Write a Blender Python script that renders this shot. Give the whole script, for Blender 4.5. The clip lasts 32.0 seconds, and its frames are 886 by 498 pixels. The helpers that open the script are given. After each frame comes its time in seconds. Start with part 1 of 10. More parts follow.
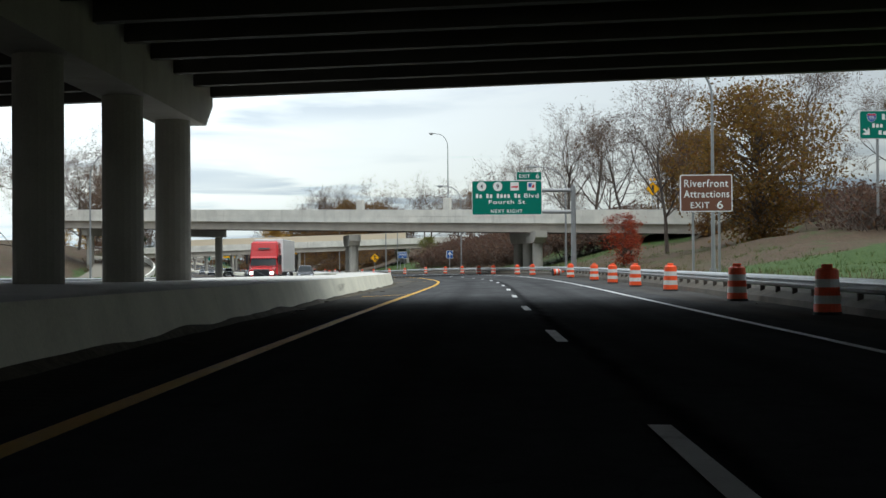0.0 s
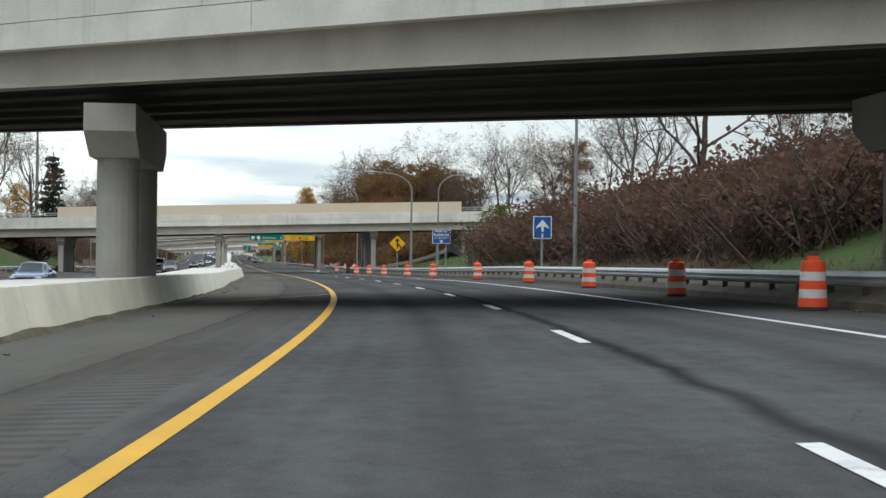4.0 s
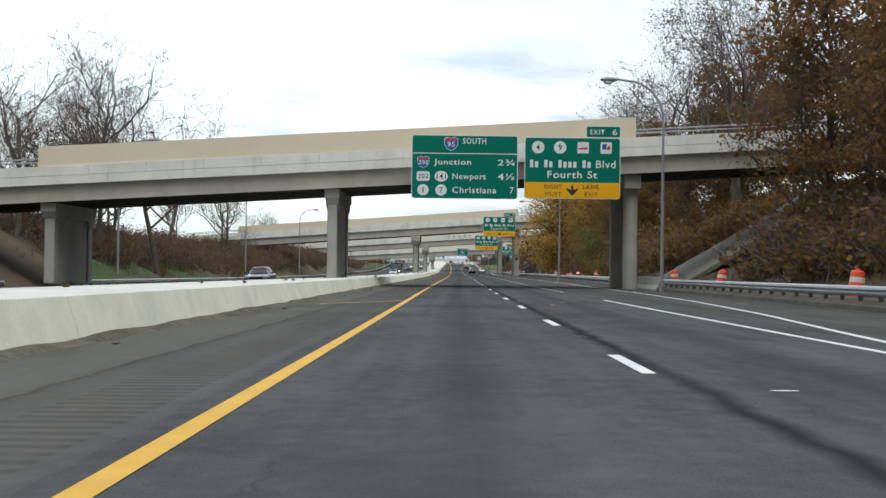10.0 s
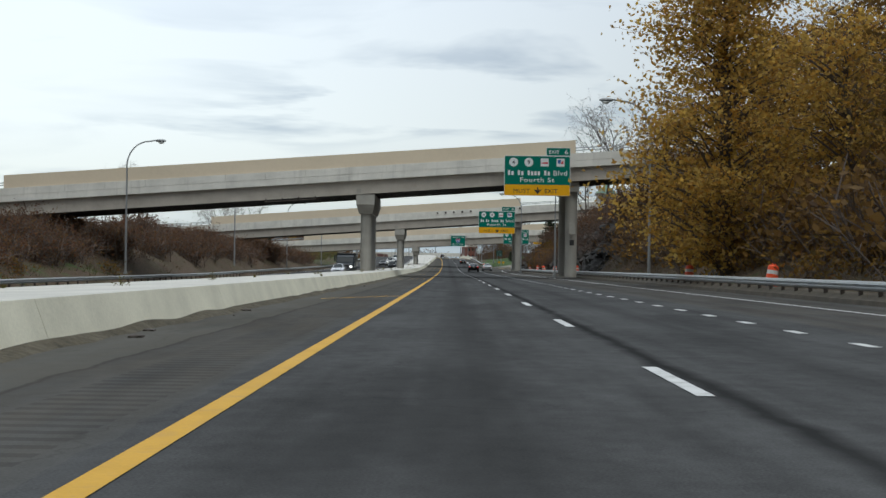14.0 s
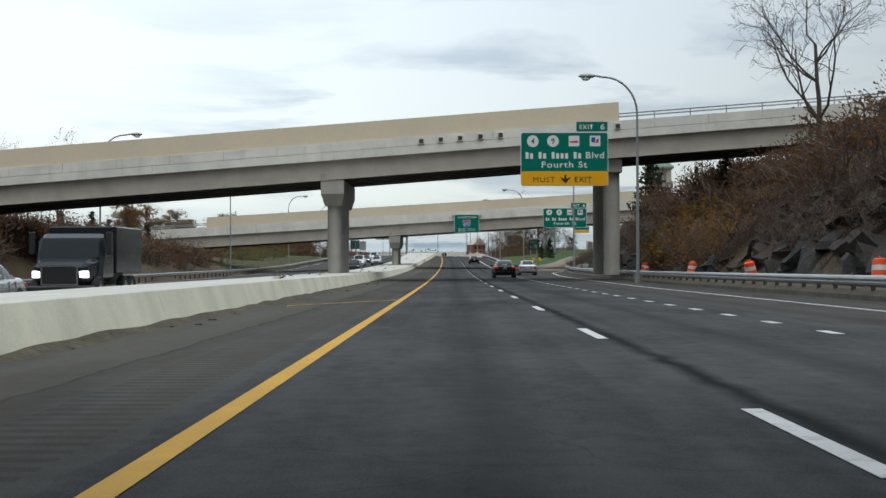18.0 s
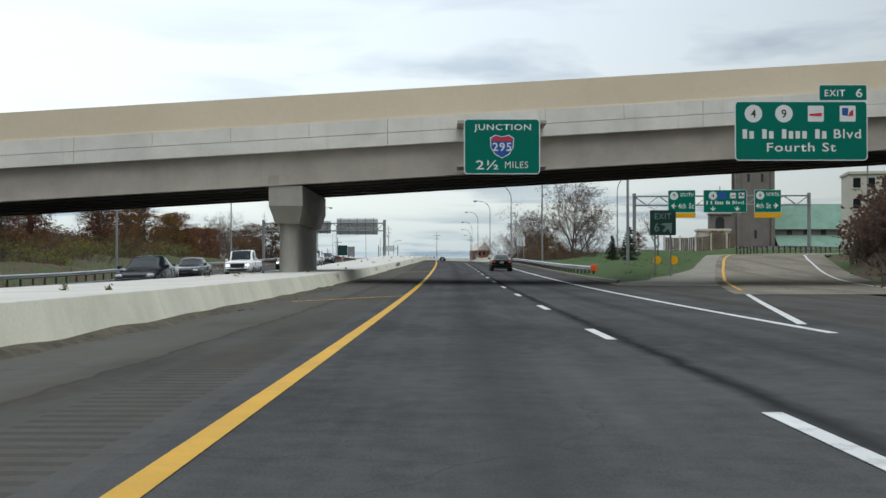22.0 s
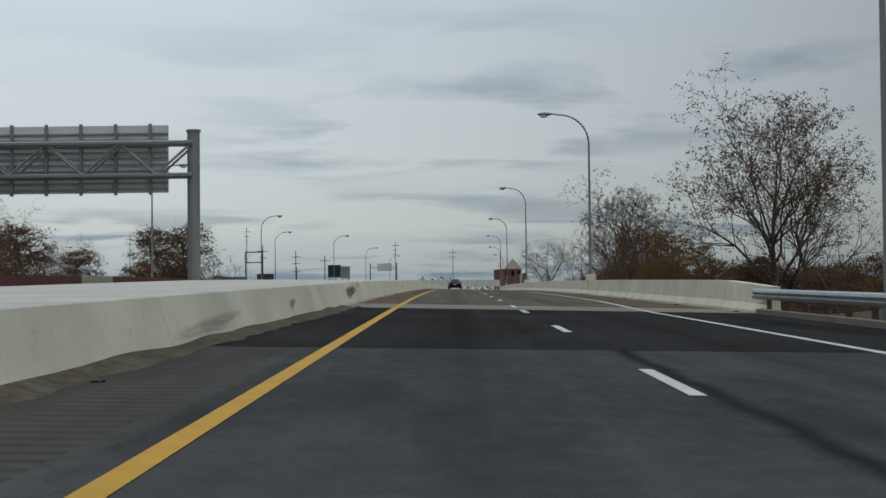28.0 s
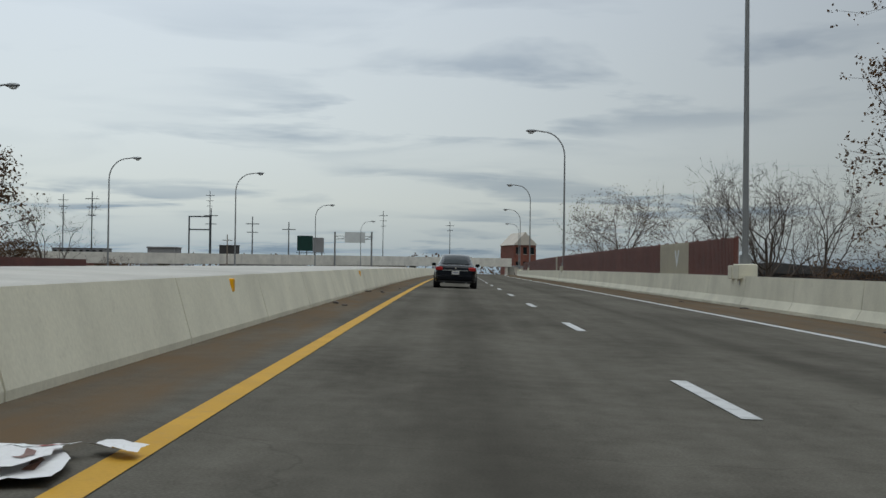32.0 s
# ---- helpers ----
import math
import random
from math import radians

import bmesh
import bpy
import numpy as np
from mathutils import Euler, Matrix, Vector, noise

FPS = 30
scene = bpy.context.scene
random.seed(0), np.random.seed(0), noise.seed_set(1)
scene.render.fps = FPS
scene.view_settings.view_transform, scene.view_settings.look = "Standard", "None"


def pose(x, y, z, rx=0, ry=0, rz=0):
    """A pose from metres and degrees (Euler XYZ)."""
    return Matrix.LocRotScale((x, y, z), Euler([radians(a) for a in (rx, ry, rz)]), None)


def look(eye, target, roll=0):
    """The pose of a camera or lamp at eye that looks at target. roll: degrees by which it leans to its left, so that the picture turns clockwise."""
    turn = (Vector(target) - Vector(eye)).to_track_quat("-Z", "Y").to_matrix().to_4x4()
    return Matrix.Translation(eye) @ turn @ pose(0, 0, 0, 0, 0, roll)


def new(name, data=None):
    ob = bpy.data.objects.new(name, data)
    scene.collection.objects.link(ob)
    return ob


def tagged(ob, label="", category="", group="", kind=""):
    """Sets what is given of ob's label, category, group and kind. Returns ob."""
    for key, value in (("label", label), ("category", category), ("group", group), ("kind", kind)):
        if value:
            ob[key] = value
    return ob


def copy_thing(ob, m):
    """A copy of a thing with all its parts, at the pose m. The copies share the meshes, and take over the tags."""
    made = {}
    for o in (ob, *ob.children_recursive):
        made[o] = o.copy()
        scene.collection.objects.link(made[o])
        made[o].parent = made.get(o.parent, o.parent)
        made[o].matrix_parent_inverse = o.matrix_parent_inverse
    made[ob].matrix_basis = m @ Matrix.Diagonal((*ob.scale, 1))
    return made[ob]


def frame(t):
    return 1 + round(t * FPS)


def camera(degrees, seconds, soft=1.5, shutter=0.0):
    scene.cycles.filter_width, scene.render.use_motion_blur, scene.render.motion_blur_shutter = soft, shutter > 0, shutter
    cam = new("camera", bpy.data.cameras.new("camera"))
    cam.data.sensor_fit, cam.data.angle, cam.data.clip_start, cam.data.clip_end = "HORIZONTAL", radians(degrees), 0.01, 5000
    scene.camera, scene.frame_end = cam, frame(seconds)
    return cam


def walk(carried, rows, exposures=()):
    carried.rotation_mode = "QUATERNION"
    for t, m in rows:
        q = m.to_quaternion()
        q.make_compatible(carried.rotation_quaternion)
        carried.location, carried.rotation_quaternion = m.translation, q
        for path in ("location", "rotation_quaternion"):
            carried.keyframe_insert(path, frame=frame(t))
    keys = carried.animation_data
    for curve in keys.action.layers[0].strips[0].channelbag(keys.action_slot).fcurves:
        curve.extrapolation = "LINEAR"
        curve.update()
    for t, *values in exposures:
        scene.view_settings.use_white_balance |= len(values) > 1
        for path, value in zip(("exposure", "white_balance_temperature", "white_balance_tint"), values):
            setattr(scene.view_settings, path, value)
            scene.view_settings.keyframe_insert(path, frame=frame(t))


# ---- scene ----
cam = camera(37.19, 32.0)
PATH = [
    (0, (-36.730, 10.896, 3.469), (-34.490, 20.642, 3.566), -0.43),
    (0.5, (-33.095, 25.901, 3.428), (-30.816, 35.638, 3.525), -0.18),
    (1, (-29.443, 40.760, 3.372), (-27.133, 50.489, 3.459), 0.39),
    (1.5, (-25.780, 55.328, 3.313), (-23.458, 65.055, 3.382), 0.92),
    (2, (-22.013, 70.416, 3.247), (-19.690, 80.143, 3.320), 0.85),
    (2.5, (-18.500, 84.885, 3.176), (-16.205, 94.618, 3.217), 1.20),
    (3, (-14.919, 100.181, 3.093), (-12.789, 109.951, 3.155), 0.96),
    (3.5, (-11.484, 115.754, 3.007), (-9.559, 125.567, 3.070), 0.52),
    (4, (-8.901, 130.721, 2.926), (-7.299, 140.591, 2.991), 0.70),
    (4.5, (-6.793, 145.759, 2.846), (-5.517, 155.677, 2.913), 0.88),
    (5, (-5.158, 160.854, 2.758), (-4.206, 170.808, 2.828), 1.07),
    (5.5, (-3.980, 175.995, 2.651), (-3.323, 185.973, 2.724), 1.25),
    (6, (-3.156, 191.257, 2.536), (-2.707, 201.246, 2.616), 2.08),
    (6.5, (-2.541, 206.841, 2.425), (-2.283, 216.837, 2.564), 0.72),
    (7, (-2.122, 222.611, 2.322), (-1.963, 232.609, 2.375), 1.96),
    (7.5, (-1.891, 238.093, 2.216), (-1.811, 248.092, 2.329), 1.27),
    (8, (-1.730, 253.433, 2.094), (-1.715, 263.433, 2.149), 1.11),
    (8.5, (-1.675, 269.501, 1.967), (-1.729, 279.501, 2.022), 0.83),
    (9, (-1.691, 284.850, 1.853), (-1.810, 294.849, 1.926), 0.53),
    (9.5, (-1.766, 300.126, 1.749), (-1.903, 310.124, 1.835), 0.61),
    (10, (-1.887, 315.732, 1.655), (-2.010, 325.731, 1.786), 0.71),
    (10.5, (-1.996, 331.482, 1.574), (-2.084, 341.481, 1.693), 0.70),
    (11, (-2.051, 347.129, 1.503), (-2.114, 357.128, 1.621), 0.60),
    (11.5, (-2.040, 363.155, 1.440), (-2.014, 373.153, 1.624), -0.37),
    (12, (-1.980, 377.993, 1.388), (-2.031, 387.993, 1.510), 0.03),
    (12.5, (-2.039, 393.353, 1.337), (-2.086, 403.352, 1.450), 0.50),
    (13, (-2.118, 409.018, 1.286), (-2.160, 419.017, 1.390), 1.19),
    (13.5, (-2.125, 424.770, 1.236), (-2.192, 434.769, 1.339), 0.77),
    (14, (-2.088, 440.554, 1.187), (-2.158, 450.553, 1.290), 0.75),
    (14.5, (-2.047, 456.337, 1.140), (-2.124, 466.337, 1.242), 0.74),
    (15, (-2.007, 472.120, 1.094), (-2.094, 482.120, 1.196), 0.72),
    (15.5, (-1.972, 487.903, 1.048), (-2.072, 497.902, 1.151), 0.70),
    (16, (-2.004, 503.497, 1.005), (-2.128, 513.496, 1.117), 0.56),
    (16.5, (-2.062, 519.149, 0.961), (-2.184, 529.148, 1.055), 0.84),
    (17, (-2.123, 535.171, 0.918), (-2.228, 545.170, 1.036), 0.62),
    (17.5, (-2.197, 550.852, 0.874), (-2.279, 560.851, 0.985), 0.15),
    (18, (-2.212, 566.744, 0.830), (-2.312, 576.743, 0.940), -0.21),
    (18.5, (-2.265, 582.428, 0.786), (-2.392, 592.427, 0.899), -0.13),
    (19, (-2.363, 598.209, 0.740), (-2.492, 608.207, 0.868), -0.07),
    (19.5, (-2.383, 613.639, 0.694), (-2.519, 623.637, 0.820), -0.59),
    (20, (-2.476, 629.100, 0.653), (-2.619, 639.098, 0.787), -0.64),
    (20.5, (-2.595, 643.787, 0.624), (-2.719, 653.786, 0.767), -0.11),
    (21, (-2.714, 658.728, 0.613), (-2.815, 668.727, 0.762), 0.07),
    (21.5, (-2.771, 673.464, 0.622), (-2.877, 683.462, 0.760), -0.09),
    (22, (-2.804, 688.783, 0.654), (-2.905, 698.781, 0.831), -0.02),
    (22.5, (-2.852, 703.653, 0.712), (-2.981, 713.650, 0.904), -0.44),
    (23, (-2.975, 718.916, 0.802), (-3.131, 728.913, 1.002), -1.26),
    (23.5, (-3.072, 733.390, 0.919), (-3.191, 743.386, 1.151), -0.27),
    (24, (-3.149, 747.776, 1.068), (-3.239, 757.772, 1.350), -0.43),
    (24.5, (-3.185, 762.646, 1.259), (-3.279, 772.641, 1.527), -0.23),
    (25, (-3.213, 777.506, 1.480), (-3.313, 787.502, 1.769), -0.35),
    (25.5, (-3.239, 792.305, 1.722), (-3.347, 802.299, 2.033), -0.49),
    (26, (-3.268, 807.006, 1.974), (-3.408, 817.000, 2.302), -0.46),
    (26.5, (-3.319, 821.707, 2.230), (-3.495, 831.699, 2.575), -0.43),
    (27, (-3.396, 836.406, 2.484), (-3.612, 846.397, 2.847), -0.40),
    (27.5, (-3.505, 851.105, 2.730), (-3.764, 861.095, 3.110), -0.37),
    (28, (-3.857, 866.729, 2.983), (-4.095, 876.720, 3.318), -0.63),
    (28.5, (-4.193, 881.554, 3.210), (-4.433, 891.547, 3.511), 0.05),
    (29, (-4.477, 896.785, 3.423), (-4.724, 906.779, 3.671), 0.85),
    (29.5, (-4.768, 913.065, 3.626), (-5.005, 923.057, 3.927), 0.34),
    (30, (-5.151, 930.376, 3.815), (-5.360, 940.370, 4.074), 0.55),
    (30.5, (-5.345, 946.752, 3.965), (-5.542, 956.748, 4.195), 0.54),
    (31, (-5.549, 963.182, 4.097), (-5.761, 973.178, 4.324), 0.58),
    (31.5, (-5.866, 980.576, 4.221), (-6.084, 990.572, 4.413), 0.67),
    (32, (-5.992, 996.830, 4.315), (-6.207, 1006.827, 4.475), 0.68),
]
EXPOSURES = [(t, e, 6120, 5) for t, e in ((0.0, -0.2), (1.0, 0.34), (2.0, 0.05), (3.0, -0.15), (6.0, -0.28), (7.0, -0.5), (8.0, -0.4), (10.0, -0.25), (11.0, -0.45), (13.0, -0.75), (15.0, -0.7), (22.0, -0.6), (25.0, -0.9), (28.0, -1.35), (32.0, -1.2))]
walk(cam, [(t, look(eye, target, roll)) for t, eye, target, roll in PATH], EXPOSURES)

# ---- the road's alignment: station s along the lane line, lateral offset to the right ----
KS = [-40, 0, 40, 80, 120, 160, 200, 240, 280, 320, 400, 500, 700, 800, 860, 920, 1000, 1100, 1300]
KAPPA = [0.242, 0.028, -0.474, 1.016, 2.091, 2.043, 1.168, 0.458, -0.064, 0.007, -0.066, 0.056, -0.019, 0.085, 0.189, -0.123, 0.044, -0.187, -0.187]
BANK = [-2.96, -2.44, -0.08, 1.36, 3.52, 2.98, 3.73, 1.32, 1.06, 0.72, 0.08, 0.09, 0.0, -1.31, -1.54, -2.92, -2.82, -2.59, -2.44]
ZS = [-40, 40, 120, 200, 300, 400, 500, 600, 650, 700, 750, 800, 850, 900, 950, 1000, 1100, 1300]
ZCURVE = [-2.17, -0.138, -0.272, -0.403, 0.588, 0.071, 0.032, -0.072, 0.871, 1.17, 1.782, 0.419, -0.624, -0.938, -0.683, -0.552, -0.257, -0.093]
GRADE = -0.00279
GRID = np.arange(-60, 1400, 1.0)
I5 = 560
_kap = np.interp(GRID, KS, KAPPA) * 1e-3
HEAD = np.cumsum(_kap)
HEAD -= HEAD[I5]
RX, RY = np.cumsum(-np.sin(HEAD - _kap / 2)), np.cumsum(np.cos(HEAD - _kap / 2))
RX, RY = RX - RX[I5], RY + 500 - RY[I5]
_grade = np.cumsum(np.interp(GRID, ZS, ZCURVE) * 1e-4)
RZ = np.cumsum(_grade - _grade[I5] + GRADE)
RZ -= RZ[I5]
RB = np.interp(GRID, KS, BANK) * 1e-2


def heading(s):
    return float(np.interp(s, GRID, HEAD))


def fall(s):
    """How far the far edge of the oncoming carriageway lies below this one."""
    return np.interp(s, [300, 396, 490, 586, 650, 700, 780, 880, 970, 1100], [0.0, 0.62, 0.9, 0.86, 0.42, 0.36, 0.76, 0.62, 0.35, 0.65])


def road_z(s, lat=0.0):
    return np.interp(s, GRID, RZ) + np.interp(s, GRID, RB) * np.clip(lat, -14, 9) - fall(s) * np.clip((-7.8 - lat) / 23.0, 0, 1)


def place(s, lat, up=0.0):
    """World points of stations and offsets, arrays or numbers."""
    h = np.interp(s, GRID, HEAD)
    return np.stack(np.broadcast_arrays(np.interp(s, GRID, RX) + lat * np.cos(h), np.interp(s, GRID, RY) + lat * np.sin(h), road_z(s, lat) + up), -1)


def spot(s, lat, up=0.0, turn=0.0):
    """A pose at a station, facing along the road."""
    p = place(s, lat, up)
    return pose(*[float(v) for v in p], 0, 0, math.degrees(heading(s)) + turn)


# ---- world and light: a bright overcast sky ----
world = bpy.data.worlds.new("world")
scene.world = world
world.use_nodes = True
wt = world.node_tree
wt.nodes.clear()


def wnode(kind, **sets):
    n = wt.nodes.new(kind)
    for k, v in sets.items():
        n.inputs[k].default_value = v
    return n


def wmath(op, a, b=None):
    n = wt.nodes.new("ShaderNodeMath")
    n.operation = op
    for i, v in enumerate((a, b)):
        if v is None:
            continue
        if isinstance(v, (int, float)):
            n.inputs[i].default_value = v
        else:
            wt.links.new(v, n.inputs[i])
    return n.outputs[0]


def wramp(fac, stops):
    n = wt.nodes.new("ShaderNodeValToRGB")
    while len(n.color_ramp.elements) < len(stops):
        n.color_ramp.elements.new(0.5)
    for e, (p, c) in zip(n.color_ramp.elements, stops):
        e.position, e.color = p, (*c, 1)
    wt.links.new(fac, n.inputs[0])
    return n.outputs[0]


SKY_STRENGTH = 1.0
SUN_STRENGTH = 1.5
coord = wnode("ShaderNodeTexCoord")
split = wnode("ShaderNodeSeparateXYZ")
wt.links.new(coord.outputs["Generated"], split.inputs[0])
dx, dy, dz = split.outputs
low = wmath("MAXIMUM", dz, 0.0)
span = wmath("ADD", low, 0.075)
flat = wnode("ShaderNodeCombineXYZ")
wt.links.new(wmath("DIVIDE", dx, span), flat.inputs[0])
wt.links.new(wmath("MULTIPLY", wmath("DIVIDE", dy, span), 1.15), flat.inputs[1])
clouds = wnode("ShaderNodeTexNoise", Scale=0.95, Detail=5.0, Roughness=0.55, Distortion=0.35)
wt.links.new(flat.outputs[0], clouds.inputs["Vector"])
veil = wnode("ShaderNodeTexNoise", Scale=0.3, Detail=3.0, Roughness=0.5)
wt.links.new(flat.outputs[0], veil.inputs["Vector"])
bright = wramp(low, [(0.0, (0.46, 0.54, 0.62)), (0.02, (0.66, 0.70, 0.70)), (0.05, (0.84, 0.85, 0.80)), (0.10, (0.86, 0.88, 0.87)), (0.2, (0.80, 0.83, 0.87)), (0.5, (0.92, 0.95, 1.0)), (1.0, (1.0, 1.03, 1.08))])
dull = wramp(low, [(0.0, (0.30, 0.39, 0.48)), (0.03, (0.33, 0.40, 0.48)), (0.08, (0.40, 0.46, 0.53)), (0.2, (0.62, 0.66, 0.72)), (0.5, (0.82, 0.85, 0.9)), (1.0, (0.95, 0.98, 1.03))])
mask = wramp(clouds.outputs[0], [(0.48, (0, 0, 0)), (0.60, (1, 1, 1))])
thin = wramp(veil.outputs[0], [(0.44, (0.08, 0.08, 0.08)), (0.58, (1, 1, 1))])
both = wmath("MULTIPLY", mask, thin)
blend = wt.nodes.new("ShaderNodeMix")
blend.data_type = "RGBA"
wt.links.new(both, blend.inputs[0])
wt.links.new(bright, blend.inputs[6])
wt.links.new(dull, blend.inputs[7])
nishita = wt.nodes.new("ShaderNodeTexSky")
nishita.sky_type, nishita.sun_disc, nishita.sun_elevation, nishita.sun_rotation = "NISHITA", False, radians(60), radians(160)
blue = wt.nodes.new("ShaderNodeBackground")
blue.inputs[1].default_value = 0.012
wt.links.new(nishita.outputs[0], blue.inputs[0])
cover = wt.nodes.new("ShaderNodeBackground")
# the cloud is brightest overhead, and brighter where the hidden sun stands behind it
zenith = wmath("MULTIPLY", wmath("POWER", low, 2.5), 1.6)
toward = wmath("MAXIMUM", wmath("ADD", wmath("ADD", wmath("MULTIPLY", dx, -0.33), wmath("MULTIPLY", dy, 0.90)), wmath("MULTIPLY", dz, 0.28)), 0.0)
wt.links.new(wmath("MULTIPLY", wmath("ADD", wmath("MULTIPLY", wmath("POWER", toward, 3.5), 1.5), wmath("ADD", zenith, wmath("ADD", wmath("MULTIPLY", low, 0.5), 0.34))), SKY_STRENGTH), cover.inputs[1])
wt.links.new(blend.outputs[2], cover.inputs[0])
total = wt.nodes.new("ShaderNodeAddShader")
wt.links.new(blue.outputs[0], total.inputs[0])
wt.links.new(cover.outputs[0], total.inputs[1])
wout = wt.nodes.new("ShaderNodeOutputWorld")
wt.links.new(total.outputs[0], wout.inputs[0])

sun = new("sun", bpy.data.lights.new("sun", "SUN"))
sun.data.energy, sun.data.angle, sun.data.color = SUN_STRENGTH, radians(40), (1.0, 0.96, 0.9)
sun.matrix_basis = look((0, 0, 100), Vector((0, 0, 100)) + Vector((-0.16, 0.47, -0.86)))


# ---- materials ----
class Mat:
    """A small wrapper to write node materials in few lines."""

    def __init__(self, name, rough=0.6, metal=0.0, spec=0.5):
        self.m = bpy.data.materials.new(name)
        self.m.use_nodes = True
        self.t = self.m.node_tree
        self.b = self.t.nodes["Principled BSDF"]
        self.b.inputs["Roughness"].default_value = rough
        self.b.inputs["Metallic"].default_value = metal
        self.b.inputs["Specular IOR Level"].default_value = spec

    def node(self, kind, **sets):
        n = self.t.nodes.new(kind)
        for k, v in sets.items():
            self.put(n.inputs[k], v)
        return n

    def put(self, socket, v):
        if isinstance(v, bpy.types.NodeSocket):
            self.t.links.new(v, socket)
        else:
            socket.default_value = v

    def math(self, op, a, b=0.0, c=0.0, clamp=False):
        n = self.t.nodes.new("ShaderNodeMath")
        n.operation, n.use_clamp = op, clamp
        for s, v in zip(n.inputs, (a, b, c)):
            self.put(s, v)
        return n.outputs[0]

    def coords(self, which="Object", scale=(1, 1, 1)):
        c = self.t.nodes.new("ShaderNodeTexCoord")
        m = self.t.nodes.new("ShaderNodeMapping")
        m.inputs["Scale"].default_value = scale
        self.t.links.new(c.outputs[which], m.inputs[0])
        return m.outputs[0]

    def world(self, scale=(1, 1, 1)):
        c = self.t.nodes.new("ShaderNodeNewGeometry")
        m = self.t.nodes.new("ShaderNodeMapping")
        m.inputs["Scale"].default_value = scale
        self.t.links.new(c.outputs["Position"], m.inputs[0])
        return m.outputs[0]

    def noise(self, vec, scale=1.0, detail=3.0, rough=0.55):
        n = self.node("ShaderNodeTexNoise", Scale=scale, Detail=detail, Roughness=rough)
        self.t.links.new(vec, n.inputs["Vector"])
        return n.outputs[0]

    def ramp(self, fac, *stops):
        n = self.t.nodes.new("ShaderNodeValToRGB")
        while len(n.color_ramp.elements) < len(stops):
            n.color_ramp.elements.new(0.5)
        for e, (p, c) in zip(n.color_ramp.elements, stops):
            e.position, e.color = p, (c, c, c, 1) if isinstance(c, (int, float)) else (*c, 1)
        self.t.links.new(fac, n.inputs[0])
        return n.outputs[0]

    def mix(self, fac, a, b, mode="MIX"):
        n = self.t.nodes.new("ShaderNodeMix")
        n.data_type, n.blend_type = "RGBA", mode
        for s, v in ((n.inputs[0], fac), (n.inputs[6], a), (n.inputs[7], b)):
            self.put(s, (*v, 1) if isinstance(v, tuple) and len(v) == 3 else v)
        return n.outputs[2]

    def color(self, v):
        self.put(self.b.inputs["Base Color"], (*v, 1) if isinstance(v, tuple) and len(v) == 3 else v)
        return self

    def rough(self, v):
        self.put(self.b.inputs["Roughness"], v)
        return self

    def bump(self, height, strength=0.3, distance=0.02):
        n = self.node("ShaderNodeBump", Strength=strength, Distance=distance)
        self.t.links.new(height, n.inputs["Height"])
        self.t.links.new(n.outputs[0], self.b.inputs["Normal"])
        return self


def simple(name, base, rough=0.6, metal=0.0, vary=0.25, scale=2.0, spec=0.5, dirt=None):
    """A base colour with grain and blotches at two scales."""
    k = Mat(name, rough, metal, spec)
    p = k.world()
    a, b = k.noise(p, scale * 0.35, 4), k.noise(p, scale * 9, 3)
    shade = k.math("ADD", k.math("MULTIPLY", a, 1.3), k.math("MULTIPLY", b, 0.7))
    lo, hi = tuple(c * (1 - vary) for c in base), tuple(min(1.0, c * (1 + vary)) for c in base)
    col = k.ramp(k.math("MULTIPLY", shade, 0.5), (0.32, lo), (0.68, hi))
    if dirt:
        col = k.mix(k.ramp(k.noise(p, scale * 0.9, 6, 0.7), (0.52, 0.0), (0.72, 1.0)), col, dirt)
    k.color(col)
    k.bump(b, 0.15, 0.01)
    return k.m


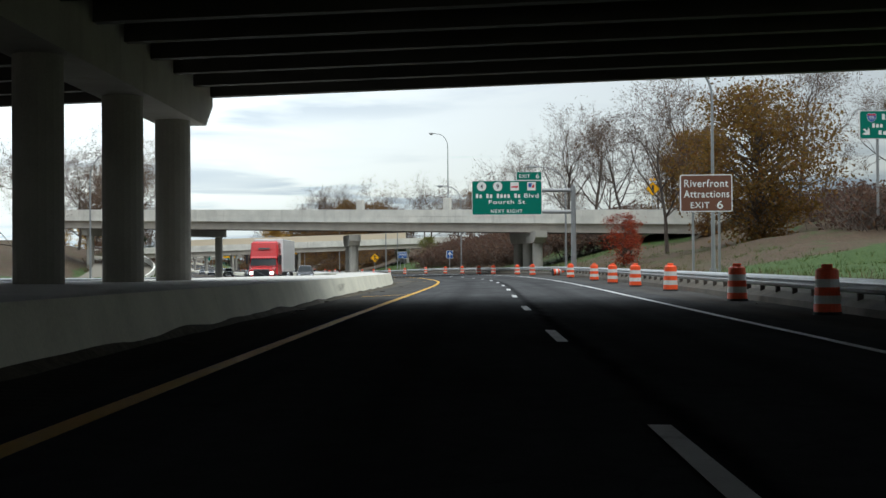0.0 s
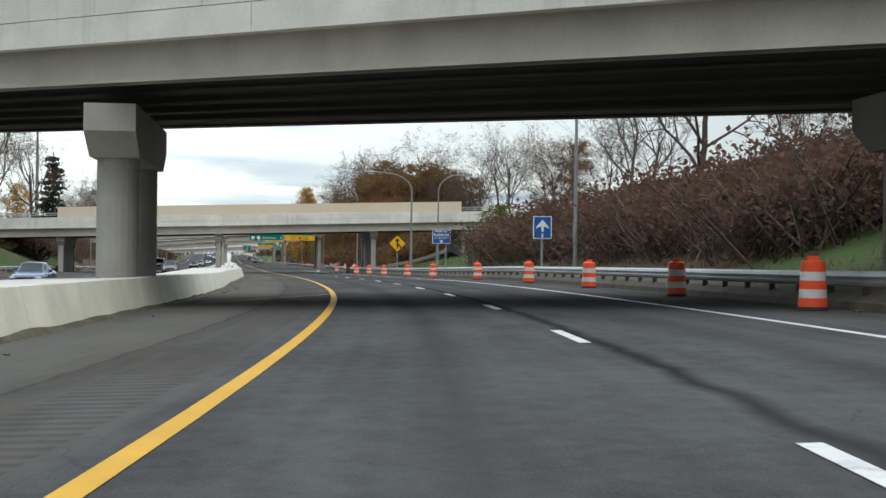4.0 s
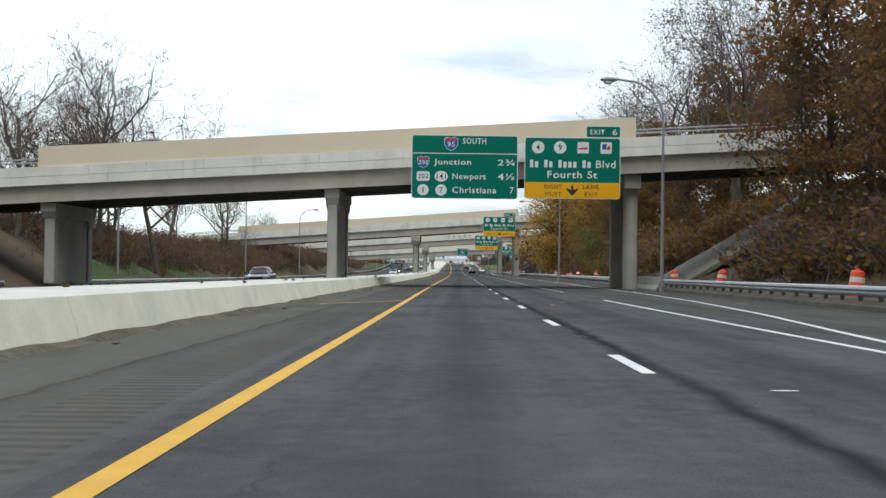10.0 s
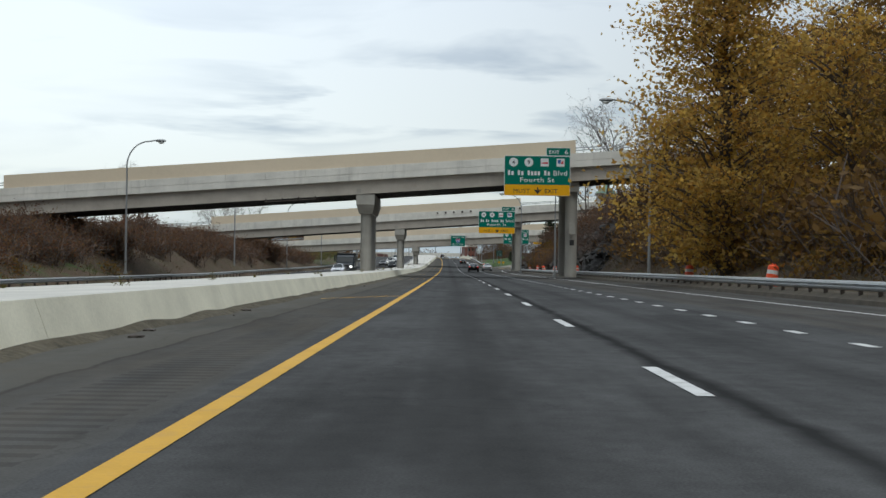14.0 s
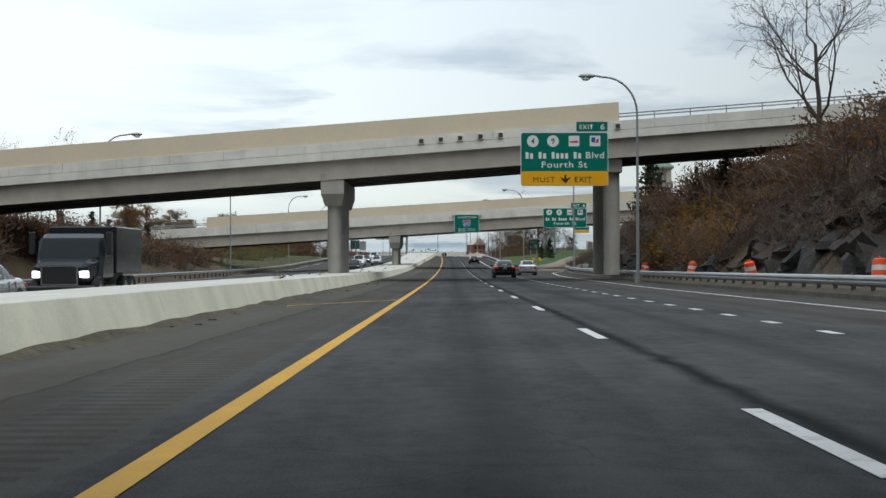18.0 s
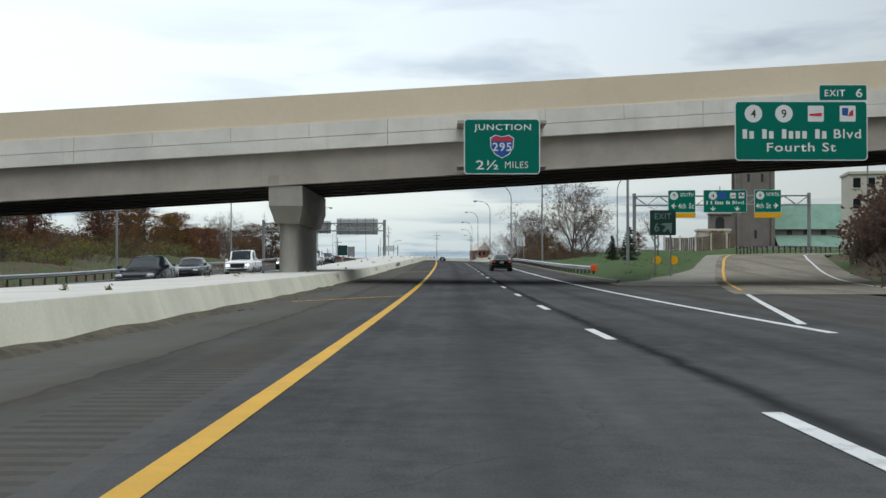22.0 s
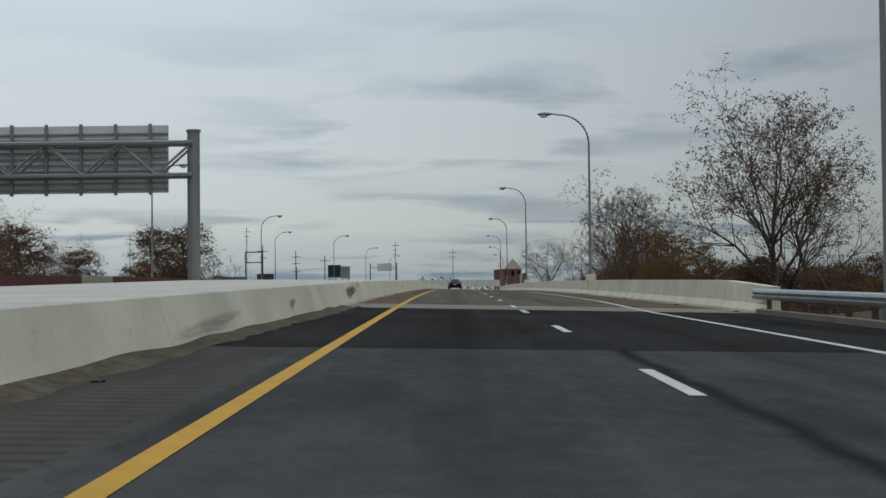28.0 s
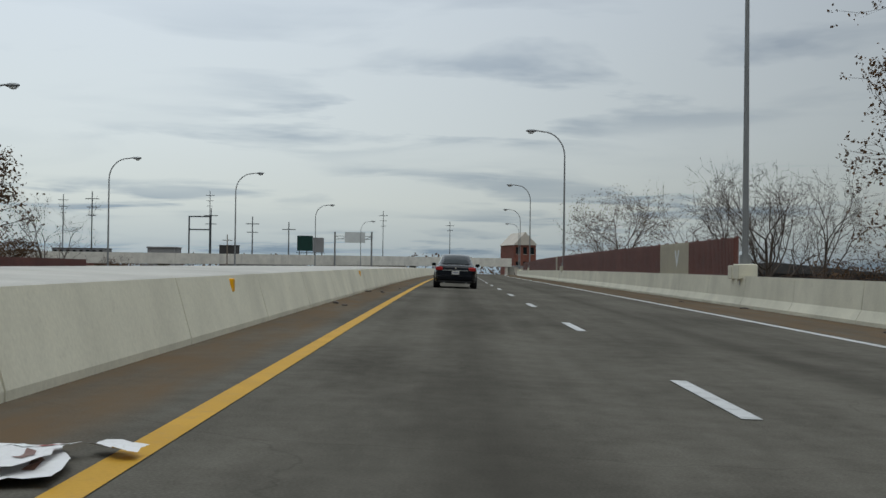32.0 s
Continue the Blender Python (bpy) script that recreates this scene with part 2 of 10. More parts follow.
def asphalt(name, base, dirt=(0.10, 0.085, 0.065), dirty=0.0, seam=True):
    """Asphalt in road coordinates: u is the offset in metres, v the station."""
    k = Mat(name, 0.95, 0.0, 0.0)
    uv = k.t.nodes.new("ShaderNodeUVMap")
    uv.uv_map = "road"
    sep = k.t.nodes.new("ShaderNodeSeparateXYZ")
    k.t.links.new(uv.outputs[0], sep.inputs[0])
    u, v = sep.outputs[0], sep.outputs[1]

    def stretched(su, sv):
        m = k.node("ShaderNodeMapping", Scale=(su, sv, 1))
        k.t.links.new(uv.outputs[0], m.inputs[0])
        return m.outputs[0]

    grain = k.noise(stretched(1, 1), 55, 2)
    blotch = k.noise(stretched(1, 0.35), 0.5, 5)
    streak = k.noise(stretched(2.2, 0.035), 1.0, 4)
    wobble = k.math("MULTIPLY", k.math("SUBTRACT", k.noise(stretched(0.4, 0.6), 1.2, 4), 0.5), 0.34)
    mottle = k.noise(stretched(1, 0.8), 3.2, 6, 0.7)
    tone = k.math("ADD", k.math("ADD", k.math("MULTIPLY", grain, 0.34), k.math("MULTIPLY", mottle, 0.32)), k.math("ADD", k.math("MULTIPLY", blotch, 0.42), k.math("MULTIPLY", streak, 0.22)))
    lo, hi = tuple(c * 0.5 for c in base), tuple(c * 1.6 for c in base)
    col = k.ramp(tone, (0.42, lo), (0.88, hi))
    # oil band in the middle of each lane
    lane = k.math("FRACT", k.math("DIVIDE", k.math("ADD", u, 37.0), 3.7))
    oil = k.math("SUBTRACT", 1.0, k.math("MULTIPLY", k.math("ABSOLUTE", k.math("SUBTRACT", lane, 0.5)), 7.0), clamp=True)
    col = k.mix(k.math("MULTIPLY", oil, 0.42), col, tuple(c * 0.5 for c in base))
    # the lane between yellow line and dashes is the newest mat
    if seam:
        tar = k.math("SUBTRACT", 1.0, k.math("MULTIPLY", k.math("ABSOLUTE", k.math("SUBTRACT", k.math("ADD", u, wobble), 0.2)), 5.0), clamp=True)
        patch = k.ramp(k.noise(stretched(0.1, 0.12), 1.0, 3), (0.3, 0.6), (0.55, 0.95))
        col = k.mix(k.math("MULTIPLY", k.math("MULTIPLY", tar, 1.15, clamp=True), patch), col, tuple(c * 0.36 for c in base))
        edge = k.math("SUBTRACT", 1.0, k.math("MULTIPLY", k.math("ABSOLUTE", k.math("ADD", k.math("ADD", u, wobble), 5.55)), 22.0), clamp=True)
        col = k.mix(k.math("MULTIPLY", edge, 0.7), col, tuple(c * 0.4 for c in base))
        # pale, dusty shoulder
        side = k.math("MULTIPLY", k.math("ADD", u, k.math("MULTIPLY", wobble, 1.0)), -1.0)
        dusty = k.math("ADD", k.math("MULTIPLY", k.math("GREATER_THAN", side, 4.0), 0.1), k.math("MULTIPLY", k.math("GREATER_THAN", side, 5.6), 0.22))
        col = k.mix(dusty, col, (base[0] * 2.2, base[1] * 2.12, base[2] * 1.8))
        # rumble strip ground into the left shoulder
        rib = k.math("SINE", k.math("MULTIPLY", v, 20.0))
        band = k.math("LESS_THAN", k.math("ABSOLUTE", k.math("ADD", u, 4.62)), 0.42)
        col = k.mix(k.math("MULTIPLY", k.math("MULTIPLY", band, k.math("GREATER_THAN", rib, 0.1)), 0.42), col, tuple(c * 0.55 for c in base))
    # stains and hairline cracks
    stain = k.ramp(k.noise(stretched(0.30, 0.07), 1.0, 5, 0.65), (0.54, 0.0), (0.70, 0.55))
    col = k.mix(stain, col, tuple(c * 0.42 for c in base))
    net = k.node("ShaderNodeTexVoronoi", Scale=0.22)
    net.feature = "DISTANCE_TO_EDGE"
    bent = k.node("ShaderNodeVectorMath")
    bent.operation = "ADD"
    warp = k.node("ShaderNodeTexNoise", Scale=0.9, Detail=4.0)
    k.t.links.new(uv.outputs[0], warp.inputs["Vector"])
    k.t.links.new(uv.outputs[0], bent.inputs[0])
    k.t.links.new(warp.outputs["Color"], bent.inputs[1])
    k.t.links.new(bent.outputs[0], net.inputs["Vector"])
    col = k.mix(k.math("MULTIPLY", k.ramp(net.outputs[0], (0.0, 1.0), (0.004, 0.0)), 0.22), col, tuple(c * 0.3 for c in base))
    # dirt along both edges
    far = k.math("MAXIMUM", k.math("SUBTRACT", k.math("MULTIPLY", u, -1.0), 3.95), k.math("SUBTRACT", u, 4.55))
    silt = k.math("MULTIPLY", k.math("MULTIPLY", far, 3.0, clamp=True), k.ramp(k.noise(stretched(1, 0.2), 1.4, 6, 0.7), (0.32, 0.15), (0.62, 1.0)))
    col = k.mix(k.math("MULTIPLY", silt, dirty), col, dirt)
    k.color(col)
    k.rough(k.ramp(tone, (0.4, 0.84), (0.9, 0.96)))
    k.bump(grain, 0.35, 0.006)
    return k.m


def weathered(name, base, stain=(0.12, 0.11, 0.1), amount=0.55, streak=True, rough=0.85):
    """Concrete with grain, blotches and runs of dirt from above."""
    k = Mat(name, rough, 0, 0.3)
    p = k.world()
    grain, blotch = k.noise(p, 22, 3), k.noise(p, 0.55, 5, 0.6)
    runs = k.noise(k.world((1.4, 1.4, 0.12)), 1.1, 5, 0.65)
    tone = k.math("ADD", k.math("MULTIPLY", blotch, 0.7), k.math("MULTIPLY", grain, 0.3))
    col = k.ramp(tone, (0.35, tuple(c * 0.82 for c in base)), (0.65, tuple(min(1, c * 1.1) for c in base)))
    if streak:
        col = k.mix(k.math("MULTIPLY", k.ramp(runs, (0.56, 0.0), (0.78, 1.0)), amount), col, stain)
    col = k.mix(k.math("MULTIPLY", k.ramp(k.noise(p, 1.7, 7, 0.75), (0.62, 0.0), (0.7, 1.0)), amount * 0.7), col, stain)
    k.color(col)
    k.bump(k.math("ADD", k.math("MULTIPLY", blotch, 0.6), k.math("MULTIPLY", grain, 0.25)), 0.3, 0.02)
    return k.m


def leafy(name, *colors):
    """Leaves: each clump takes a tone of its own."""
    k = Mat(name, 0.7, 0, 0.25)
    g = k.t.nodes.new("ShaderNodeNewGeometry")
    o = k.t.nodes.new("ShaderNodeObjectInfo")
    pick = k.math("FRACT", k.math("ADD", g.outputs["Random Per Island"], k.math("MULTIPLY", o.outputs["Random"], 0.35)))
    tone = k.ramp(pick, *[(i / max(1, len(colors) - 1), c) for i, c in enumerate(colors)])
    k.color(tone)
    glow = k.node("ShaderNodeBsdfTranslucent")
    k.put(glow.inputs[0], k.mix(1.0, tone, (1.7, 1.6, 1.3), "MULTIPLY"))
    both = k.node("ShaderNodeMixShader", Fac=0.5)
    k.t.links.new(k.b.outputs[0], both.inputs[1])
    k.t.links.new(glow.outputs[0], both.inputs[2])
    k.t.links.new(both.outputs[0], k.t.nodes["Material Output"].inputs[0])
    return k.m


M = {}
M["asphalt"] = asphalt("asphalt", (0.0675, 0.0682, 0.0683), dirty=0.35)
M["asphalt_far"] = asphalt("asphalt_opposite", (0.078, 0.078, 0.078), seam=False)
M["deck"] = asphalt("deck_asphalt", (0.115, 0.107, 0.090), dirt=(0.145, 0.103, 0.065), dirty=0.95, seam=False)
M["slab"] = weathered("approach_slab", (0.19, 0.171, 0.137), (0.1, 0.08, 0.06), 0.5, streak=False)
M["barrier"] = weathered("barrier_concrete", (0.70, 0.67, 0.535), (0.36, 0.33, 0.25), 0.42, streak=False)
M["median"] = weathered("median_concrete", (0.5016, 0.4826, 0.4332), (0.35, 0.32, 0.26), 0.35, streak=False)
# base lowered so the piers' tone carries some of the decks' shade
M["concrete"] = weathered("bridge_concrete", (0.3784, 0.3608, 0.3168), (0.20, 0.18, 0.15), 0.4)
M["parapet"] = weathered("parapet_concrete", (0.7568, 0.7304, 0.6556), (0.30, 0.28, 0.24), 0.40)
M["girder"] = weathered("girder_paint", (0.44, 0.4004, 0.3432), (0.28, 0.24, 0.2), 0.25)
# near-black tone: the shade under the decks is put into this colour
M["soffit_shaded"] = weathered("deck_soffit_shaded", (0.09, 0.083, 0.075), (0.06, 0.055, 0.05), 0.5, streak=False)
M["tan"] = simple("tan_wall", (0.7304, 0.616, 0.4532), 0.75, vary=0.06, scale=0.6)
M["white"] = simple("white_road_paint", (0.5229, 0.5229, 0.5107), 0.7, vary=0.1, scale=4, dirt=(0.27, 0.27, 0.26))
M["yellow"] = simple("yellow_road_paint", (0.5016, 0.285, 0.0304), 0.75, vary=0.12, scale=4, dirt=(0.42, 0.25, 0.06), spec=0.2)
M["galv"] = simple("galvanised_steel", (0.352, 0.3661, 0.3731), 0.45, 0.55, 0.14, 3, dirt=(0.30, 0.27, 0.22))
M["pole"] = simple("pole_aluminium", (0.2816, 0.2886, 0.2886), 0.5, 0.4, 0.1, 2)
M["post"] = simple("rust_post", (0.07, 0.058, 0.048), 0.8, 0.2, 0.3, 6)
M["green"] = simple("sign_green", (0.0021, 0.155, 0.108), 0.5, vary=0.05, scale=0.8, spec=0.2)
M["signwhite"] = simple("sign_white", (0.74, 0.76, 0.74), 0.45, vary=0.04, scale=1)
M["signyellow"] = simple("sign_yellow", (0.8096, 0.4048, 0.007), 0.5, vary=0.05, scale=1, spec=0.2)
M["signblue"] = simple("sign_blue", (0.012, 0.088, 0.336), 0.45, vary=0.05, scale=1)
M["signbrown"] = simple("sign_brown", (0.136, 0.052, 0.028), 0.5, vary=0.08, scale=1)
M["signblack"] = simple("sign_black", (0.02, 0.02, 0.02), 0.5, vary=0.05, scale=1)
M["signred"] = simple("sign_red", (0.55, 0.03, 0.04), 0.5, vary=0.05, scale=1)
M["signback"] = simple("sign_back", (0.72, 0.74, 0.72), 0.55, 0.1, 0.15, 1)
M["orange"] = simple("orange_plastic", (0.82, 0.085, 0.014), 0.5, vary=0.12, scale=5, dirt=(0.5, 0.1, 0.03))
M["reflect"] = simple("white_band", (0.624, 0.608, 0.576), 0.5, vary=0.1, scale=6, dirt=(0.5, 0.45, 0.4))
M["rubber"] = simple("black_rubber", (0.018, 0.018, 0.018), 0.8, vary=0.25, scale=6)
M["bark"] = simple("bark", (0.085, 0.067, 0.053), 0.9, vary=0.4, scale=3)
M["twig"] = simple("twigs", (0.105, 0.08, 0.064), 0.9, vary=0.35, scale=2)
M["rock"] = weathered("rock", (0.20, 0.175, 0.15), (0.06, 0.055, 0.05), 0.8, streak=True)
M["panel"] = simple("brown_panel", (0.168, 0.068, 0.0544), 0.7, vary=0.2, scale=1.0, dirt=(0.12, 0.06, 0.05))
M["cream"] = simple("cream_panel", (0.48, 0.44, 0.336), 0.7, vary=0.1, scale=1.0)
M["stone"] = weathered("tower_stone", (0.336, 0.296, 0.24), (0.15, 0.13, 0.11), 0.5)
M["copper"] = simple("green_copper", (0.17, 0.33, 0.26), 0.6, vary=0.2, scale=0.5)
M["dark"] = simple("dark_opening", (0.02, 0.02, 0.022), 0.6, vary=0.2, scale=1)
M["brick"] = simple("red_brick", (0.25, 0.10, 0.07), 0.85, vary=0.25, scale=2)
M["wood"] = simple("fence_wood", (0.22, 0.18, 0.14), 0.85, vary=0.3, scale=2)
M["oxide"] = simple("oxide_red", (0.32, 0.06, 0.05), 0.6, vary=0.2, scale=1)
M["paper"] = simple("litter_paper", (0.75, 0.73, 0.70), 0.7, vary=0.15, scale=14, dirt=(0.35, 0.12, 0.1))


# ---- helpers ----
def mesh_ob(name, verts, faces, mat, parent=None, label="", smooth=False):
    me = bpy.data.meshes.new(name)
    me.from_pydata([tuple(v) for v in verts], [], [tuple(f) for f in faces])
    me.materials.append(mat)
    if smooth:
        me.shade_smooth()
    ob = new(name, me)
    ob.parent = parent
    if label:
        ob["label"] = label
    return ob


def part(name, bm, mat, parent=None, label="", smooth=False):
    me = bpy.data.meshes.new(name)
    bm.to_mesh(me)
    bm.free()
    me.materials.append(mat)
    if smooth:
        me.shade_smooth()
    ob = new(name, me)
    ob.parent = parent
    if label:
        ob["label"] = label
    return ob


def share(name, me, parent, m, label=""):
    """One more object on a mesh that other pieces use too."""
    ob = new(name, me)
    ob.parent = parent
    ob.matrix_basis = m
    if label:
        ob["label"] = label
    return ob


def thing(name, label, category, m=None, group="", kind=""):
    ob = new(name)
    ob.empty_display_size = 0.2
    if m is not None:
        ob.matrix_basis = m
    return tagged(ob, label, category, group, kind)


def box(bm, x0, x1, y0, y1, z0, z1, bevel=0.0):
    r = bmesh.ops.create_cube(bm, size=1)
    vs = r["verts"]
    bmesh.ops.scale(bm, vec=(x1 - x0, y1 - y0, z1 - z0), verts=vs)
    bmesh.ops.translate(bm, vec=((x0 + x1) / 2, (y0 + y1) / 2, (z0 + z1) / 2), verts=vs)
    if bevel:
        es = list({e for v in vs for e in v.link_edges})
        bmesh.ops.bevel(bm, geom=es, offset=bevel, segments=1, affect="EDGES")
    return bm


def boxbm(*a, **k):
    return box(bmesh.new(), *a, **k)


def rod(bm, a, b, r0, r1=None, n=8, caps=True):
    a, b = Vector(a), Vector(b)
    r1 = r0 if r1 is None else r1
    q = (b - a).to_track_quat("Z", "Y").to_matrix().to_4x4()
    m = Matrix.Translation((a + b) / 2) @ q
    bmesh.ops.create_cone(bm, cap_ends=caps, segments=n, radius1=r0, radius2=r1, depth=(b - a).length, matrix=m)
    return bm


def sweep(profile, path, closed=True):
    """Verts and faces of a profile (across, up) swept along stations: path gives for each station a function of (across, up)."""
    n = len(profile)
    verts = [f(a, u) for f in path for a, u in profile]
    faces = []
    for i in range(len(path) - 1):
        for j in range(n if closed else n - 1):
            k = (j + 1) % n
            faces.append((i * n + j, i * n + k, (i + 1) * n + k, (i + 1) * n + j))
    if closed:
        faces += [tuple(range(n)), tuple(range((len(path) - 1) * n, len(path) * n))[::-1]]
    return verts, faces


def along(s0, s1, step):
    n = max(1, int(round((s1 - s0) / step)))
    return np.linspace(s0, s1, n + 1)


def strip(name, s0, s1, left, right, mat, up=0.0, step=4.0, cols=8, parent=None, thick=0.0):
    """A sheet that follows the road between two offsets (numbers or functions of s), with road coordinates as its UV map."""
    ss = along(s0, s1, step)
    L = np.array([left(s) if callable(left) else left for s in ss])
    R = np.array([right(s) if callable(right) else right for s in ss])
    verts, uvs = [], []
    for s, a, b in zip(ss, L, R):
        lat = np.linspace(a, b, cols + 1)
        verts.append(place(np.full(cols + 1, s), lat, up))
        uvs += [(x, s) for x in lat]
    verts = np.concatenate(verts)
    n = cols + 1
    faces = [(i * n + j, i * n + j + 1, (i + 1) * n + j + 1, (i + 1) * n + j) for i in range(len(ss) - 1) for j in range(cols)]
    ob = mesh_ob(name, verts, faces, mat, parent)
    uv = ob.data.uv_layers.new(name="road")
    for loop in ob.data.loops:
        uv.data[loop.index].uv = uvs[loop.vertex_index]
    return ob


# ---- ground: one sheet with cuttings and banks ----
def table(rows):
    a = np.array(rows, float)
    return lambda s: [np.interp(s, a[:, 0], a[:, i]) for i in range(1, a.shape[1])]


TOE = [(-60, -5.3), (18, -5.35), (49, -5.8), (81, -6.2), (115, -7.4), (160, -8.3), (211, -8.8), (240, -8.0), (301, -7.45), (420, -6.95), (517, -6.8), (613, -7.4), (704, -7.4), (791, -7.05), (877, -5.7), (905, -5.2), (940, -5.0), (1400, -5.0)]
toe = lambda s: float(np.interp(s, [r[0] for r in TOE], [r[1] for r in TOE]))
back = lambda s: float(np.interp(s, [-60, 60, 150, 900, 940, 990, 1400], [-14.5, -14.0, -12.3, -12.6, -12.6, -8.2, -8.2]))
EDGE = [(-60, 6.6), (120, 6.2), (200, 6.0), (300, 6.4), (318, 6.6), (345, 9.6), (450, 10.3), (600, 9.8), (700, 9.8), (735, 12.0), (752, 12.2), (757, 6.2), (800, 6.4), (905, 7.0), (1400, 7.4)]
edge = lambda s: float(np.interp(s, [r[0] for r in EDGE], [r[1] for r in EDGE]))
# station: then offset and height of four points up the right bank
RIGHT = table([
    (-60, 9, 0.2, 16, 1.2, 28, 3.0, 45, 5), (80, 9, 0.2, 18, 1.0, 25, 2.0, 42, 4.5), (140, 9.5, 0.3, 17, 2.2, 26, 4.4, 42, 7),
    (170, 9, 0.3, 15, 2.2, 24, 4.4, 42, 8), (225, 8.5, 0.2, 13, 1.6, 24, 3.8, 42, 8), (255, 8.5, 0.3, 12, 1.2, 22, 2.4, 42, 6),
    (300, 9.5, 0.3, 16, 1.6, 25, 4.0, 42, 8), (380, 11.5, 0.2, 16, 1.8, 27, 6.0, 42, 9), (530, 12, 0.2, 16, 2.2, 27, 7.0, 42, 10),
    (565, 11.8, 0.2, 14.5, 3.0, 20, 8.8, 40, 12), (600, 11.8, 0.2, 14.5, 4.0, 18, 8.2, 40, 12), (640, 11.8, 0.2, 14.5, 3.2, 19, 6.5, 40, 10),
    (690, 11.8, 0.2, 14.5, 3.2, 18, 6.6, 40, 9), (725, 15, 0.1, 18, 1.8, 22, 3.0, 45, 6), (745, 20, 0.0, 22, 0.2, 30, 5.0, 60, 7), (762, 20.5, 0.0, 22.5, 0.2, 30, 6.2, 60, 8),
    (782, 24, -0.1, 26, 0.3, 33, 6.4, 60, 8), (802, 9, -0.1, 31, 0.0, 38, 5.0, 60, 7), (825, 9, 0.0, 20, 0.2, 38, -0.2, 60, 0.0), (850, 9, 0.1, 20, 0.5, 45, 0.0, 60, 0.4), (885, 9, 0.1, 14, 0.5, 34, 1.7, 60, 2.0), (908, 9, 0.0, 14, 0.3, 34, 1.9, 60, 2.0),
    (930, 8.2, -3.5, 14, -4.5, 30, -5, 60, -5), (1400, 8.2, -7.5, 14, -8, 30, -8, 60, -8)])
LEFT = table([
    (-60, 33, 0.1, 40, 0.4, 60, 2.0, 90, 4), (120, 33, 0.1, 42, 1.0, 60, 3.0, 90, 5), (150, 31, 0.1, 43, 0.2, 52, 2.5, 85, 6), (185, 31, 0.2, 43, 1.2, 50, 4.0, 80, 7), (215, 31, 0.2, 37, 1.5, 46, 4.4, 78, 7), (280, 29.5, 0.2, 33, 1.6, 41, 5.0, 70, 8),
    (400, 29.5, 0.2, 33, 1.8, 40, 5.2, 70, 8), (520, 30, 0.2, 34, 1.2, 42, 4.4, 70, 7), (600, 30, 0.2, 33, 2.4, 38, 4.8, 70, 7),
    (700, 30, 0.2, 34, 1.8, 42, 4.2, 70, 6), (780, 31, 0.1, 36, 0.8, 44, 2.2, 70, 4), (880, 31, 0.1, 36, 0.6, 46, 2.2, 70, 3),
    (935, 30, -3.0, 36, -4.5, 46, -5, 70, -5), (1400, 30, -7.5, 36, -8, 46, -8, 70, -8)])


def bank(s, lat):
    """Height of the ground over the road's level at a station and offset (arrays)."""
    out = np.full(np.shape(lat), -0.35)
    for side, tab in ((1, RIGHT), (-1, LEFT)):
        c = tab(s)
        a = lat * side
        h = np.where(a < c[0], -0.35, 0.0)
        for i in range(0, 6, 2):
            t = np.clip((a - c[i]) / (c[i + 2] - c[i]), 0, 1)
            h = np.where(a >= c[i], c[i + 1] + (c[i + 3] - c[i + 1]) * t, h)
        shelf = np.clip((a - c[0] + 1.6) / 1.6, 0, 1)
        h = np.where(a < c[0], -0.35 + (c[1] + 0.35) * shelf, h)
        out = np.where(a > 5, h, out)
    # under the bridge decks at the end the ground falls away
    out = np.where(s > 935, np.minimum(out, -4.0), out)
    return out


def stations(px, py):
    """Station and offset of world points."""
    s = np.clip(py, -58, 1398).astype(float)
    for _ in range(5):
        h, x, y = np.interp(s, GRID, HEAD), np.interp(s, GRID, RX), np.interp(s, GRID, RY)
        ds = -(px - x) * np.sin(h) + (py - y) * np.cos(h)
        s = np.clip(s + ds, -58, 1398)
    h, x, y = np.interp(s, GRID, HEAD), np.interp(s, GRID, RX), np.interp(s, GRID, RY)
    return s, (px - x) * np.cos(h) + (py - y) * np.sin(h)


# exit ramp: its left edge and its climb over the road's level
RAMP_S = [735, 741, 752, 761, 775, 790, 803, 820, 840, 850, 860]
RAMP_L = [7.7, 8.7, 10.6, 12.2, 15.0, 18.2, 21.4, 29.0, 42.0, 52.0, 64.0]
ramp_left = lambda s: np.interp(s, RAMP_S, RAMP_L)
ramp_up = lambda s: np.interp(s, [752, 762, 770, 778, 786, 795, 805, 830, 860], [0.0, 0.05, 0.2, 0.5, 0.9, 1.25, 1.42, 1.5, 1.3])


mound_edge = lambda s: np.interp(s, [754.5, 763.8, 777.5, 790, 803, 840], [6.2, 9.4, 14.6, 17.6, 20.6, 40.0])


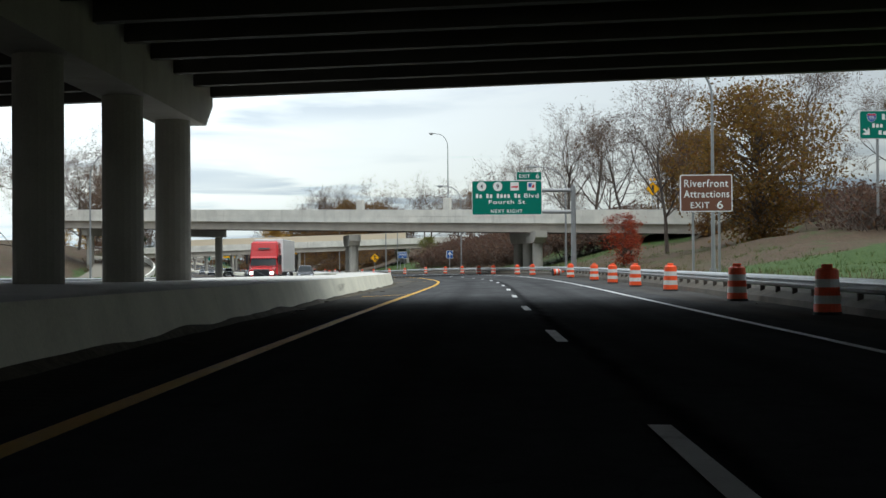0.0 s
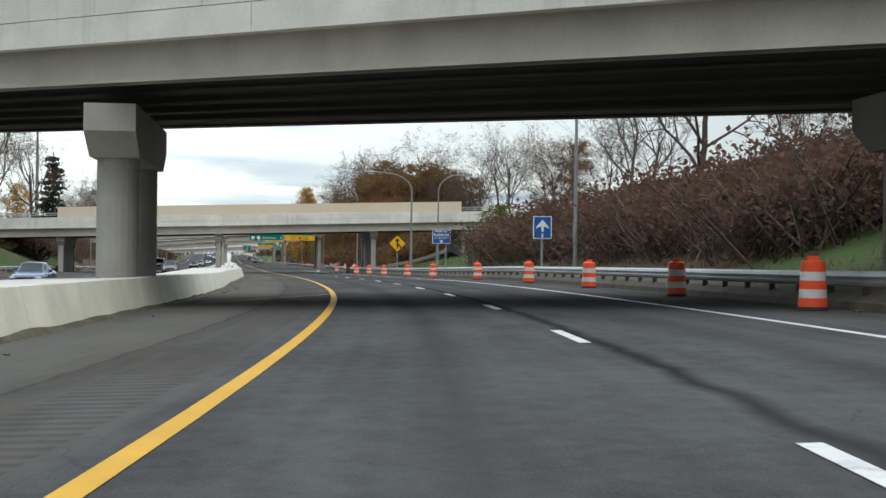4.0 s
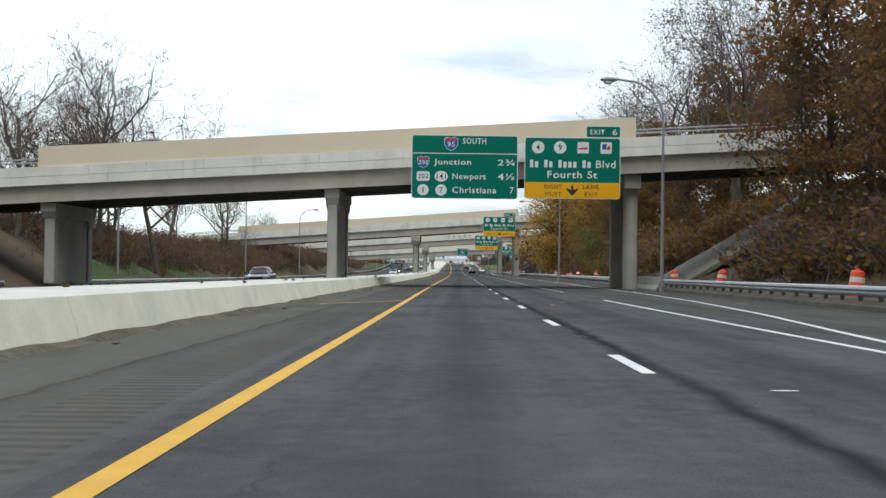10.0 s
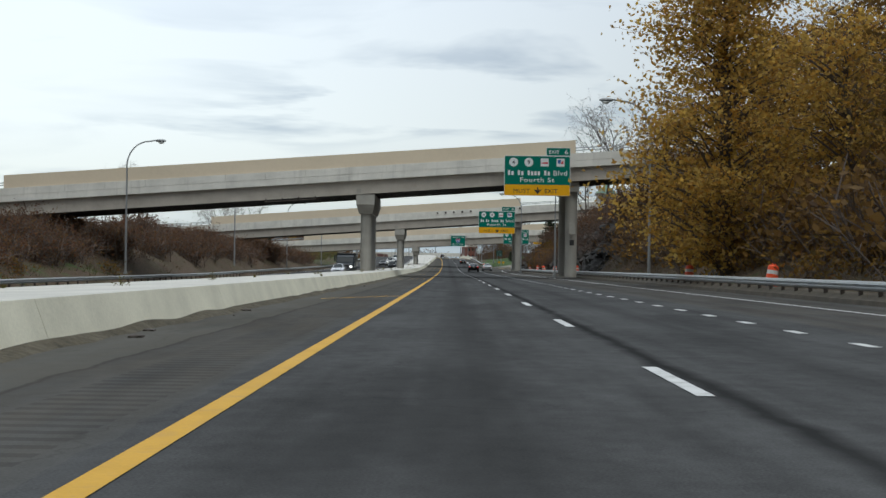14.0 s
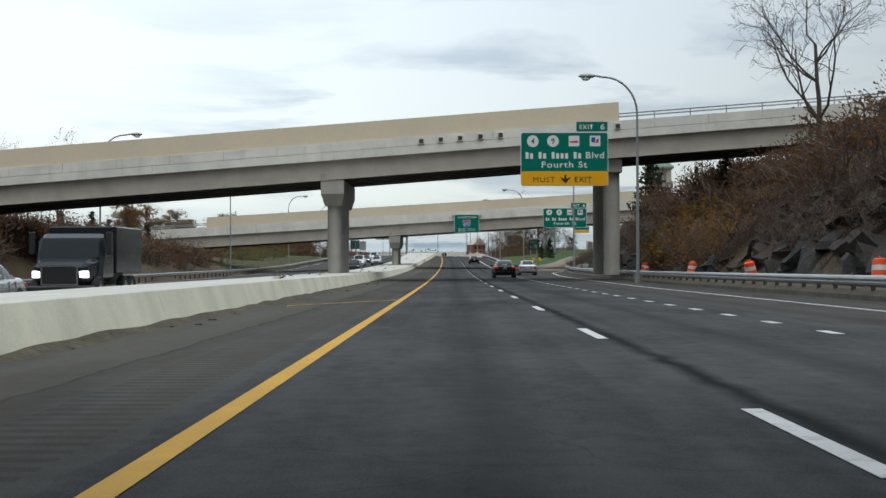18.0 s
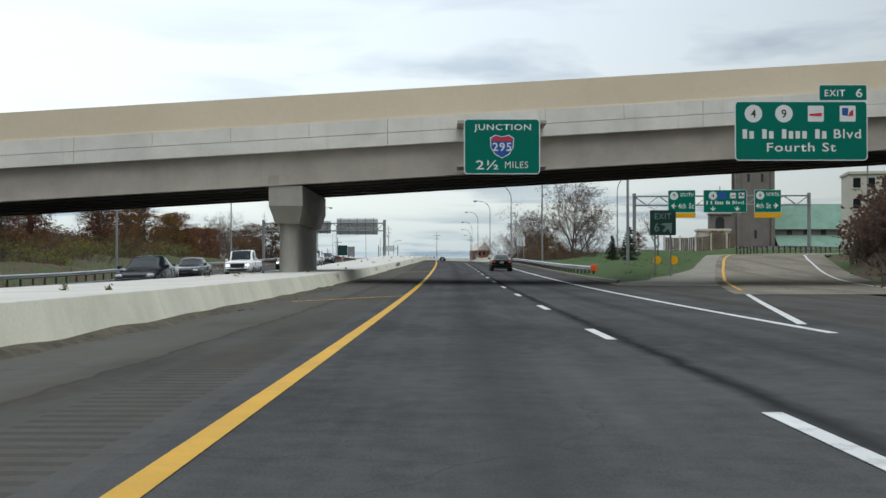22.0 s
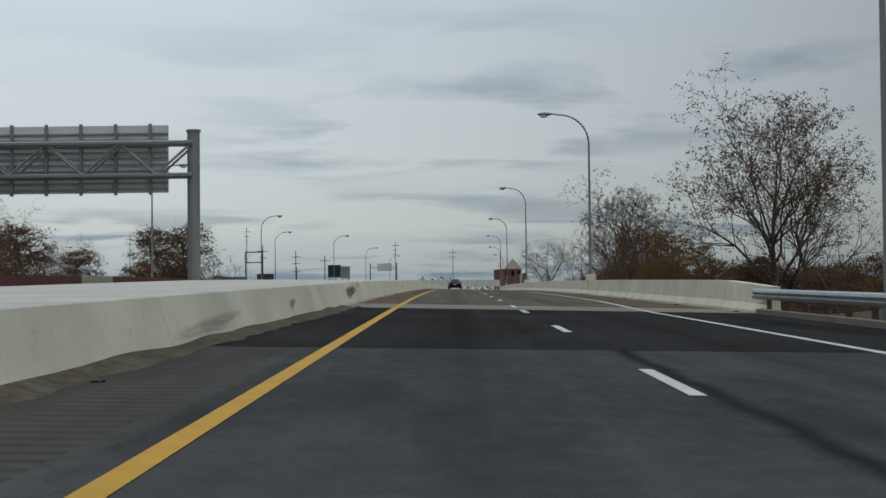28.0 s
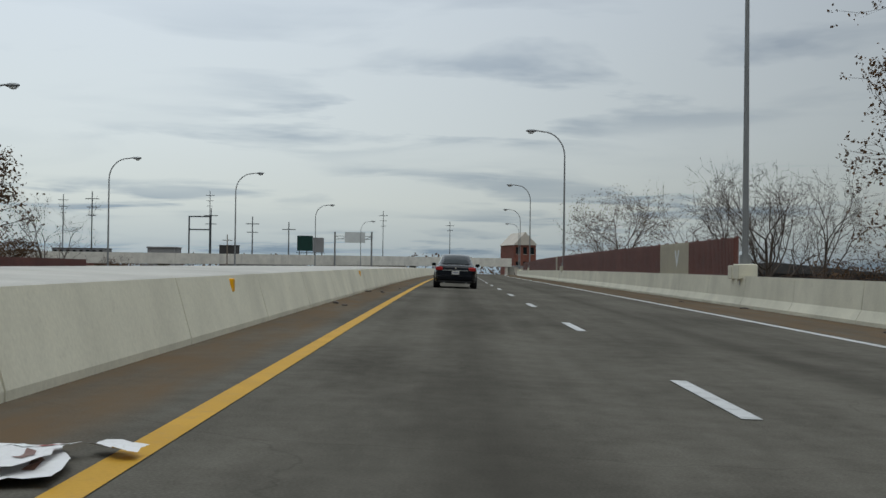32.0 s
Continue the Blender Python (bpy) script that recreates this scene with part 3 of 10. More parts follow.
def ground_z(px, py):
    px, py = np.asarray(px, float), np.asarray(py, float)
    s, lat = stations(px, py)
    h = bank(s, lat)
    rough = np.clip((np.abs(lat) - 11) / 10, 0, 1) * (0.35 * np.sin(px * 0.31 + 1.3 * np.sin(py * 0.17)) + 0.25 * np.sin(py * 0.43 + px * 0.21))
    z = road_z(s, lat) + h + rough * (np.abs(lat) > 11)
    gap = np.maximum(ramp_left(s) - 1.0 - lat, lat - ramp_left(s) - 9.2)
    bed = np.clip(1 - gap / 2.5, 0, 1) * np.clip((s - 748) / 8, 0, 1) * np.clip((866 - s) / 8, 0, 1)
    z = z * (1 - bed) + bed * (road_z(s, lat) + ramp_up(s) - 0.28)
    inset = np.minimum(lat - 6.2, mound_edge(s) - lat)
    rise = np.clip(inset / 3.2, 0, 1) * np.clip((s - 754) / 12, 0, 1) * np.clip((835 - s) / 25, 0, 1)
    z = np.where((inset > 0) & (rise > 0), np.maximum(z, road_z(s, lat) + 0.05 + 0.85 * rise), z)
    far = np.clip((np.hypot(px, np.maximum(0, np.abs(py - 600) - 700)) - 150) / 500, 0, 1)
    return z * (1 - far) + far * (-6.0)


def ground_at(s, lat):
    p = place(s, lat)
    return float(p[0]), float(p[1]), float(ground_z(p[0], p[1]))


gx = np.concatenate([[-4000, -2000, -1000, -600, -400, -280, -200, -160], np.arange(-130, -60, 7), np.arange(-60, 60, 1.7), np.arange(60, 130, 7), [160, 200, 280, 400, 600, 1000, 2000, 4000]])
gy = np.concatenate([[-3500, -1500, -600, -250, -120], np.arange(-70, 960, 3.4), np.arange(960, 1420, 12), [1500, 1650, 1900, 2300, 3000, 4900]])
GX, GY = np.meshgrid(gx, gy)
GZ = ground_z(GX.ravel(), GY.ravel())
nx = len(gx)
gfaces = [(i * nx + j, i * nx + j + 1, (i + 1) * nx + j + 1, (i + 1) * nx + j) for i in range(len(gy) - 1) for j in range(nx - 1)]
gm = Mat("ground_cover", 0.95, 0, 0.2)
gp = gm.world()
fine, mid, wide = gm.noise(gp, 6.0, 4, 0.7), gm.noise(gp, 0.5, 5, 0.6), gm.noise(gp, 0.05, 4)
lawn = gm.t.nodes.new("ShaderNodeAttribute")
lawn.attribute_name = "lawn"
grass = gm.ramp(fine, (0.3, (0.022, 0.042, 0.012)), (0.55, (0.05, 0.085, 0.022)), (0.75, (0.10, 0.11, 0.038)))
litter = gm.ramp(fine, (0.28, (0.03, 0.022, 0.016)), (0.5, (0.075, 0.051, 0.033)), (0.72, (0.14, 0.095, 0.058)))
dry = gm.ramp(fine, (0.3, (0.045, 0.038, 0.021)), (0.7, (0.10, 0.082, 0.047)))
soil = gm.mix(gm.ramp(mid, (0.45, 0.0), (0.62, 1.0)), litter, dry)
gfac = gm.math("ADD", lawn.outputs["Fac"], gm.math("MULTIPLY", gm.math("SUBTRACT", mid, 0.5), 1.2), clamp=True)
gm.color(gm.mix(gm.ramp(gfac, (0.42, 0.0), (0.6, 1.0)), soil, grass))
gm.bump(gm.math("ADD", fine, gm.math("MULTIPLY", mid, 2.0)), 0.6, 0.12)
ground = mesh_ob("ground", np.stack([GX.ravel(), GY.ravel(), GZ], -1), gfaces, gm.m, smooth=True)
gs, gl = stations(GX.ravel(), GY.ravel())
green = np.zeros(len(gs))
for s0, s1, l0, l1, amount in ((-60, 84, 8, 30, 0.8), (84, 140, 8, 30, 0.34), (140, 176, 8, 24, 0.6), (222, 300, 8, 24, 0.95), (300, 380, 9, 13, 0.5), (500, 560, 10, 14, 0.35), (752, 835, 5.9, 90, 1.0), (835, 925, 11.0, 90, 1.0), (60, 330, -44, -30, 0.6), (420, 470, -36, -30, 0.6), (470, 560, -34, -30, 0.4), (735, 930, -40, -30, 0.5), (330, 420, -36, -30, 0.3)):
    inside = (gs > s0) & (gs < s1) & (gl > l0) & (gl < l1)
    green = np.where(inside, np.maximum(green, amount), green)
green = np.where((gs > 736) & (gs < 815) & (gl > ramp_left(gs) + 9.5), 0.12, green)
att = ground.data.attributes.new("lawn", "FLOAT", "POINT")
att.data.foreach_set("value", green.astype(np.float32))
tagged(ground, "grassy verges and leaf-strewn banks along the motorway", "ground", kind="structure")

# ---- carriageways ----
road = strip("road", -58, 905.7, lambda s: toe(s) - 0.3, lambda s: edge(s) + 0.25, M["asphalt"], 0.0, 3.0, 10)
tagged(road, "dark grey asphalt motorway with worn wheel tracks and tar seams", "road", kind="structure")
M["fresh"] = asphalt("fresh_asphalt", (0.033, 0.033, 0.0335), seam=False)
patch = strip("road_patch", 884.5, 905.68, lambda s: toe(s) + 0.25, lambda s: edge(s) - 0.05, M["fresh"], 0.003, 3.0, 8)
tagged(patch, "dark fresh asphalt patch before the viaduct", "road patch", kind="structure")
slab = strip("road_slab", 905.7, 911.4, lambda s: toe(s) - 0.3, lambda s: edge(s) + 0.25, M["slab"], 0.0, 1.9, 6)
tagged(slab, "pale concrete approach slab at the start of the viaduct", "road", kind="structure")
deck = strip("road_deck", 911.4, 1396, lambda s: toe(s) - 0.3, lambda s: edge(s) + 0.25, M["deck"], 0.0, 5.0, 8)
tagged(deck, "worn grey viaduct roadway with brown silt along its edges", "road", kind="structure")
far_road = strip("road_opposite", -58, 1396, -29.0, lambda s: back(s) - 0.2, M["asphalt_far"], -0.02, 6.0, 6)
tagged(far_road, "grey asphalt carriageway of the oncoming traffic", "road", kind="structure")

# ---- painted lines ----
PAINT = 0.006
yellow_line = strip("yellow_edge_line", -56, 1394, -3.78, -3.60, M["yellow"], PAINT, 3.0, 1)
tagged(yellow_line, "solid yellow edge line on the asphalt, slightly worn", "road line", kind="structure")
white_line = strip("white_edge_line", -56, 366, 3.62, 3.77, M["white"], PAINT, 3.0, 1)
tagged(white_line, "solid white edge line on the asphalt", "road line", kind="structure")
gore_line = strip("white_edge_line", 709, 1394, lambda s: float(np.interp(s, [709, 770, 905, 925, 1394], [3.62, 3.75, 3.75, 4.5, 4.55])) - 0.09, lambda s: float(np.interp(s, [709, 770, 905, 925, 1394], [3.62, 3.75, 3.75, 4.5, 4.55])) + 0.09, M["white"], PAINT, 3.0, 1)
tagged(gore_line, "solid white edge line on the asphalt", "road line", kind="structure")
fork_line = strip("white_edge_line", 712, 741, lambda s: float(np.interp(s, [712, 725, 741], [3.85, 6.2, 9.15])), lambda s: float(np.interp(s, [712, 725, 741], [3.85, 6.2, 9.15])) + 0.18, M["white"], PAINT + 0.004, 3.0, 1)
tagged(fork_line, "solid white line that parts the exit from the motorway", "road line", kind="structure")
ramp_line = strip("white_edge_line", 318, 740, lambda s: float(np.interp(s, [318, 328, 338, 350, 365, 385, 440, 533, 627, 690, 712, 726, 740], [3.62, 3.9, 4.7, 5.9, 6.9, 7.6, 8.05, 7.55, 7.3, 7.9, 9.0, 11.2, 14.6])), lambda s: float(np.interp(s, [318, 328, 338, 350, 365, 385, 440, 533, 627, 690, 712, 726, 740], [3.62, 3.9, 4.7, 5.9, 6.9, 7.6, 8.05, 7.55, 7.3, 7.9, 9.0, 11.2, 14.6])) + 0.15, M["white"], PAINT, 3.0, 1)
tagged(ramp_line, "solid white edge line of the exit lane", "road line", kind="structure")
for lat in (-28.0, -13.6):
    tagged(strip("white_edge_line", -56, 1390, lat, lat + 0.15, M["white"], -0.014, 6.0, 1), "white edge line of the oncoming carriageway", "road line", kind="structure")

dash_me = {}


def dash(name, s, length, lat, width, mat, up, group, label):
    """One painted stroke that follows the surface."""
    m = spot(s, lat, up)
    p = place(s + length, lat, up)
    q = place(s, lat + 1.0, up)
    o = place(s, lat, up)
    m = Matrix.Translation(Vector(o)) @ Matrix((Vector(q - o).normalized(), (Vector(p - o)).normalized(), Vector(q - o).cross(Vector(p - o)).normalized())).transposed().to_4x4()
    key = (length, width, mat.name)
    if key not in dash_me:
        w, t = width / 2, 0.004
        me = bpy.data.meshes.new(name)
        me.from_pydata([(-w, 0, 0), (w, 0, 0), (w, length, 0), (-w, length, 0), (-w, 0, -t), (w, 0, -t), (w, length, -t), (-w, length, -t)], [], [(0, 1, 2, 3), (4, 5, 1, 0), (5, 6, 2, 1), (6, 7, 3, 2), (7, 4, 0, 3)])
        me.materials.append(mat)
        dash_me[key] = me
    ob = share(name, dash_me[key], None, m)
    return tagged(ob, label, "lane line", group, "structure")


for k in range(-4, 75):
    if k * 12.192 + 3.1 < 905.5:
        dash("lane_dash", k * 12.192, 3.048, 0.0, 0.15, M["white"], 0.009, "lane dashes", "white painted lane dash on the asphalt")
for k in range(0, 38):
    dash("lane_dash", 908.6 + k * 12.192, 3.048, 0.0, 0.15, M["white"], 0.009, "lane dashes", "white painted lane dash on the viaduct")
for k in range(0, 96):
    s = 385 + 3.66 * k
    if s < 706:
        dash("lane_dash", s, 0.95, 3.62, 0.18, M["white"], 0.009, "short exit lane dashes", "short white dash beside the exit lane")
for k in range(-3, 110):
    dash("lane_dash", k * 12.192, 3.048, -17.4, 0.15, M["white"], -0.010, "oncoming lane dashes", "white lane dash of the oncoming carriageway")
    dash("lane_dash", k * 12.192 + 2, 3.048, -21.2, 0.15, M["white"], -0.010, "oncoming lane dashes", "white lane dash of the oncoming carriageway")
# slanted yellow strokes across the left shoulder
for s, inner in ((54.7, -5.2), (115.5, -6.8), (177.0, -7.6), (239.7, -7.2), (301.6, -6.6), (362.2, -6.2), (423.6, -6.1), (485.0, -6.0), (546.1, -6.2), (607.9, -6.5), (669.5, -6.6), (731.2, -6.6), (791.8, -6.3)):
    run = (inner + 3.75) * 2.2
    a, b = place(s, -3.75, PAINT + 0.004), place(s + run, inner, PAINT + 0.004)
    wid = Vector(place(s + 0.17, -3.75)) - Vector(place(s - 0.17, -3.75))
    pts = []
    for t in np.linspace(0, 1, 5):
        c = place(s + run * t, -3.75 + (inner + 3.75) * t, PAINT + 0.004)
        pts.append((Vector(c) - wid / 2, Vector(c) + wid / 2))
    vs = [v for ab in pts for v in ab]
    ob = mesh_ob("shoulder_stroke", vs, [(2 * i, 2 * i + 1, 2 * i + 3, 2 * i + 2) for i in range(4)], M["yellow"])
    tagged(ob, "slanted yellow stroke painted across the shoulder", "road line", "slanted shoulder strokes", "structure")

# ---- median: two barrier faces with a pale concrete top between ----
FACE = [(0.0, 0.0), (0.0, 0.08), (-0.07, 0.36), (-0.19, 0.84), (-0.25, 0.86)]
median = tagged(new("median_barrier"), "pale concrete median barrier, scuffed by tyres", "barrier", kind="structure")


def high(s):
    return float(np.interp(s, [0, 50, 115, 210, 270, 330, 420, 520, 615, 700, 790, 880, 940, 1400], [0.66, 0.66, 0.77, 0.84, 0.71, 0.67, 0.58, 0.58, 0.64, 0.60, 0.56, 0.69, 0.75, 0.75])) / 0.86


def barrier_piece(s0, s1, parent, face, far, name="barrier_segment"):
    """A length of barrier from its road face over the top to the far face."""
    gap = 0.012 if s0 < 905 else 0.022
    ss = along(s0 + gap, s1 - gap, 4.0)
    rows = []
    for s in ss:
        t, b, k = face(s), far(s), high(s)
        prof = [(t + a, u * k) for a, u in FACE] + [(b + 0.25, 0.86 * k), (b + 0.19, 0.84 * k), (b, 0.0)]
        rows.append([tuple(place(s, a, u)) for a, u in prof])
    n = len(rows[0])
    verts = [v for r in rows for v in r]
    faces = [(i * n + j, (i + 1) * n + j, (i + 1) * n + j + 1, i * n + j + 1) for i in range(len(rows) - 1) for j in range(n - 1)]
    faces += [tuple(range(n)), tuple(range((len(rows) - 1) * n, len(rows) * n))[::-1]]
    ob = mesh_ob(name, verts, faces, M["barrier"], parent)
    ob.data.materials.append(M["median"])
    for p in ob.data.polygons:
        if p.normal.z > 0.9 or p.normal.z < -0.9:
            p.material_index = 1
    return ob


s = -56.0
while s < 1390:
    ln = 12.2 if s < 905 else 6.1
    barrier_piece(s, s + ln, median, toe, back)
    s += ln

# right-hand parapet of the viaduct
parapet = tagged(new("viaduct_parapet"), "pale concrete parapet along the viaduct's edge", "barrier", kind="structure")
PFACE = [(0.0, -0.6), (0.0, 0.09), (0.13, 0.33), (0.2, 1.0), (0.5, 1.0), (0.5, -0.6)]
s = 905.0
while s < 1390:
    ss = along(s + 0.012, s + 6.08, 3.1)
    rise = lambda q: float(np.interp(q, [905, 912, 1400], [0.80, 1.0, 1.02]))
    rows = [[tuple(place(q, edge(q) + a, u * (rise(q) if u > 0 else 1))) for a, u in PFACE] for q in ss]
    n = len(PFACE)
    faces = [(i * n + j, i * n + (j + 1) % n, (i + 1) * n + (j + 1) % n, (i + 1) * n + j) for i in range(len(rows) - 1) for j in range(n)]
    faces += [tuple(range(n))[::-1], tuple(range((len(rows) - 1) * n, len(rows) * n))]
    mesh_ob("barrier_segment", [v for r in rows for v in r], faces, M["barrier"], parapet)
    s += 6.1
# parapet on the far side of the oncoming carriageway
far_parapet = tagged(new("viaduct_parapet"), "pale concrete parapet beyond the oncoming lanes", "barrier", kind="structure")
s = 925.0
while s < 1390:
    ss = along(s + 0.02, s + 12.18, 6.0)
    rows = [[tuple(place(q, -28.9 - a, u)) for a, u in PFACE] for q in ss]
    faces = [(i * n + j, (i + 1) * n + j, (i + 1) * n + (j + 1) % n, i * n + (j + 1) % n) for i in range(len(rows) - 1) for j in range(n)]
    mesh_ob("barrier_segment", [v for r in rows for v in r], faces, M["barrier"], far_parapet)
    s += 12.2
# viaduct slab below the two decks
vs, fs = sweep([(-29.4, -1.3), (7.8, -1.3), (7.8, -0.25), (-29.4, -0.25)], [lambda a, u, q=q: tuple(place(q, a, u)) for q in along(925, 1395, 12)])
tagged(mesh_ob("viaduct_slab", vs, fs, M["concrete"]), "concrete deck slab of the viaduct", "bridge", kind="structure")


# ---- guardrails ----
def wbeam():
    pts = [(0.0, 0.42), (0.06, 0.46), (0.08, 0.52), (0.0, 0.575), (0.08, 0.63), (0.06, 0.69), (0.0, 0.73)]
    return pts + [(a - 0.02, u) for a, u in pts[::-1]]


post_bm = bmesh.new()
box(post_bm, -0.06, 0.06, -0.05, 0.05, -0.5, 0.68)
box(post_bm, -0.09, -0.01, -0.055, 0.055, 0.45, 0.7)
post_me = bpy.data.meshes.new("guardrail_post")
post_bm.to_mesh(post_me)
post_bm.free()
post_me.materials.append(M["post"])


def guardrail(s0, s1, lat, side, gap=1.905, label="galvanised steel guardrail on short posts beside the road"):
    """A W-beam on posts; side is +1 right of the road, -1 left of it."""
    g = tagged(new("guardrail"), label, "guardrail", kind="structure")
    f = lat if callable(lat) else (lambda q: lat)
    prof = wbeam()
    cut = s0
    while cut < s1 - 1:
        end = min(cut + 60.0, s1)
        ss = along(cut, end, 3.81)
        vs, fs = sweep(prof, [lambda a, u, q=q: tuple(place(q, f(q) - side * a, u)) for q in ss])
        mesh_ob("rail", vs, fs, M["galv"], g)
        cut = end
    n = int((s1 - s0) / gap)
    for i in range(min(n, 298)):
        q = s0 + (i + 0.5) * gap
        share("post", post_me, g, spot(q, f(q) + side * 0.10, 0.0, 0 if side > 0 else 180))
    return g


guardrail(-56, 316, lambda q: edge(q) + 0.35, 1)
guardrail(318, 395, lambda q: edge(q) + 0.35, 1)
guardrail(414, 728, lambda q: edge(q) + 0.35, 1)
guardrail(774, 906, lambda q: float(np.interp(q, [774, 785, 800, 906], [7.0, 6.6, 6.45, 6.95])), 1)
guardrail(-56, 395, -29.3, -1, 2.5, "galvanised steel guardrail beyond the oncoming lanes")
guardrail(408, 925, -29.3, -1, 2.5, "galvanised steel guardrail beyond the oncoming lanes")
# low brown kerb under the right-hand rail
kvs, kfs = sweep([(0.1, 0.0), (0.13, 0.15), (0.5, 0.3), (0.95, 0.36), (0.95, -0.3), (0.1, -0.3)], [lambda a, u, q=q: tuple(place(q, edge(q) + a, u)) for q in along(-56, 726, 4)])
M["kerb"] = simple("earth_kerb", (0.066, 0.054, 0.037), 0.9, vary=0.45, scale=3)
tagged(mesh_ob("kerb", kvs, kfs, M["kerb"]), "brown silted kerb below the guardrail", "kerb", kind="structure")
# concrete pier guard beside the third overpass
gvs, gfs = sweep([(0.0, -0.2), (0.0, 0.1), (0.15, 0.35), (0.22, 0.85), (0.6, 0.85), (0.6, -0.2)], [lambda a, u, q=q: tuple(place(q, edge(q) + 0.1 + a, u)) for q in along(395, 414, 4)])
tagged(mesh_ob("pier_guard", gvs, gfs, M["concrete"]), "short grey concrete wall guarding a bridge pier", "barrier", kind="structure")


# ---- overpasses ----
def slab_run(x0, x1, y0, y1, top, low, mat, name, parent, step=None, gap=0.012, label=""):
    """Blocks along the deck whose top and bottom follow the slope; top and low are functions of x."""
    xs = along(x0, x1, step) if step else np.array([x0, x1])
    for a, b in zip(xs[:-1], xs[1:]):
        a2, b2 = a + gap / 2, b - gap / 2
        vs = [(x, y, f(x)) for f in (low, top) for x, y in ((a2, y0), (b2, y0), (b2, y1), (a2, y1))]
        mesh_ob(name, vs, [(0, 3, 2, 1), (4, 5, 6, 7), (0, 1, 5, 4), (1, 2, 6, 5), (2, 3, 7, 6), (3, 0, 4, 7)], mat, parent, label)


def wall_pier(parent, x, w, y0, y1, base, top, style):
    """A pier under the deck: a wall with pilasters, or a rounded stem with a flared cap."""
    p = new("pier")
    p.parent = parent
    if style == "wall":
        c = w * 0.33
        for a in (y0, y1 - 0.95):
            part("column", boxbm(x - c, x + c, a, a + 0.95, base, top - 0.6, bevel=0.05), M["concrete"], p)
        part("web", boxbm(x - c + 0.14, x + c - 0.14, y0 + 0.93, y1 - 0.93, base, top - 0.9), M["concrete"], p)
        prof = [(y0 - 0.3, top), (y1 + 0.3, top), (y1 + 0.3, top - 0.62), (y1 + 0.06, top - 0.95), (y1 - 0.9, top - 1.35), (y1 - 1.6, top - 0.95), (y0 + 1.6, top - 0.95), (y0 + 0.9, top - 1.35), (y0 - 0.06, top - 0.95), (y0 - 0.3, top - 0.62)]
        g = w * 0.44
        k = len(prof)
        mesh_ob("cap", [(x - g, a, z) for a, z in prof] + [(x + g, a, z) for a, z in prof], [tuple(range(k))[::-1], tuple(range(k, 2 * k))] + [(i, (i + 1) % k, (i + 1) % k + k, i + k) for i in range(k)], M["concrete"], p)
        for a in (y0 - 0.36, y1 - 0.2):
            part("cap_block", boxbm(x - w * 0.52, x + w * 0.52, a, a + 0.56, top - 0.6, top + 0.01, bevel=0.03), M["concrete"], p)
    elif style == "stem":
        bm = bmesh.new()
        n, pts = 10, []
        for i in range(n + 1):
            a = math.pi * i / n
            pts.append((x - w / 2 * math.cos(a), y0 + w / 2 - w / 2 * math.sin(a) + 0.2))
        for i in range(n + 1):
            a = math.pi * i / n
            pts.append((x + w / 2 * math.cos(a), y1 - w / 2 + w / 2 * math.sin(a) - 0.2))
        f = bm.faces.new([bm.verts.new((a, b, base)) for a, b in pts])
        r = bmesh.ops.extrude_face_region(bm, geom=[f])
        bmesh.ops.translate(bm, vec=(0, 0, top - 1.6 - base), verts=[v for v in r["geom"] if isinstance(v, bmesh.types.BMVert)])
        bmesh.ops.recalc_face_normals(bm, faces=bm.faces[:])
        part("stem", bm, M["concrete"], p)
        c = w / 2 + 0.34
        prof = [(y0 - 0.7, top), (y1 + 0.7, top), (y1 + 0.7, top - 0.95), (y1 + 0.05, top - 1.75), (y0 - 0.05, top - 1.75), (y0 - 0.7, top - 0.95)]
        vs = [(x - c, a, z) for a, z in prof] + [(x + c, a, z) for a, z in prof]
        k = len(prof)
        fs = [tuple(range(k))[::-1], tuple(range(k, 2 * k))] + [(i, (i + 1) % k, (i + 1) % k + k, i + k) for i in range(k)]
        vs = [(v[0] if v[2] > top - 1.2 else x + (v[0] - x) * (w / 2 + 0.12) / c, v[1], v[2]) for v in vs]
        mesh_ob("cap", vs, fs, M["concrete"], p)
        part("cap_block", boxbm(x - c + 0.01, x - c + 0.48, y0 - 0.69, y0 - 0.1, top - 0.02, top + 0.5, bevel=0.02), M["concrete"], p)
    else:
        ys = np.linspace(y0 + 0.7, y1 - 0.7, style)
        for y in ys:
            part("column", rod(bmesh.new(), (x, y, base), (x, y, top - 0.9), w / 2, n=20), M["concrete"], p, smooth=False)
        part("cap", boxbm(x - w / 2 - 0.08, x + w / 2 + 0.08, y0 - 0.3, y1 + 0.3, top - 0.95, top, bevel=0.05), M["concrete"], p)
    return p


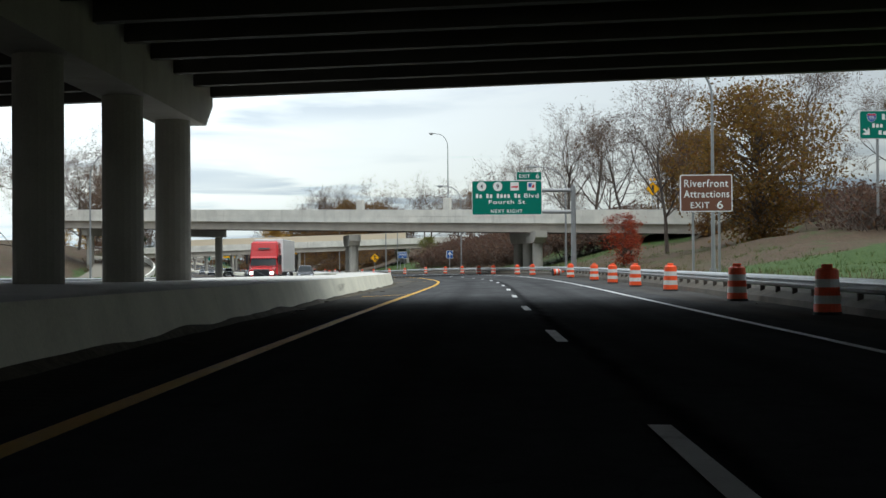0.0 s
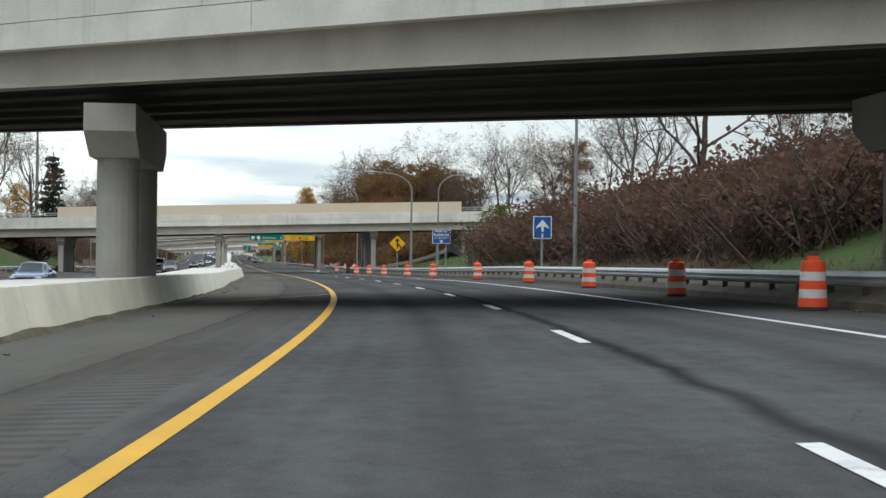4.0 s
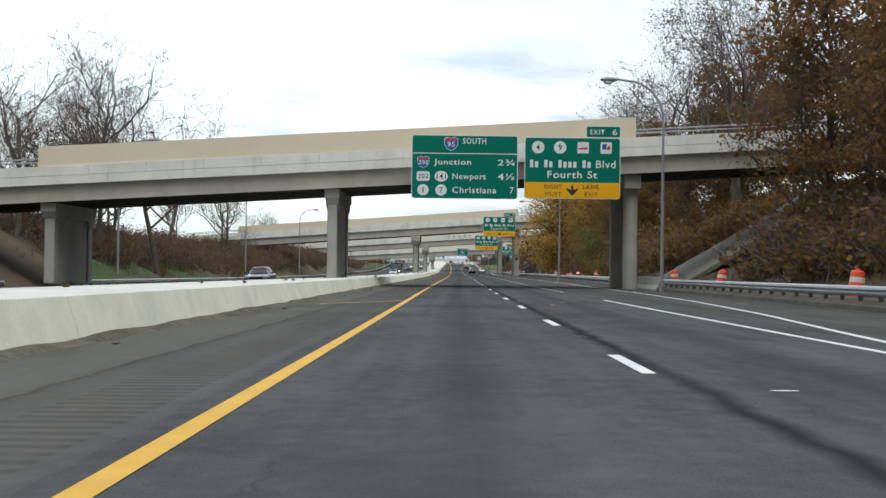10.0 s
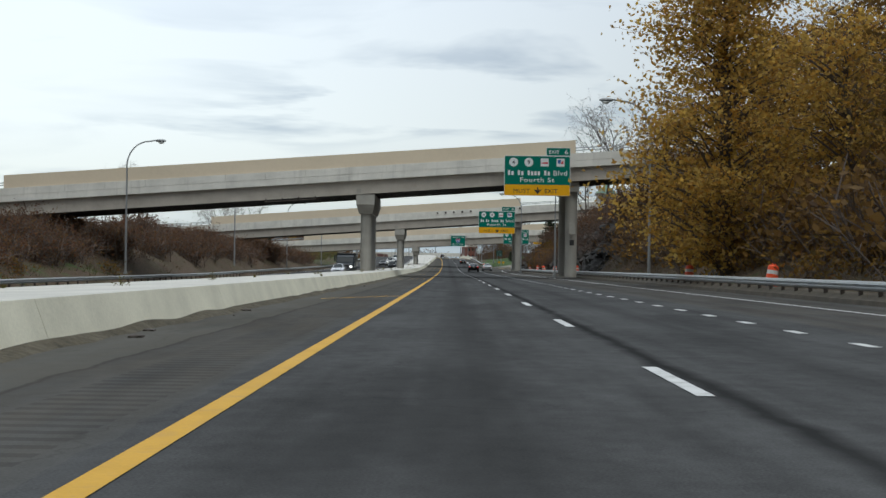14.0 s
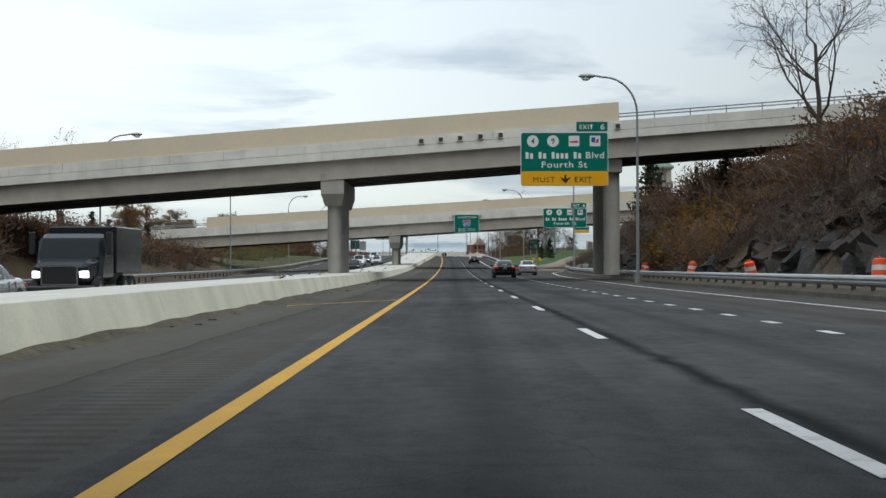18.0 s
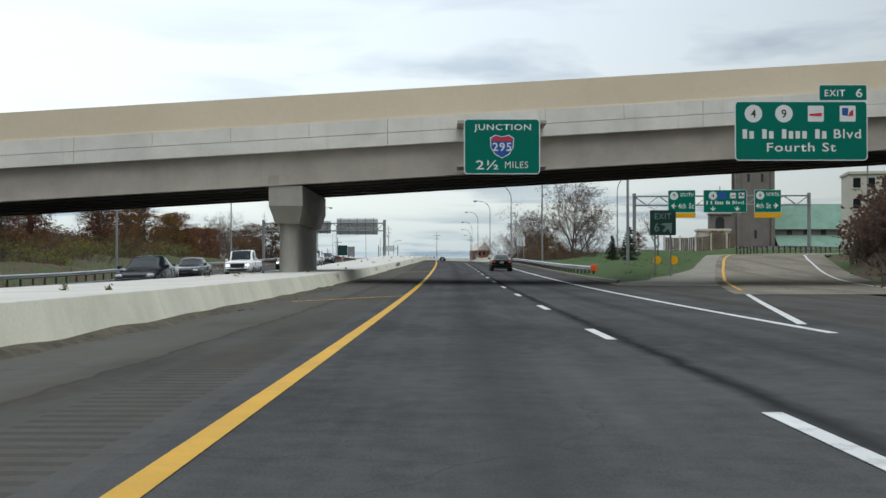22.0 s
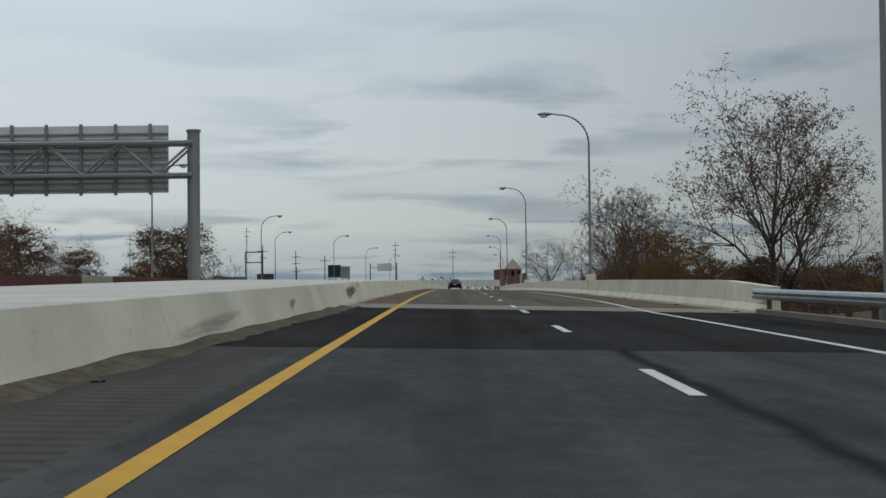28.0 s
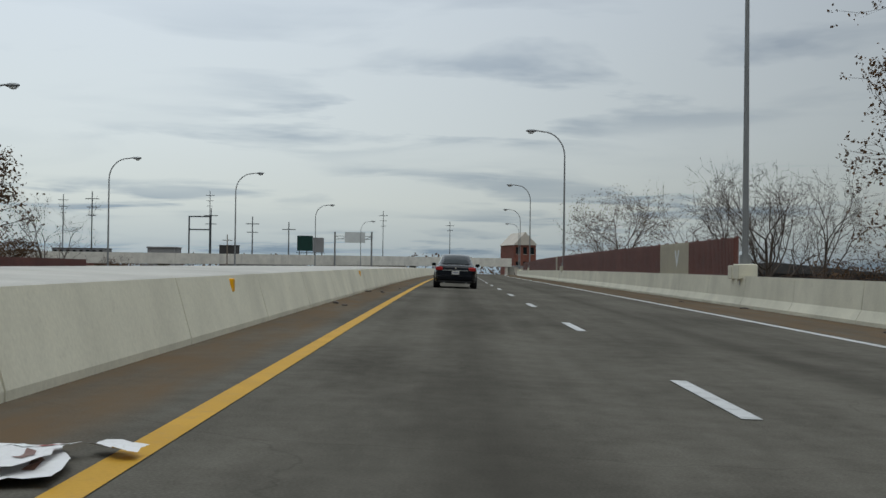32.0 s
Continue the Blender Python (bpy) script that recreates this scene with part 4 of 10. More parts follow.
def overpass(label, m, x0, x1, width, top, slope, tan, tan_h, par_h, gir_h, piers, girders=6, rail=True):
    """A road bridge across the motorway. x runs along the bridge; top is the height of its upper edge at x = 0; tan is the stretch of the tan screen."""
    b = thing("overpass", label, "bridge", m, "overpasses")
    z = lambda x: top + slope * x
    par_top, par_low, gir_low = (lambda x: z(x) - tan_h), (lambda x: z(x) - tan_h - par_h), (lambda x: z(x) - tan_h - par_h - gir_h)
    for y in (0.0, width - 0.4):
        if y == 0.0:
            half = lambda x: par_low(x) + par_h * 0.47
            slab_run(x0, x1, y, y + 0.4, par_top, lambda x: half(x) + 0.012, M["parapet"], "parapet_panel", b, 3.7, 0.02)
            slab_run(x0, x1, y - 0.008, y + 0.4, lambda x: half(x) - 0.012, par_low, M["parapet"], "parapet_panel", b, 14.8, 0.02)
        else:
            slab_run(x0, x1, y, y + 0.4, par_top, par_low, M["parapet"], "parapet_panel", b, 14.8, 0.02)
        slab_run(x0 + 0.1, x1 - 0.1, y + 0.1, y + 0.3, lambda x: par_top(x) - 0.01, lambda x: par_low(x) + 0.01, M["parapet"], "parapet_core", b)
        if tan:
            slab_run(tan[0], tan[1], y + 0.06, y + 0.3, z, par_top, M["tan"], "screen_panel", b, 7.4, 0.0)
    slab_run(x0, x1, 0.4, width - 0.4, lambda x: par_low(x) + 0.25, par_low, M["soffit_shaded"], "deck_slab", b)
    # inner girders take the shade-darkened colour, outer ones the girder paint
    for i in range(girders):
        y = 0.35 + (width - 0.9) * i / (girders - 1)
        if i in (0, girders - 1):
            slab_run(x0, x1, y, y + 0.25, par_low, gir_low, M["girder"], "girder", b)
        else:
            slab_run(x0, x1, y, y + 0.3, par_low, gir_low, M["soffit_shaded"], "girder", b)
        slab_run(x0, x1, y - 0.12, y + 0.42, lambda x: gir_low(x) + 0.07, lambda x: gir_low(x) - 0.0, M["girder"] if i == 0 else M["soffit_shaded"], "flange", b)
    if tan and rail:
        for a0, a1 in ((x0, tan[0]), (tan[1], x1)):
            if a1 - a0 > 2:
                bm = bmesh.new()
                for dz in (0.28, 0.5):
                    rod(bm, (a0, 0.2, par_top(a0) + dz), (a1, 0.2, par_top(a1) + dz), 0.05, n=6)
                n = int((a1 - a0) / 2.4)
                for k in range(n + 1):
                    x = a0 + (a1 - a0) * k / max(1, n)
                    rod(bm, (x, 0.2, par_top(x) - 0.02), (x, 0.2, par_top(x) + 0.55), 0.04, n=6)
                part("hand_rail", bm, M["galv"], b)
    for x, w, base, style in piers:
        wall_pier(b, x, w, 1.0, width - 1.0, base, gir_low(x) - 0.02, style)
    return b


def at_y(y, turn=0.0, x=0.0):
    return pose(x, y, 0, 0, 0, turn)


OLD = "concrete road overpass with steel girders, pale parapet and tan screen"
overpass(OLD, at_y(290.0), -46, 34, 14.2, 9.22, 0.032, (-28.8, 19.2), 1.22, 1.28, 0.95, [(-28.5, 0.9, 0.6, "wall"), (-10.2, 0.9, 0.6, "wall"), (8.5, 0.9, 0.4, "wall"), (19.8, 0.95, 1.6, "wall")])
overpass(OLD, at_y(400.5), -52, 30, 11.0, 10.83, 0.0604, (-29.2, 9.4), 1.3, 1.2, 1.1, [(-28.7, 1.0, 0.2, "wall"), (-10.2, 0.95, 0.2, "wall"), (9.3, 0.95, 0.2, 2)])
overpass(OLD, at_y(560.0), -52, 32, 10.8, 11.79, 0.0737, (-43.0, 9.0), 1.2, 1.25, 1.25, [(-10.05, 0.98, 0.0, "stem"), (8.8, 1.1, 0.0, 2)])
overpass(OLD, at_y(658.0), -52, 34, 10.5, 11.32, 0.0726, (-42.0, 9.1), 1.3, 1.2, 1.35, [(-10.82, 0.94, 0.0, "stem"), (8.75, 1.15, 0.0, 2)])
overpass(OLD, at_y(750.0), -50, 38, 11.6, 9.51, 0.0576, (-37.0, 26.2), 1.35, 1.25, 1.55, [(-10.8, 0.9, 0.2, "stem"), (32.0, 1.2, 0.2, 2)])
overpass("pale concrete overpass crossing the motorway at a slant", pose(0.0, 153.73, 0, 0, 0, -42.2), -68, 31, 11.7, 9.29, -0.0258, None, 0.0, 1.5, 0.98, [(-44.7, 1.0, 1.0, 2), (-60.0, 1.0, 1.0, 2)])
for cx, cy, n in ((-11.9, 166.0, 2), (5.6, 148.2, 3)):
    pier = thing("bridge_pier", "round concrete bridge columns under a flared cap", "pier", pose(cx, cy, 0, 0, 0, -3), "slanted overpass piers")
    for i in range(n):
        part("column", rod(bmesh.new(), (0, 0.8 + 4.6 * i, 0.6), (0, 0.8 + 4.6 * i, 5.6), 0.55, n=20), M["concrete"], pier)
    yy = 0.8 + 4.6 * (n - 1)
    prof = [(-0.9, 6.75), (yy + 1.6, 6.75), (yy + 1.6, 6.05), (yy + 0.7, 5.45), (0.1, 5.45), (-0.9, 6.05)]
    k = len(prof)
    vs = [(-0.65, a, z) for a, z in prof] + [(0.65, a, z) for a, z in prof]
    mesh_ob("cap", vs, [tuple(range(k))[::-1], tuple(range(k, 2 * k))] + [(i, (i + 1) % k, (i + 1) % k + k, i + k) for i in range(k)], M["concrete"], pier)
for x, y in ((-9.5, 175.9), (0.2, 169.0)):
    ped = thing("lamp_plinth", "concrete lamp plinth on the overpass parapet", "plinth", pose(x, y, 8.0, 0, 0, -40), "plinths")
    part("block", boxbm(-0.45, 0.45, -0.3, 0.3, 0, 3.35, bevel=0.03), M["parapet"], ped)
# the wide bridge that the drive starts under
first = thing("overpass", "wide dark underside of a concrete overpass on round columns", "bridge", spot(0, 0), "overpasses")
inv = first.matrix_basis.inverted()


def local(s, lat, up):
    return tuple(inv @ Vector(place(s, lat, up)))


zdeck = 6.95
vs = [local(a, l, zdeck + dz) for dz in (0.0, 1.6) for a, l in ((-6, -48), (-6, 22), (41.4, 22), (56.5, -48))]
# slab and girders coloured near-black in place of the shade below
mesh_ob("deck_slab", [tuple(v) for v in vs], [(0, 3, 2, 1), (4, 5, 6, 7), (0, 1, 5, 4), (1, 2, 6, 5), (2, 3, 7, 6), (3, 0, 4, 7)], M["soffit_shaded"], first)
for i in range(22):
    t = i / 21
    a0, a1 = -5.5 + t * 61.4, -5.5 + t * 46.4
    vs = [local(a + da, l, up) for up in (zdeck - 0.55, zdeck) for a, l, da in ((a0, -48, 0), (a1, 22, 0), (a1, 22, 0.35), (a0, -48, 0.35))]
    mesh_ob("girder", vs, [(0, 3, 2, 1), (4, 5, 6, 7), (0, 1, 5, 4), (1, 2, 6, 5), (2, 3, 7, 6), (3, 0, 4, 7)], M["soffit_shaded"], first)
for a in (-4.0, 4.0, 12.0, 19.5, 26.8, 33.8, 40.2, 45.6):
    p0, p1 = local(a, -10.2, 0.5), local(a, -10.2, 5.6)
    part("column", rod(bmesh.new(), p0, p1, 0.52, n=20), M["concrete"], first)
prof = [(-5, 6.9), (48.0, 6.9), (48.0, 6.1), (47.0, 5.4), (-5, 5.4)]
vs = [local(a, l, z) for l in (-10.9, -9.5) for a, z in prof]
k = 5
mesh_ob("cap", vs, [tuple(range(k))[::-1], tuple(range(k, 2 * k))] + [(i, (i + 1) % k, (i + 1) % k + k, i + k) for i in range(k)], M["concrete"], first)


# ---- signs ----
def glyphs(text, weight=0.012):
    """The outline of a text as mesh data, with its lower left corner at the origin and one unit of cap height."""
    c = bpy.data.curves.new("lettering", "FONT")
    c.body, c.offset, c.resolution_u = text, 0.0 if "M" in text else weight, 3
    c.space_character = 1.12
    o = bpy.data.objects.new("lettering", c)
    me = bpy.data.meshes.new_from_object(o)
    bpy.data.objects.remove(o)
    bpy.data.curves.remove(c)
    return me


def lettering(parent, text, x0, x1, z0, z1, mat, y=-0.012):
    """Text fitted into a box of the sign's plane."""
    me = glyphs(text)
    co = np.array([v.co[:] for v in me.vertices])
    lo, hi = co.min(0), co.max(0)
    co[:, 0] = x0 + (co[:, 0] - lo[0]) / (hi[0] - lo[0]) * (x1 - x0)
    up = z0 + (co[:, 1] - lo[1]) / (hi[1] - lo[1]) * (z1 - z0)
    co[:, 1], co[:, 2] = y, up
    me.vertices.foreach_set("co", co.ravel())
    me.materials.append(mat)
    me.name = "lettering"
    ob = new("lettering", me)
    ob.parent = parent
    return ob


def bars(parent, word_lengths, x0, x1, z0, z1, mat, y=-0.012):
    """Plain bars in place of writing that is not lettered."""
    total = sum(word_lengths) + 0.9 * (len(word_lengths) - 1)
    unit, x = (x1 - x0) / total, x0
    for n in word_lengths:
        for i in range(n):
            a, b = x + unit * (i + 0.14), x + unit * (i + 0.80)
            top = z1 if i == 0 else z0 + (z1 - z0) * 0.8
            mesh_ob("writing_bar", [(a, y, z0), (b, y, z0), (b, y, top), (a, y, top)], [(0, 1, 2, 3)], mat, parent)
        x += unit * (n + 0.9)


def plate(parent, name, pts, mat, y0=-0.006, thick=0.0):
    """A flat shape on the sign from its outline (x, z)."""
    k = len(pts)
    if thick:
        vs = [(a, y0, b) for a, b in pts] + [(a, y0 + thick, b) for a, b in pts]
        fs = [tuple(range(k)), tuple(range(k, 2 * k))[::-1]] + [(i, i + k, (i + 1) % k + k, (i + 1) % k) for i in range(k)]
        return mesh_ob(name, vs, fs, mat, parent)
    return mesh_ob(name, [(a, y0, b) for a, b in pts], [tuple(range(k))], mat, parent)


def rounded(x0, x1, z0, z1, r, n=4):
    pts = []
    for cx, cz, a0 in ((x1 - r, z0 + r, -90), (x1 - r, z1 - r, 0), (x0 + r, z1 - r, 90), (x0 + r, z0 + r, 180)):
        for i in range(n + 1):
            a = radians(a0 + 90 * i / n)
            pts.append((cx + r * math.cos(a), cz + r * math.sin(a)))
    return pts


def disc(x, z, r, n=20, squash=1.0):
    return [(x + r * squash * math.cos(2 * math.pi * i / n), z + r * math.sin(2 * math.pi * i / n)) for i in range(n)]


def shield(x, z, r):
    return [(x - r, z + r * 0.72), (x - r * 0.55, z + r * 0.98), (x, z + r * 0.82), (x + r * 0.55, z + r * 0.98), (x + r, z + r * 0.72), (x + r * 0.95, z - r * 0.1), (x + r * 0.62, z - r * 0.66), (x, z - r), (x - r * 0.62, z - r * 0.66), (x - r * 0.95, z - r * 0.1)]


def arrow_down(x, z, r):
    return [(x - r * 0.2, z + r), (x + r * 0.2, z + r), (x + r * 0.24, z + r * 0.12), (x + r * 1.15, z + r * 0.5), (x + r * 0.95, z + r * 0.05), (x, z - r), (x - r * 0.95, z + r * 0.05), (x - r * 1.15, z + r * 0.5), (x - r * 0.24, z + r * 0.12)]


def turned(pts, x, z, deg):
    c, s_ = math.cos(radians(deg)), math.sin(radians(deg))
    return [(x + (a - x) * c - (b - z) * s_, z + (a - x) * s_ + (b - z) * c) for a, b in pts]


class Sign:
    """A sign panel in its own plane: u from 0 to 1 across, v from 0 to 1 downwards."""

    def __init__(self, name, label, m, w, h, mat, category="road sign", edge_mat=None, group="", r=0.18, yellow=0.0):
        self.o, self.w, self.h = thing(name, label, category, m, group), w, h
        self.panel(0, 1, 0, 1, mat, edge_mat or M["signwhite"], r)
        if yellow:
            z1 = h * yellow
            plate(self.o, "exit_panel", rounded(-w / 2 + 0.03, w / 2 - 0.03, 0.03, z1, r * 0.7), M["signyellow"], -0.009)

    def panel(self, u0, u1, v0, v1, mat, edge_mat, r=0.15, name="panel"):
        x0, x1, z0, z1 = self.x(u0), self.x(u1), self.z(v1), self.z(v0)
        plate(self.o, "border", rounded(x0, x1, z0, z1, r), edge_mat, 0.0, 0.05)
        b = 0.045
        plate(self.o, name, rounded(x0 + b, x1 - b, z0 + b, z1 - b, max(0.03, r - b)), mat, -0.005)

    def x(self, u):
        return (u - 0.5) * self.w

    def z(self, v):
        return (1 - v) * self.h

    def text(self, t, u0, u1, v0, v1, mat=None):
        lettering(self.o, t, self.x(u0), self.x(u1), self.z(v1), self.z(v0), mat or M["signwhite"])

    def bars(self, words, u0, u1, v0, v1, mat=None):
        bars(self.o, words, self.x(u0), self.x(u1), self.z(v1), self.z(v0), mat or M["signwhite"])

    def circle(self, t, u, v, r):
        wide = 1.25 if len(t) > 2 else 1.0
        plate(self.o, "route_marker", disc(self.x(u), self.z(v), r, 20, wide), M["signwhite"], -0.009)
        k = 0.11 if t == "1" else 0.32 * len(t)
        lettering(self.o, t, self.x(u) - r * k * 0.9, self.x(u) + r * k * 0.9, self.z(v) - r * 0.48, self.z(v) + r * 0.48, M["signblack"], -0.014)

    def box_marker(self, t, u, v, r):
        plate(self.o, "route_marker", rounded(self.x(u) - r * 1.15, self.x(u) + r * 1.15, self.z(v) - r * 0.85, self.z(v) + r * 0.85, r * 0.4), M["signwhite"], -0.009)
        lettering(self.o, t, self.x(u) - r * 0.9, self.x(u) + r * 0.9, self.z(v) - r * 0.42, self.z(v) + r * 0.42, M["signblack"], -0.014)

    def interstate(self, t, u, v, r):
        x, z = self.x(u), self.z(v)
        plate(self.o, "route_shield", shield(x, z, r * 1.08), M["signwhite"], -0.008)
        plate(self.o, "route_shield", shield(x, z, r), M["signblue"], -0.011)
        plate(self.o, "shield_top", [(x - r * 0.93, z + r * 0.7), (x - r * 0.93, z + r * 0.48), (x + r * 0.93, z + r * 0.48), (x + r * 0.93, z + r * 0.7), (x + r * 0.5, z + r * 0.9), (x, z + r * 0.76), (x - r * 0.5, z + r * 0.9)], M["signred"], -0.014)
        lettering(self.o, t, x - r * 0.28 * len(t), x + r * 0.28 * len(t), z - r * 0.42, z + r * 0.34, M["signwhite"], -0.016)

    def logos(self, u1, u2, v, r):
        for u in (u1, u2):
            x, z = self.x(u), self.z(v)
            plate(self.o, "logo_plate", rounded(x - r, x + r, z - r, z + r, 0.05), M["signwhite"], -0.009)
        x, z = self.x(u1), self.z(v)
        plate(self.o, "logo_mark", [(x - r * 0.8, z - r * 0.05), (x + r * 0.75, z + r * 0.1), (x + r * 0.75, z - r * 0.35), (x - r * 0.8, z - r * 0.3)], M["signred"], -0.013)
        plate(self.o, "logo_mark", [(x - r * 0.8, z + r * 0.25), (x + r * 0.6, z + r * 0.25), (x + r * 0.6, z + r * 0.5), (x - r * 0.8, z + r * 0.5)], M["signback"], -0.013)
        x, z = self.x(u2), self.z(v)
        plate(self.o, "logo_mark", [(x - r * 0.7, z - r * 0.2), (x, z - r * 0.3), (x + r * 0.1, z + r * 0.7), (x - r * 0.7, z + r * 0.7)], M["signblue"], -0.013)
        plate(self.o, "logo_mark", [(x + r * 0.05, z - r * 0.35), (x + r * 0.7, z - r * 0.3), (x + r * 0.7, z + r * 0.55), (x + r * 0.25, z + r * 0.2)], M["signred"], -0.013)

    def arrow(self, u, v, r, mat, deg=0):
        x, z = self.x(u), self.z(v)
        plate(self.o, "arrow", turned(arrow_down(x, z, r), x, z, deg), mat, -0.014)

    def exit_tab(self, w=2.2, h=0.75, u1=1.0):
        x1 = self.x(u1)
        plate(self.o, "tab_border", rounded(x1 - w, x1, self.h, self.h + h, 0.1), M["signwhite"], 0.0, 0.05)
        plate(self.o, "tab_panel", rounded(x1 - w + 0.04, x1 - 0.04, self.h + 0.04, self.h + h - 0.04, 0.07), M["green"], -0.005)
        lettering(self.o, "EXIT", x1 - w * 0.88, x1 - w * 0.46, self.h + h * 0.28, self.h + h * 0.68, M["signwhite"])
        lettering(self.o, "6", x1 - w * 0.24, x1 - w * 0.1, self.h + h * 0.22, self.h + h * 0.76, M["signwhite"])


def king(sign, v, arrow=False):
    """The boulevard sign's common rows; v gives the rows' scale."""
    sign.circle("4", 0.14, 0.17 * v, 0.4)
    sign.circle("9", 0.37, 0.17 * v, 0.4)
    sign.logos(0.61, 0.85, 0.17 * v, 0.36)
    sign.bars([2, 2, 4, 2], 0.05, 0.70, 0.38 * v, 0.505 * v)
    sign.text("Blvd", 0.745, 0.95, 0.38 * v, 0.505 * v)
    sign.text("Fourth St", 0.24, 0.76, 0.56 * v, 0.68 * v)


# overhead sign on its own bracket post
k1 = Sign("overhead_sign", "green overhead exit sign with white route circles", pose(-6.2, 119.2, 7.42, 0, 0, -11.5), 6.0, 2.95, M["green"])
king(k1, 1.0)
k1.text("NEXT RIGHT", 0.27, 0.72, 0.84, 0.94)
k1.exit_tab()
post = thing("sign_bracket", "grey steel sign post with two horizontal arms", "sign post", pose(-0.64, 118.05, 2.3, 0, 0, -11.5), "sign supports")
part("post", rod(bmesh.new(), (0, 0, -1.0), (0, 0, 7.6), 0.24, 0.2, 14), M["pole"], post)
for z in (5.35, 7.2):
    part("arm", rod(bmesh.new(), (-8.2, 0.62, z + 0.1), (0, 0.1, z), 0.13, 0.16, 10), M["pole"], post)

# pair of signs on the third overpass
s3 = Sign("overhead_sign", "green overhead sign listing three destinations, fixed to an overpass", pose(-1.6, 399.3, 5.95, 0, 0, 1.0), 6.75, 4.05, M["green"])
s3.interstate("95", 0.37, 0.14, 0.42)
s3.text("SOUTH", 0.48, 0.70, 0.045, 0.135)
plate(s3.o, "rule", [(s3.x(0.01), s3.z(0.295)), (s3.x(0.99), s3.z(0.295)), (s3.x(0.99), s3.z(0.283)), (s3.x(0.01), s3.z(0.283))], M["signwhite"], -0.009)
s3.interstate("295", 0.11, 0.43, 0.36)
s3.text("Junction", 0.21, 0.56, 0.38, 0.49)
s3.text("2¾", 0.81, 0.97, 0.375, 0.475)
s3.box_marker("202", 0.11, 0.65, 0.36)
s3.circle("141", 0.28, 0.65, 0.34)
s3.text("Newport", 0.385, 0.70, 0.60, 0.72)
s3.text("4½", 0.81, 0.97, 0.595, 0.695)
s3.circle("1", 0.11, 0.865, 0.36)
s3.circle("7", 0.28, 0.865, 0.36)
s3.text("Christiana", 0.385, 0.80, 0.81, 0.91)
s3.text("7", 0.925, 0.965, 0.81, 0.91)
s4 = Sign("overhead_sign", "green exit sign with a yellow lower panel, fixed to an overpass", pose(5.25, 399.5, 6.05, 0, 0, 1.0), 6.1, 3.9, M["green"], yellow=0.265)
king(s4, 0.98)
s4.text("RIGHT", 0.21, 0.39, 0.775, 0.84, M["signblack"])
s4.text("LANE", 0.61, 0.78, 0.775, 0.84, M["signblack"])
s4.text("MUST", 0.22, 0.385, 0.895, 0.96, M["signblack"])
s4.text("EXIT", 0.63, 0.765, 0.895, 0.96, M["signblack"])
s4.arrow(0.5, 0.87, 0.34, M["signblack"])
s4.exit_tab()
for y, z, h, x in ((558.9, 7.3, 3.6, 5.47), (656.0, 6.05, 3.65, 5.15)):
    k = Sign("overhead_sign", "green exit sign with a yellow must-exit panel on an overpass", pose(x, y, z, 0, 0, 1.0), 5.95, h, M["green"], yellow=0.275, group="must-exit signs")
    king(k, 0.97)
    k.text("MUST", 0.145, 0.39, 0.83, 0.93, M["signblack"])
    k.text("EXIT", 0.615, 0.81, 0.83, 0.93, M["signblack"])
    k.arrow(0.51, 0.875, 0.3, M["signblack"])
    k.exit_tab()
s7 = Sign("overhead_sign", "green junction sign with a blue and red route shield", pose(-0.75, 747.8, 5.05, 0, 0, 0.5), 3.42, 2.5, M["green"])
s7.text("JUNCTION", 0.13, 0.88, 0.10, 0.24)
s7.interstate("295", 0.5, 0.5, 0.5)
s7.text("2½", 0.16, 0.45, 0.75, 0.92)
s7.text("MILES", 0.54, 0.84, 0.77, 0.89)
for u in (-1.1, 1.1):
    for z in (0.35, 2.3):
        part("bracket", boxbm(u * 1.55 - 0.3, u * 1.55 + 0.3, 0.1, 2.3, z, z + 0.14), M["girder"], s7.o)
s8 = Sign("overhead_sign", "green exit sign with white route circles on an overpass", pose(12.8, 748.4, 5.7, 0, 0, 0.5), 6.0, 2.7, M["green"])
king(s8, 1.25)
s8.exit_tab()
for s_ in (k1, s3, s4, s8):
    for u in (0.2, 0.5, 0.8):
        part("backing_bar", boxbm(s_.x(u) - 0.05, s_.x(u) + 0.05, 0.05, 0.16, 0.1, s_.h - 0.1), M["signback"], s_.o)


def ground_sign(label, s, lat, up, w, h, mat, posts=(0.25, 0.75), deep=3.0, turn=0.0, category="road sign", name="road_sign", post_mat=None, **k):
    sg = Sign(name, label, spot(s, lat, up, turn), w, h, mat, category, **k)
    for u in posts:
        part("post", boxbm(sg.x(u) - 0.05, sg.x(u) + 0.05, 0.06, 0.16, -deep, h * 0.9), post_mat or M["pole"], sg.o)
    return sg


br = ground_sign("brown attractions sign with white letters on two posts", 67.8, 9.25, 3.35, 2.4, 1.72, M["signbrown"], deep=4.0, r=0.1)
br.text("Riverfront", 0.08, 0.92, 0.13, 0.34)
br.text("Attractions", 0.07, 0.94, 0.42, 0.62)
br.text("EXIT", 0.2, 0.56, 0.74, 0.9)
br.text("6", 0.7, 0.82, 0.7, 0.92)
bl = ground_sign("blue stadium sign with a white arrow on two posts", 244.4, 9.1, 2.85, 1.6, 1.2, M["signblue"], deep=3.2, r=0.06)
bl.bars([5, 2], 0.15, 0.8, 0.05, 0.17)
bl.bars([7], 0.08, 0.92, 0.26, 0.44)
bl.text("STADIUM", 0.12, 0.88, 0.5, 0.66)
bl.arrow(0.5, 0.84, 0.16, M["signwhite"], 135)
tb = ground_sign("small blue information sign beside the guardrail", 196.0, 7.3, 2.1, 0.95, 1.15, M["signblue"], posts=(0.5,), deep=2.6, r=0.05)
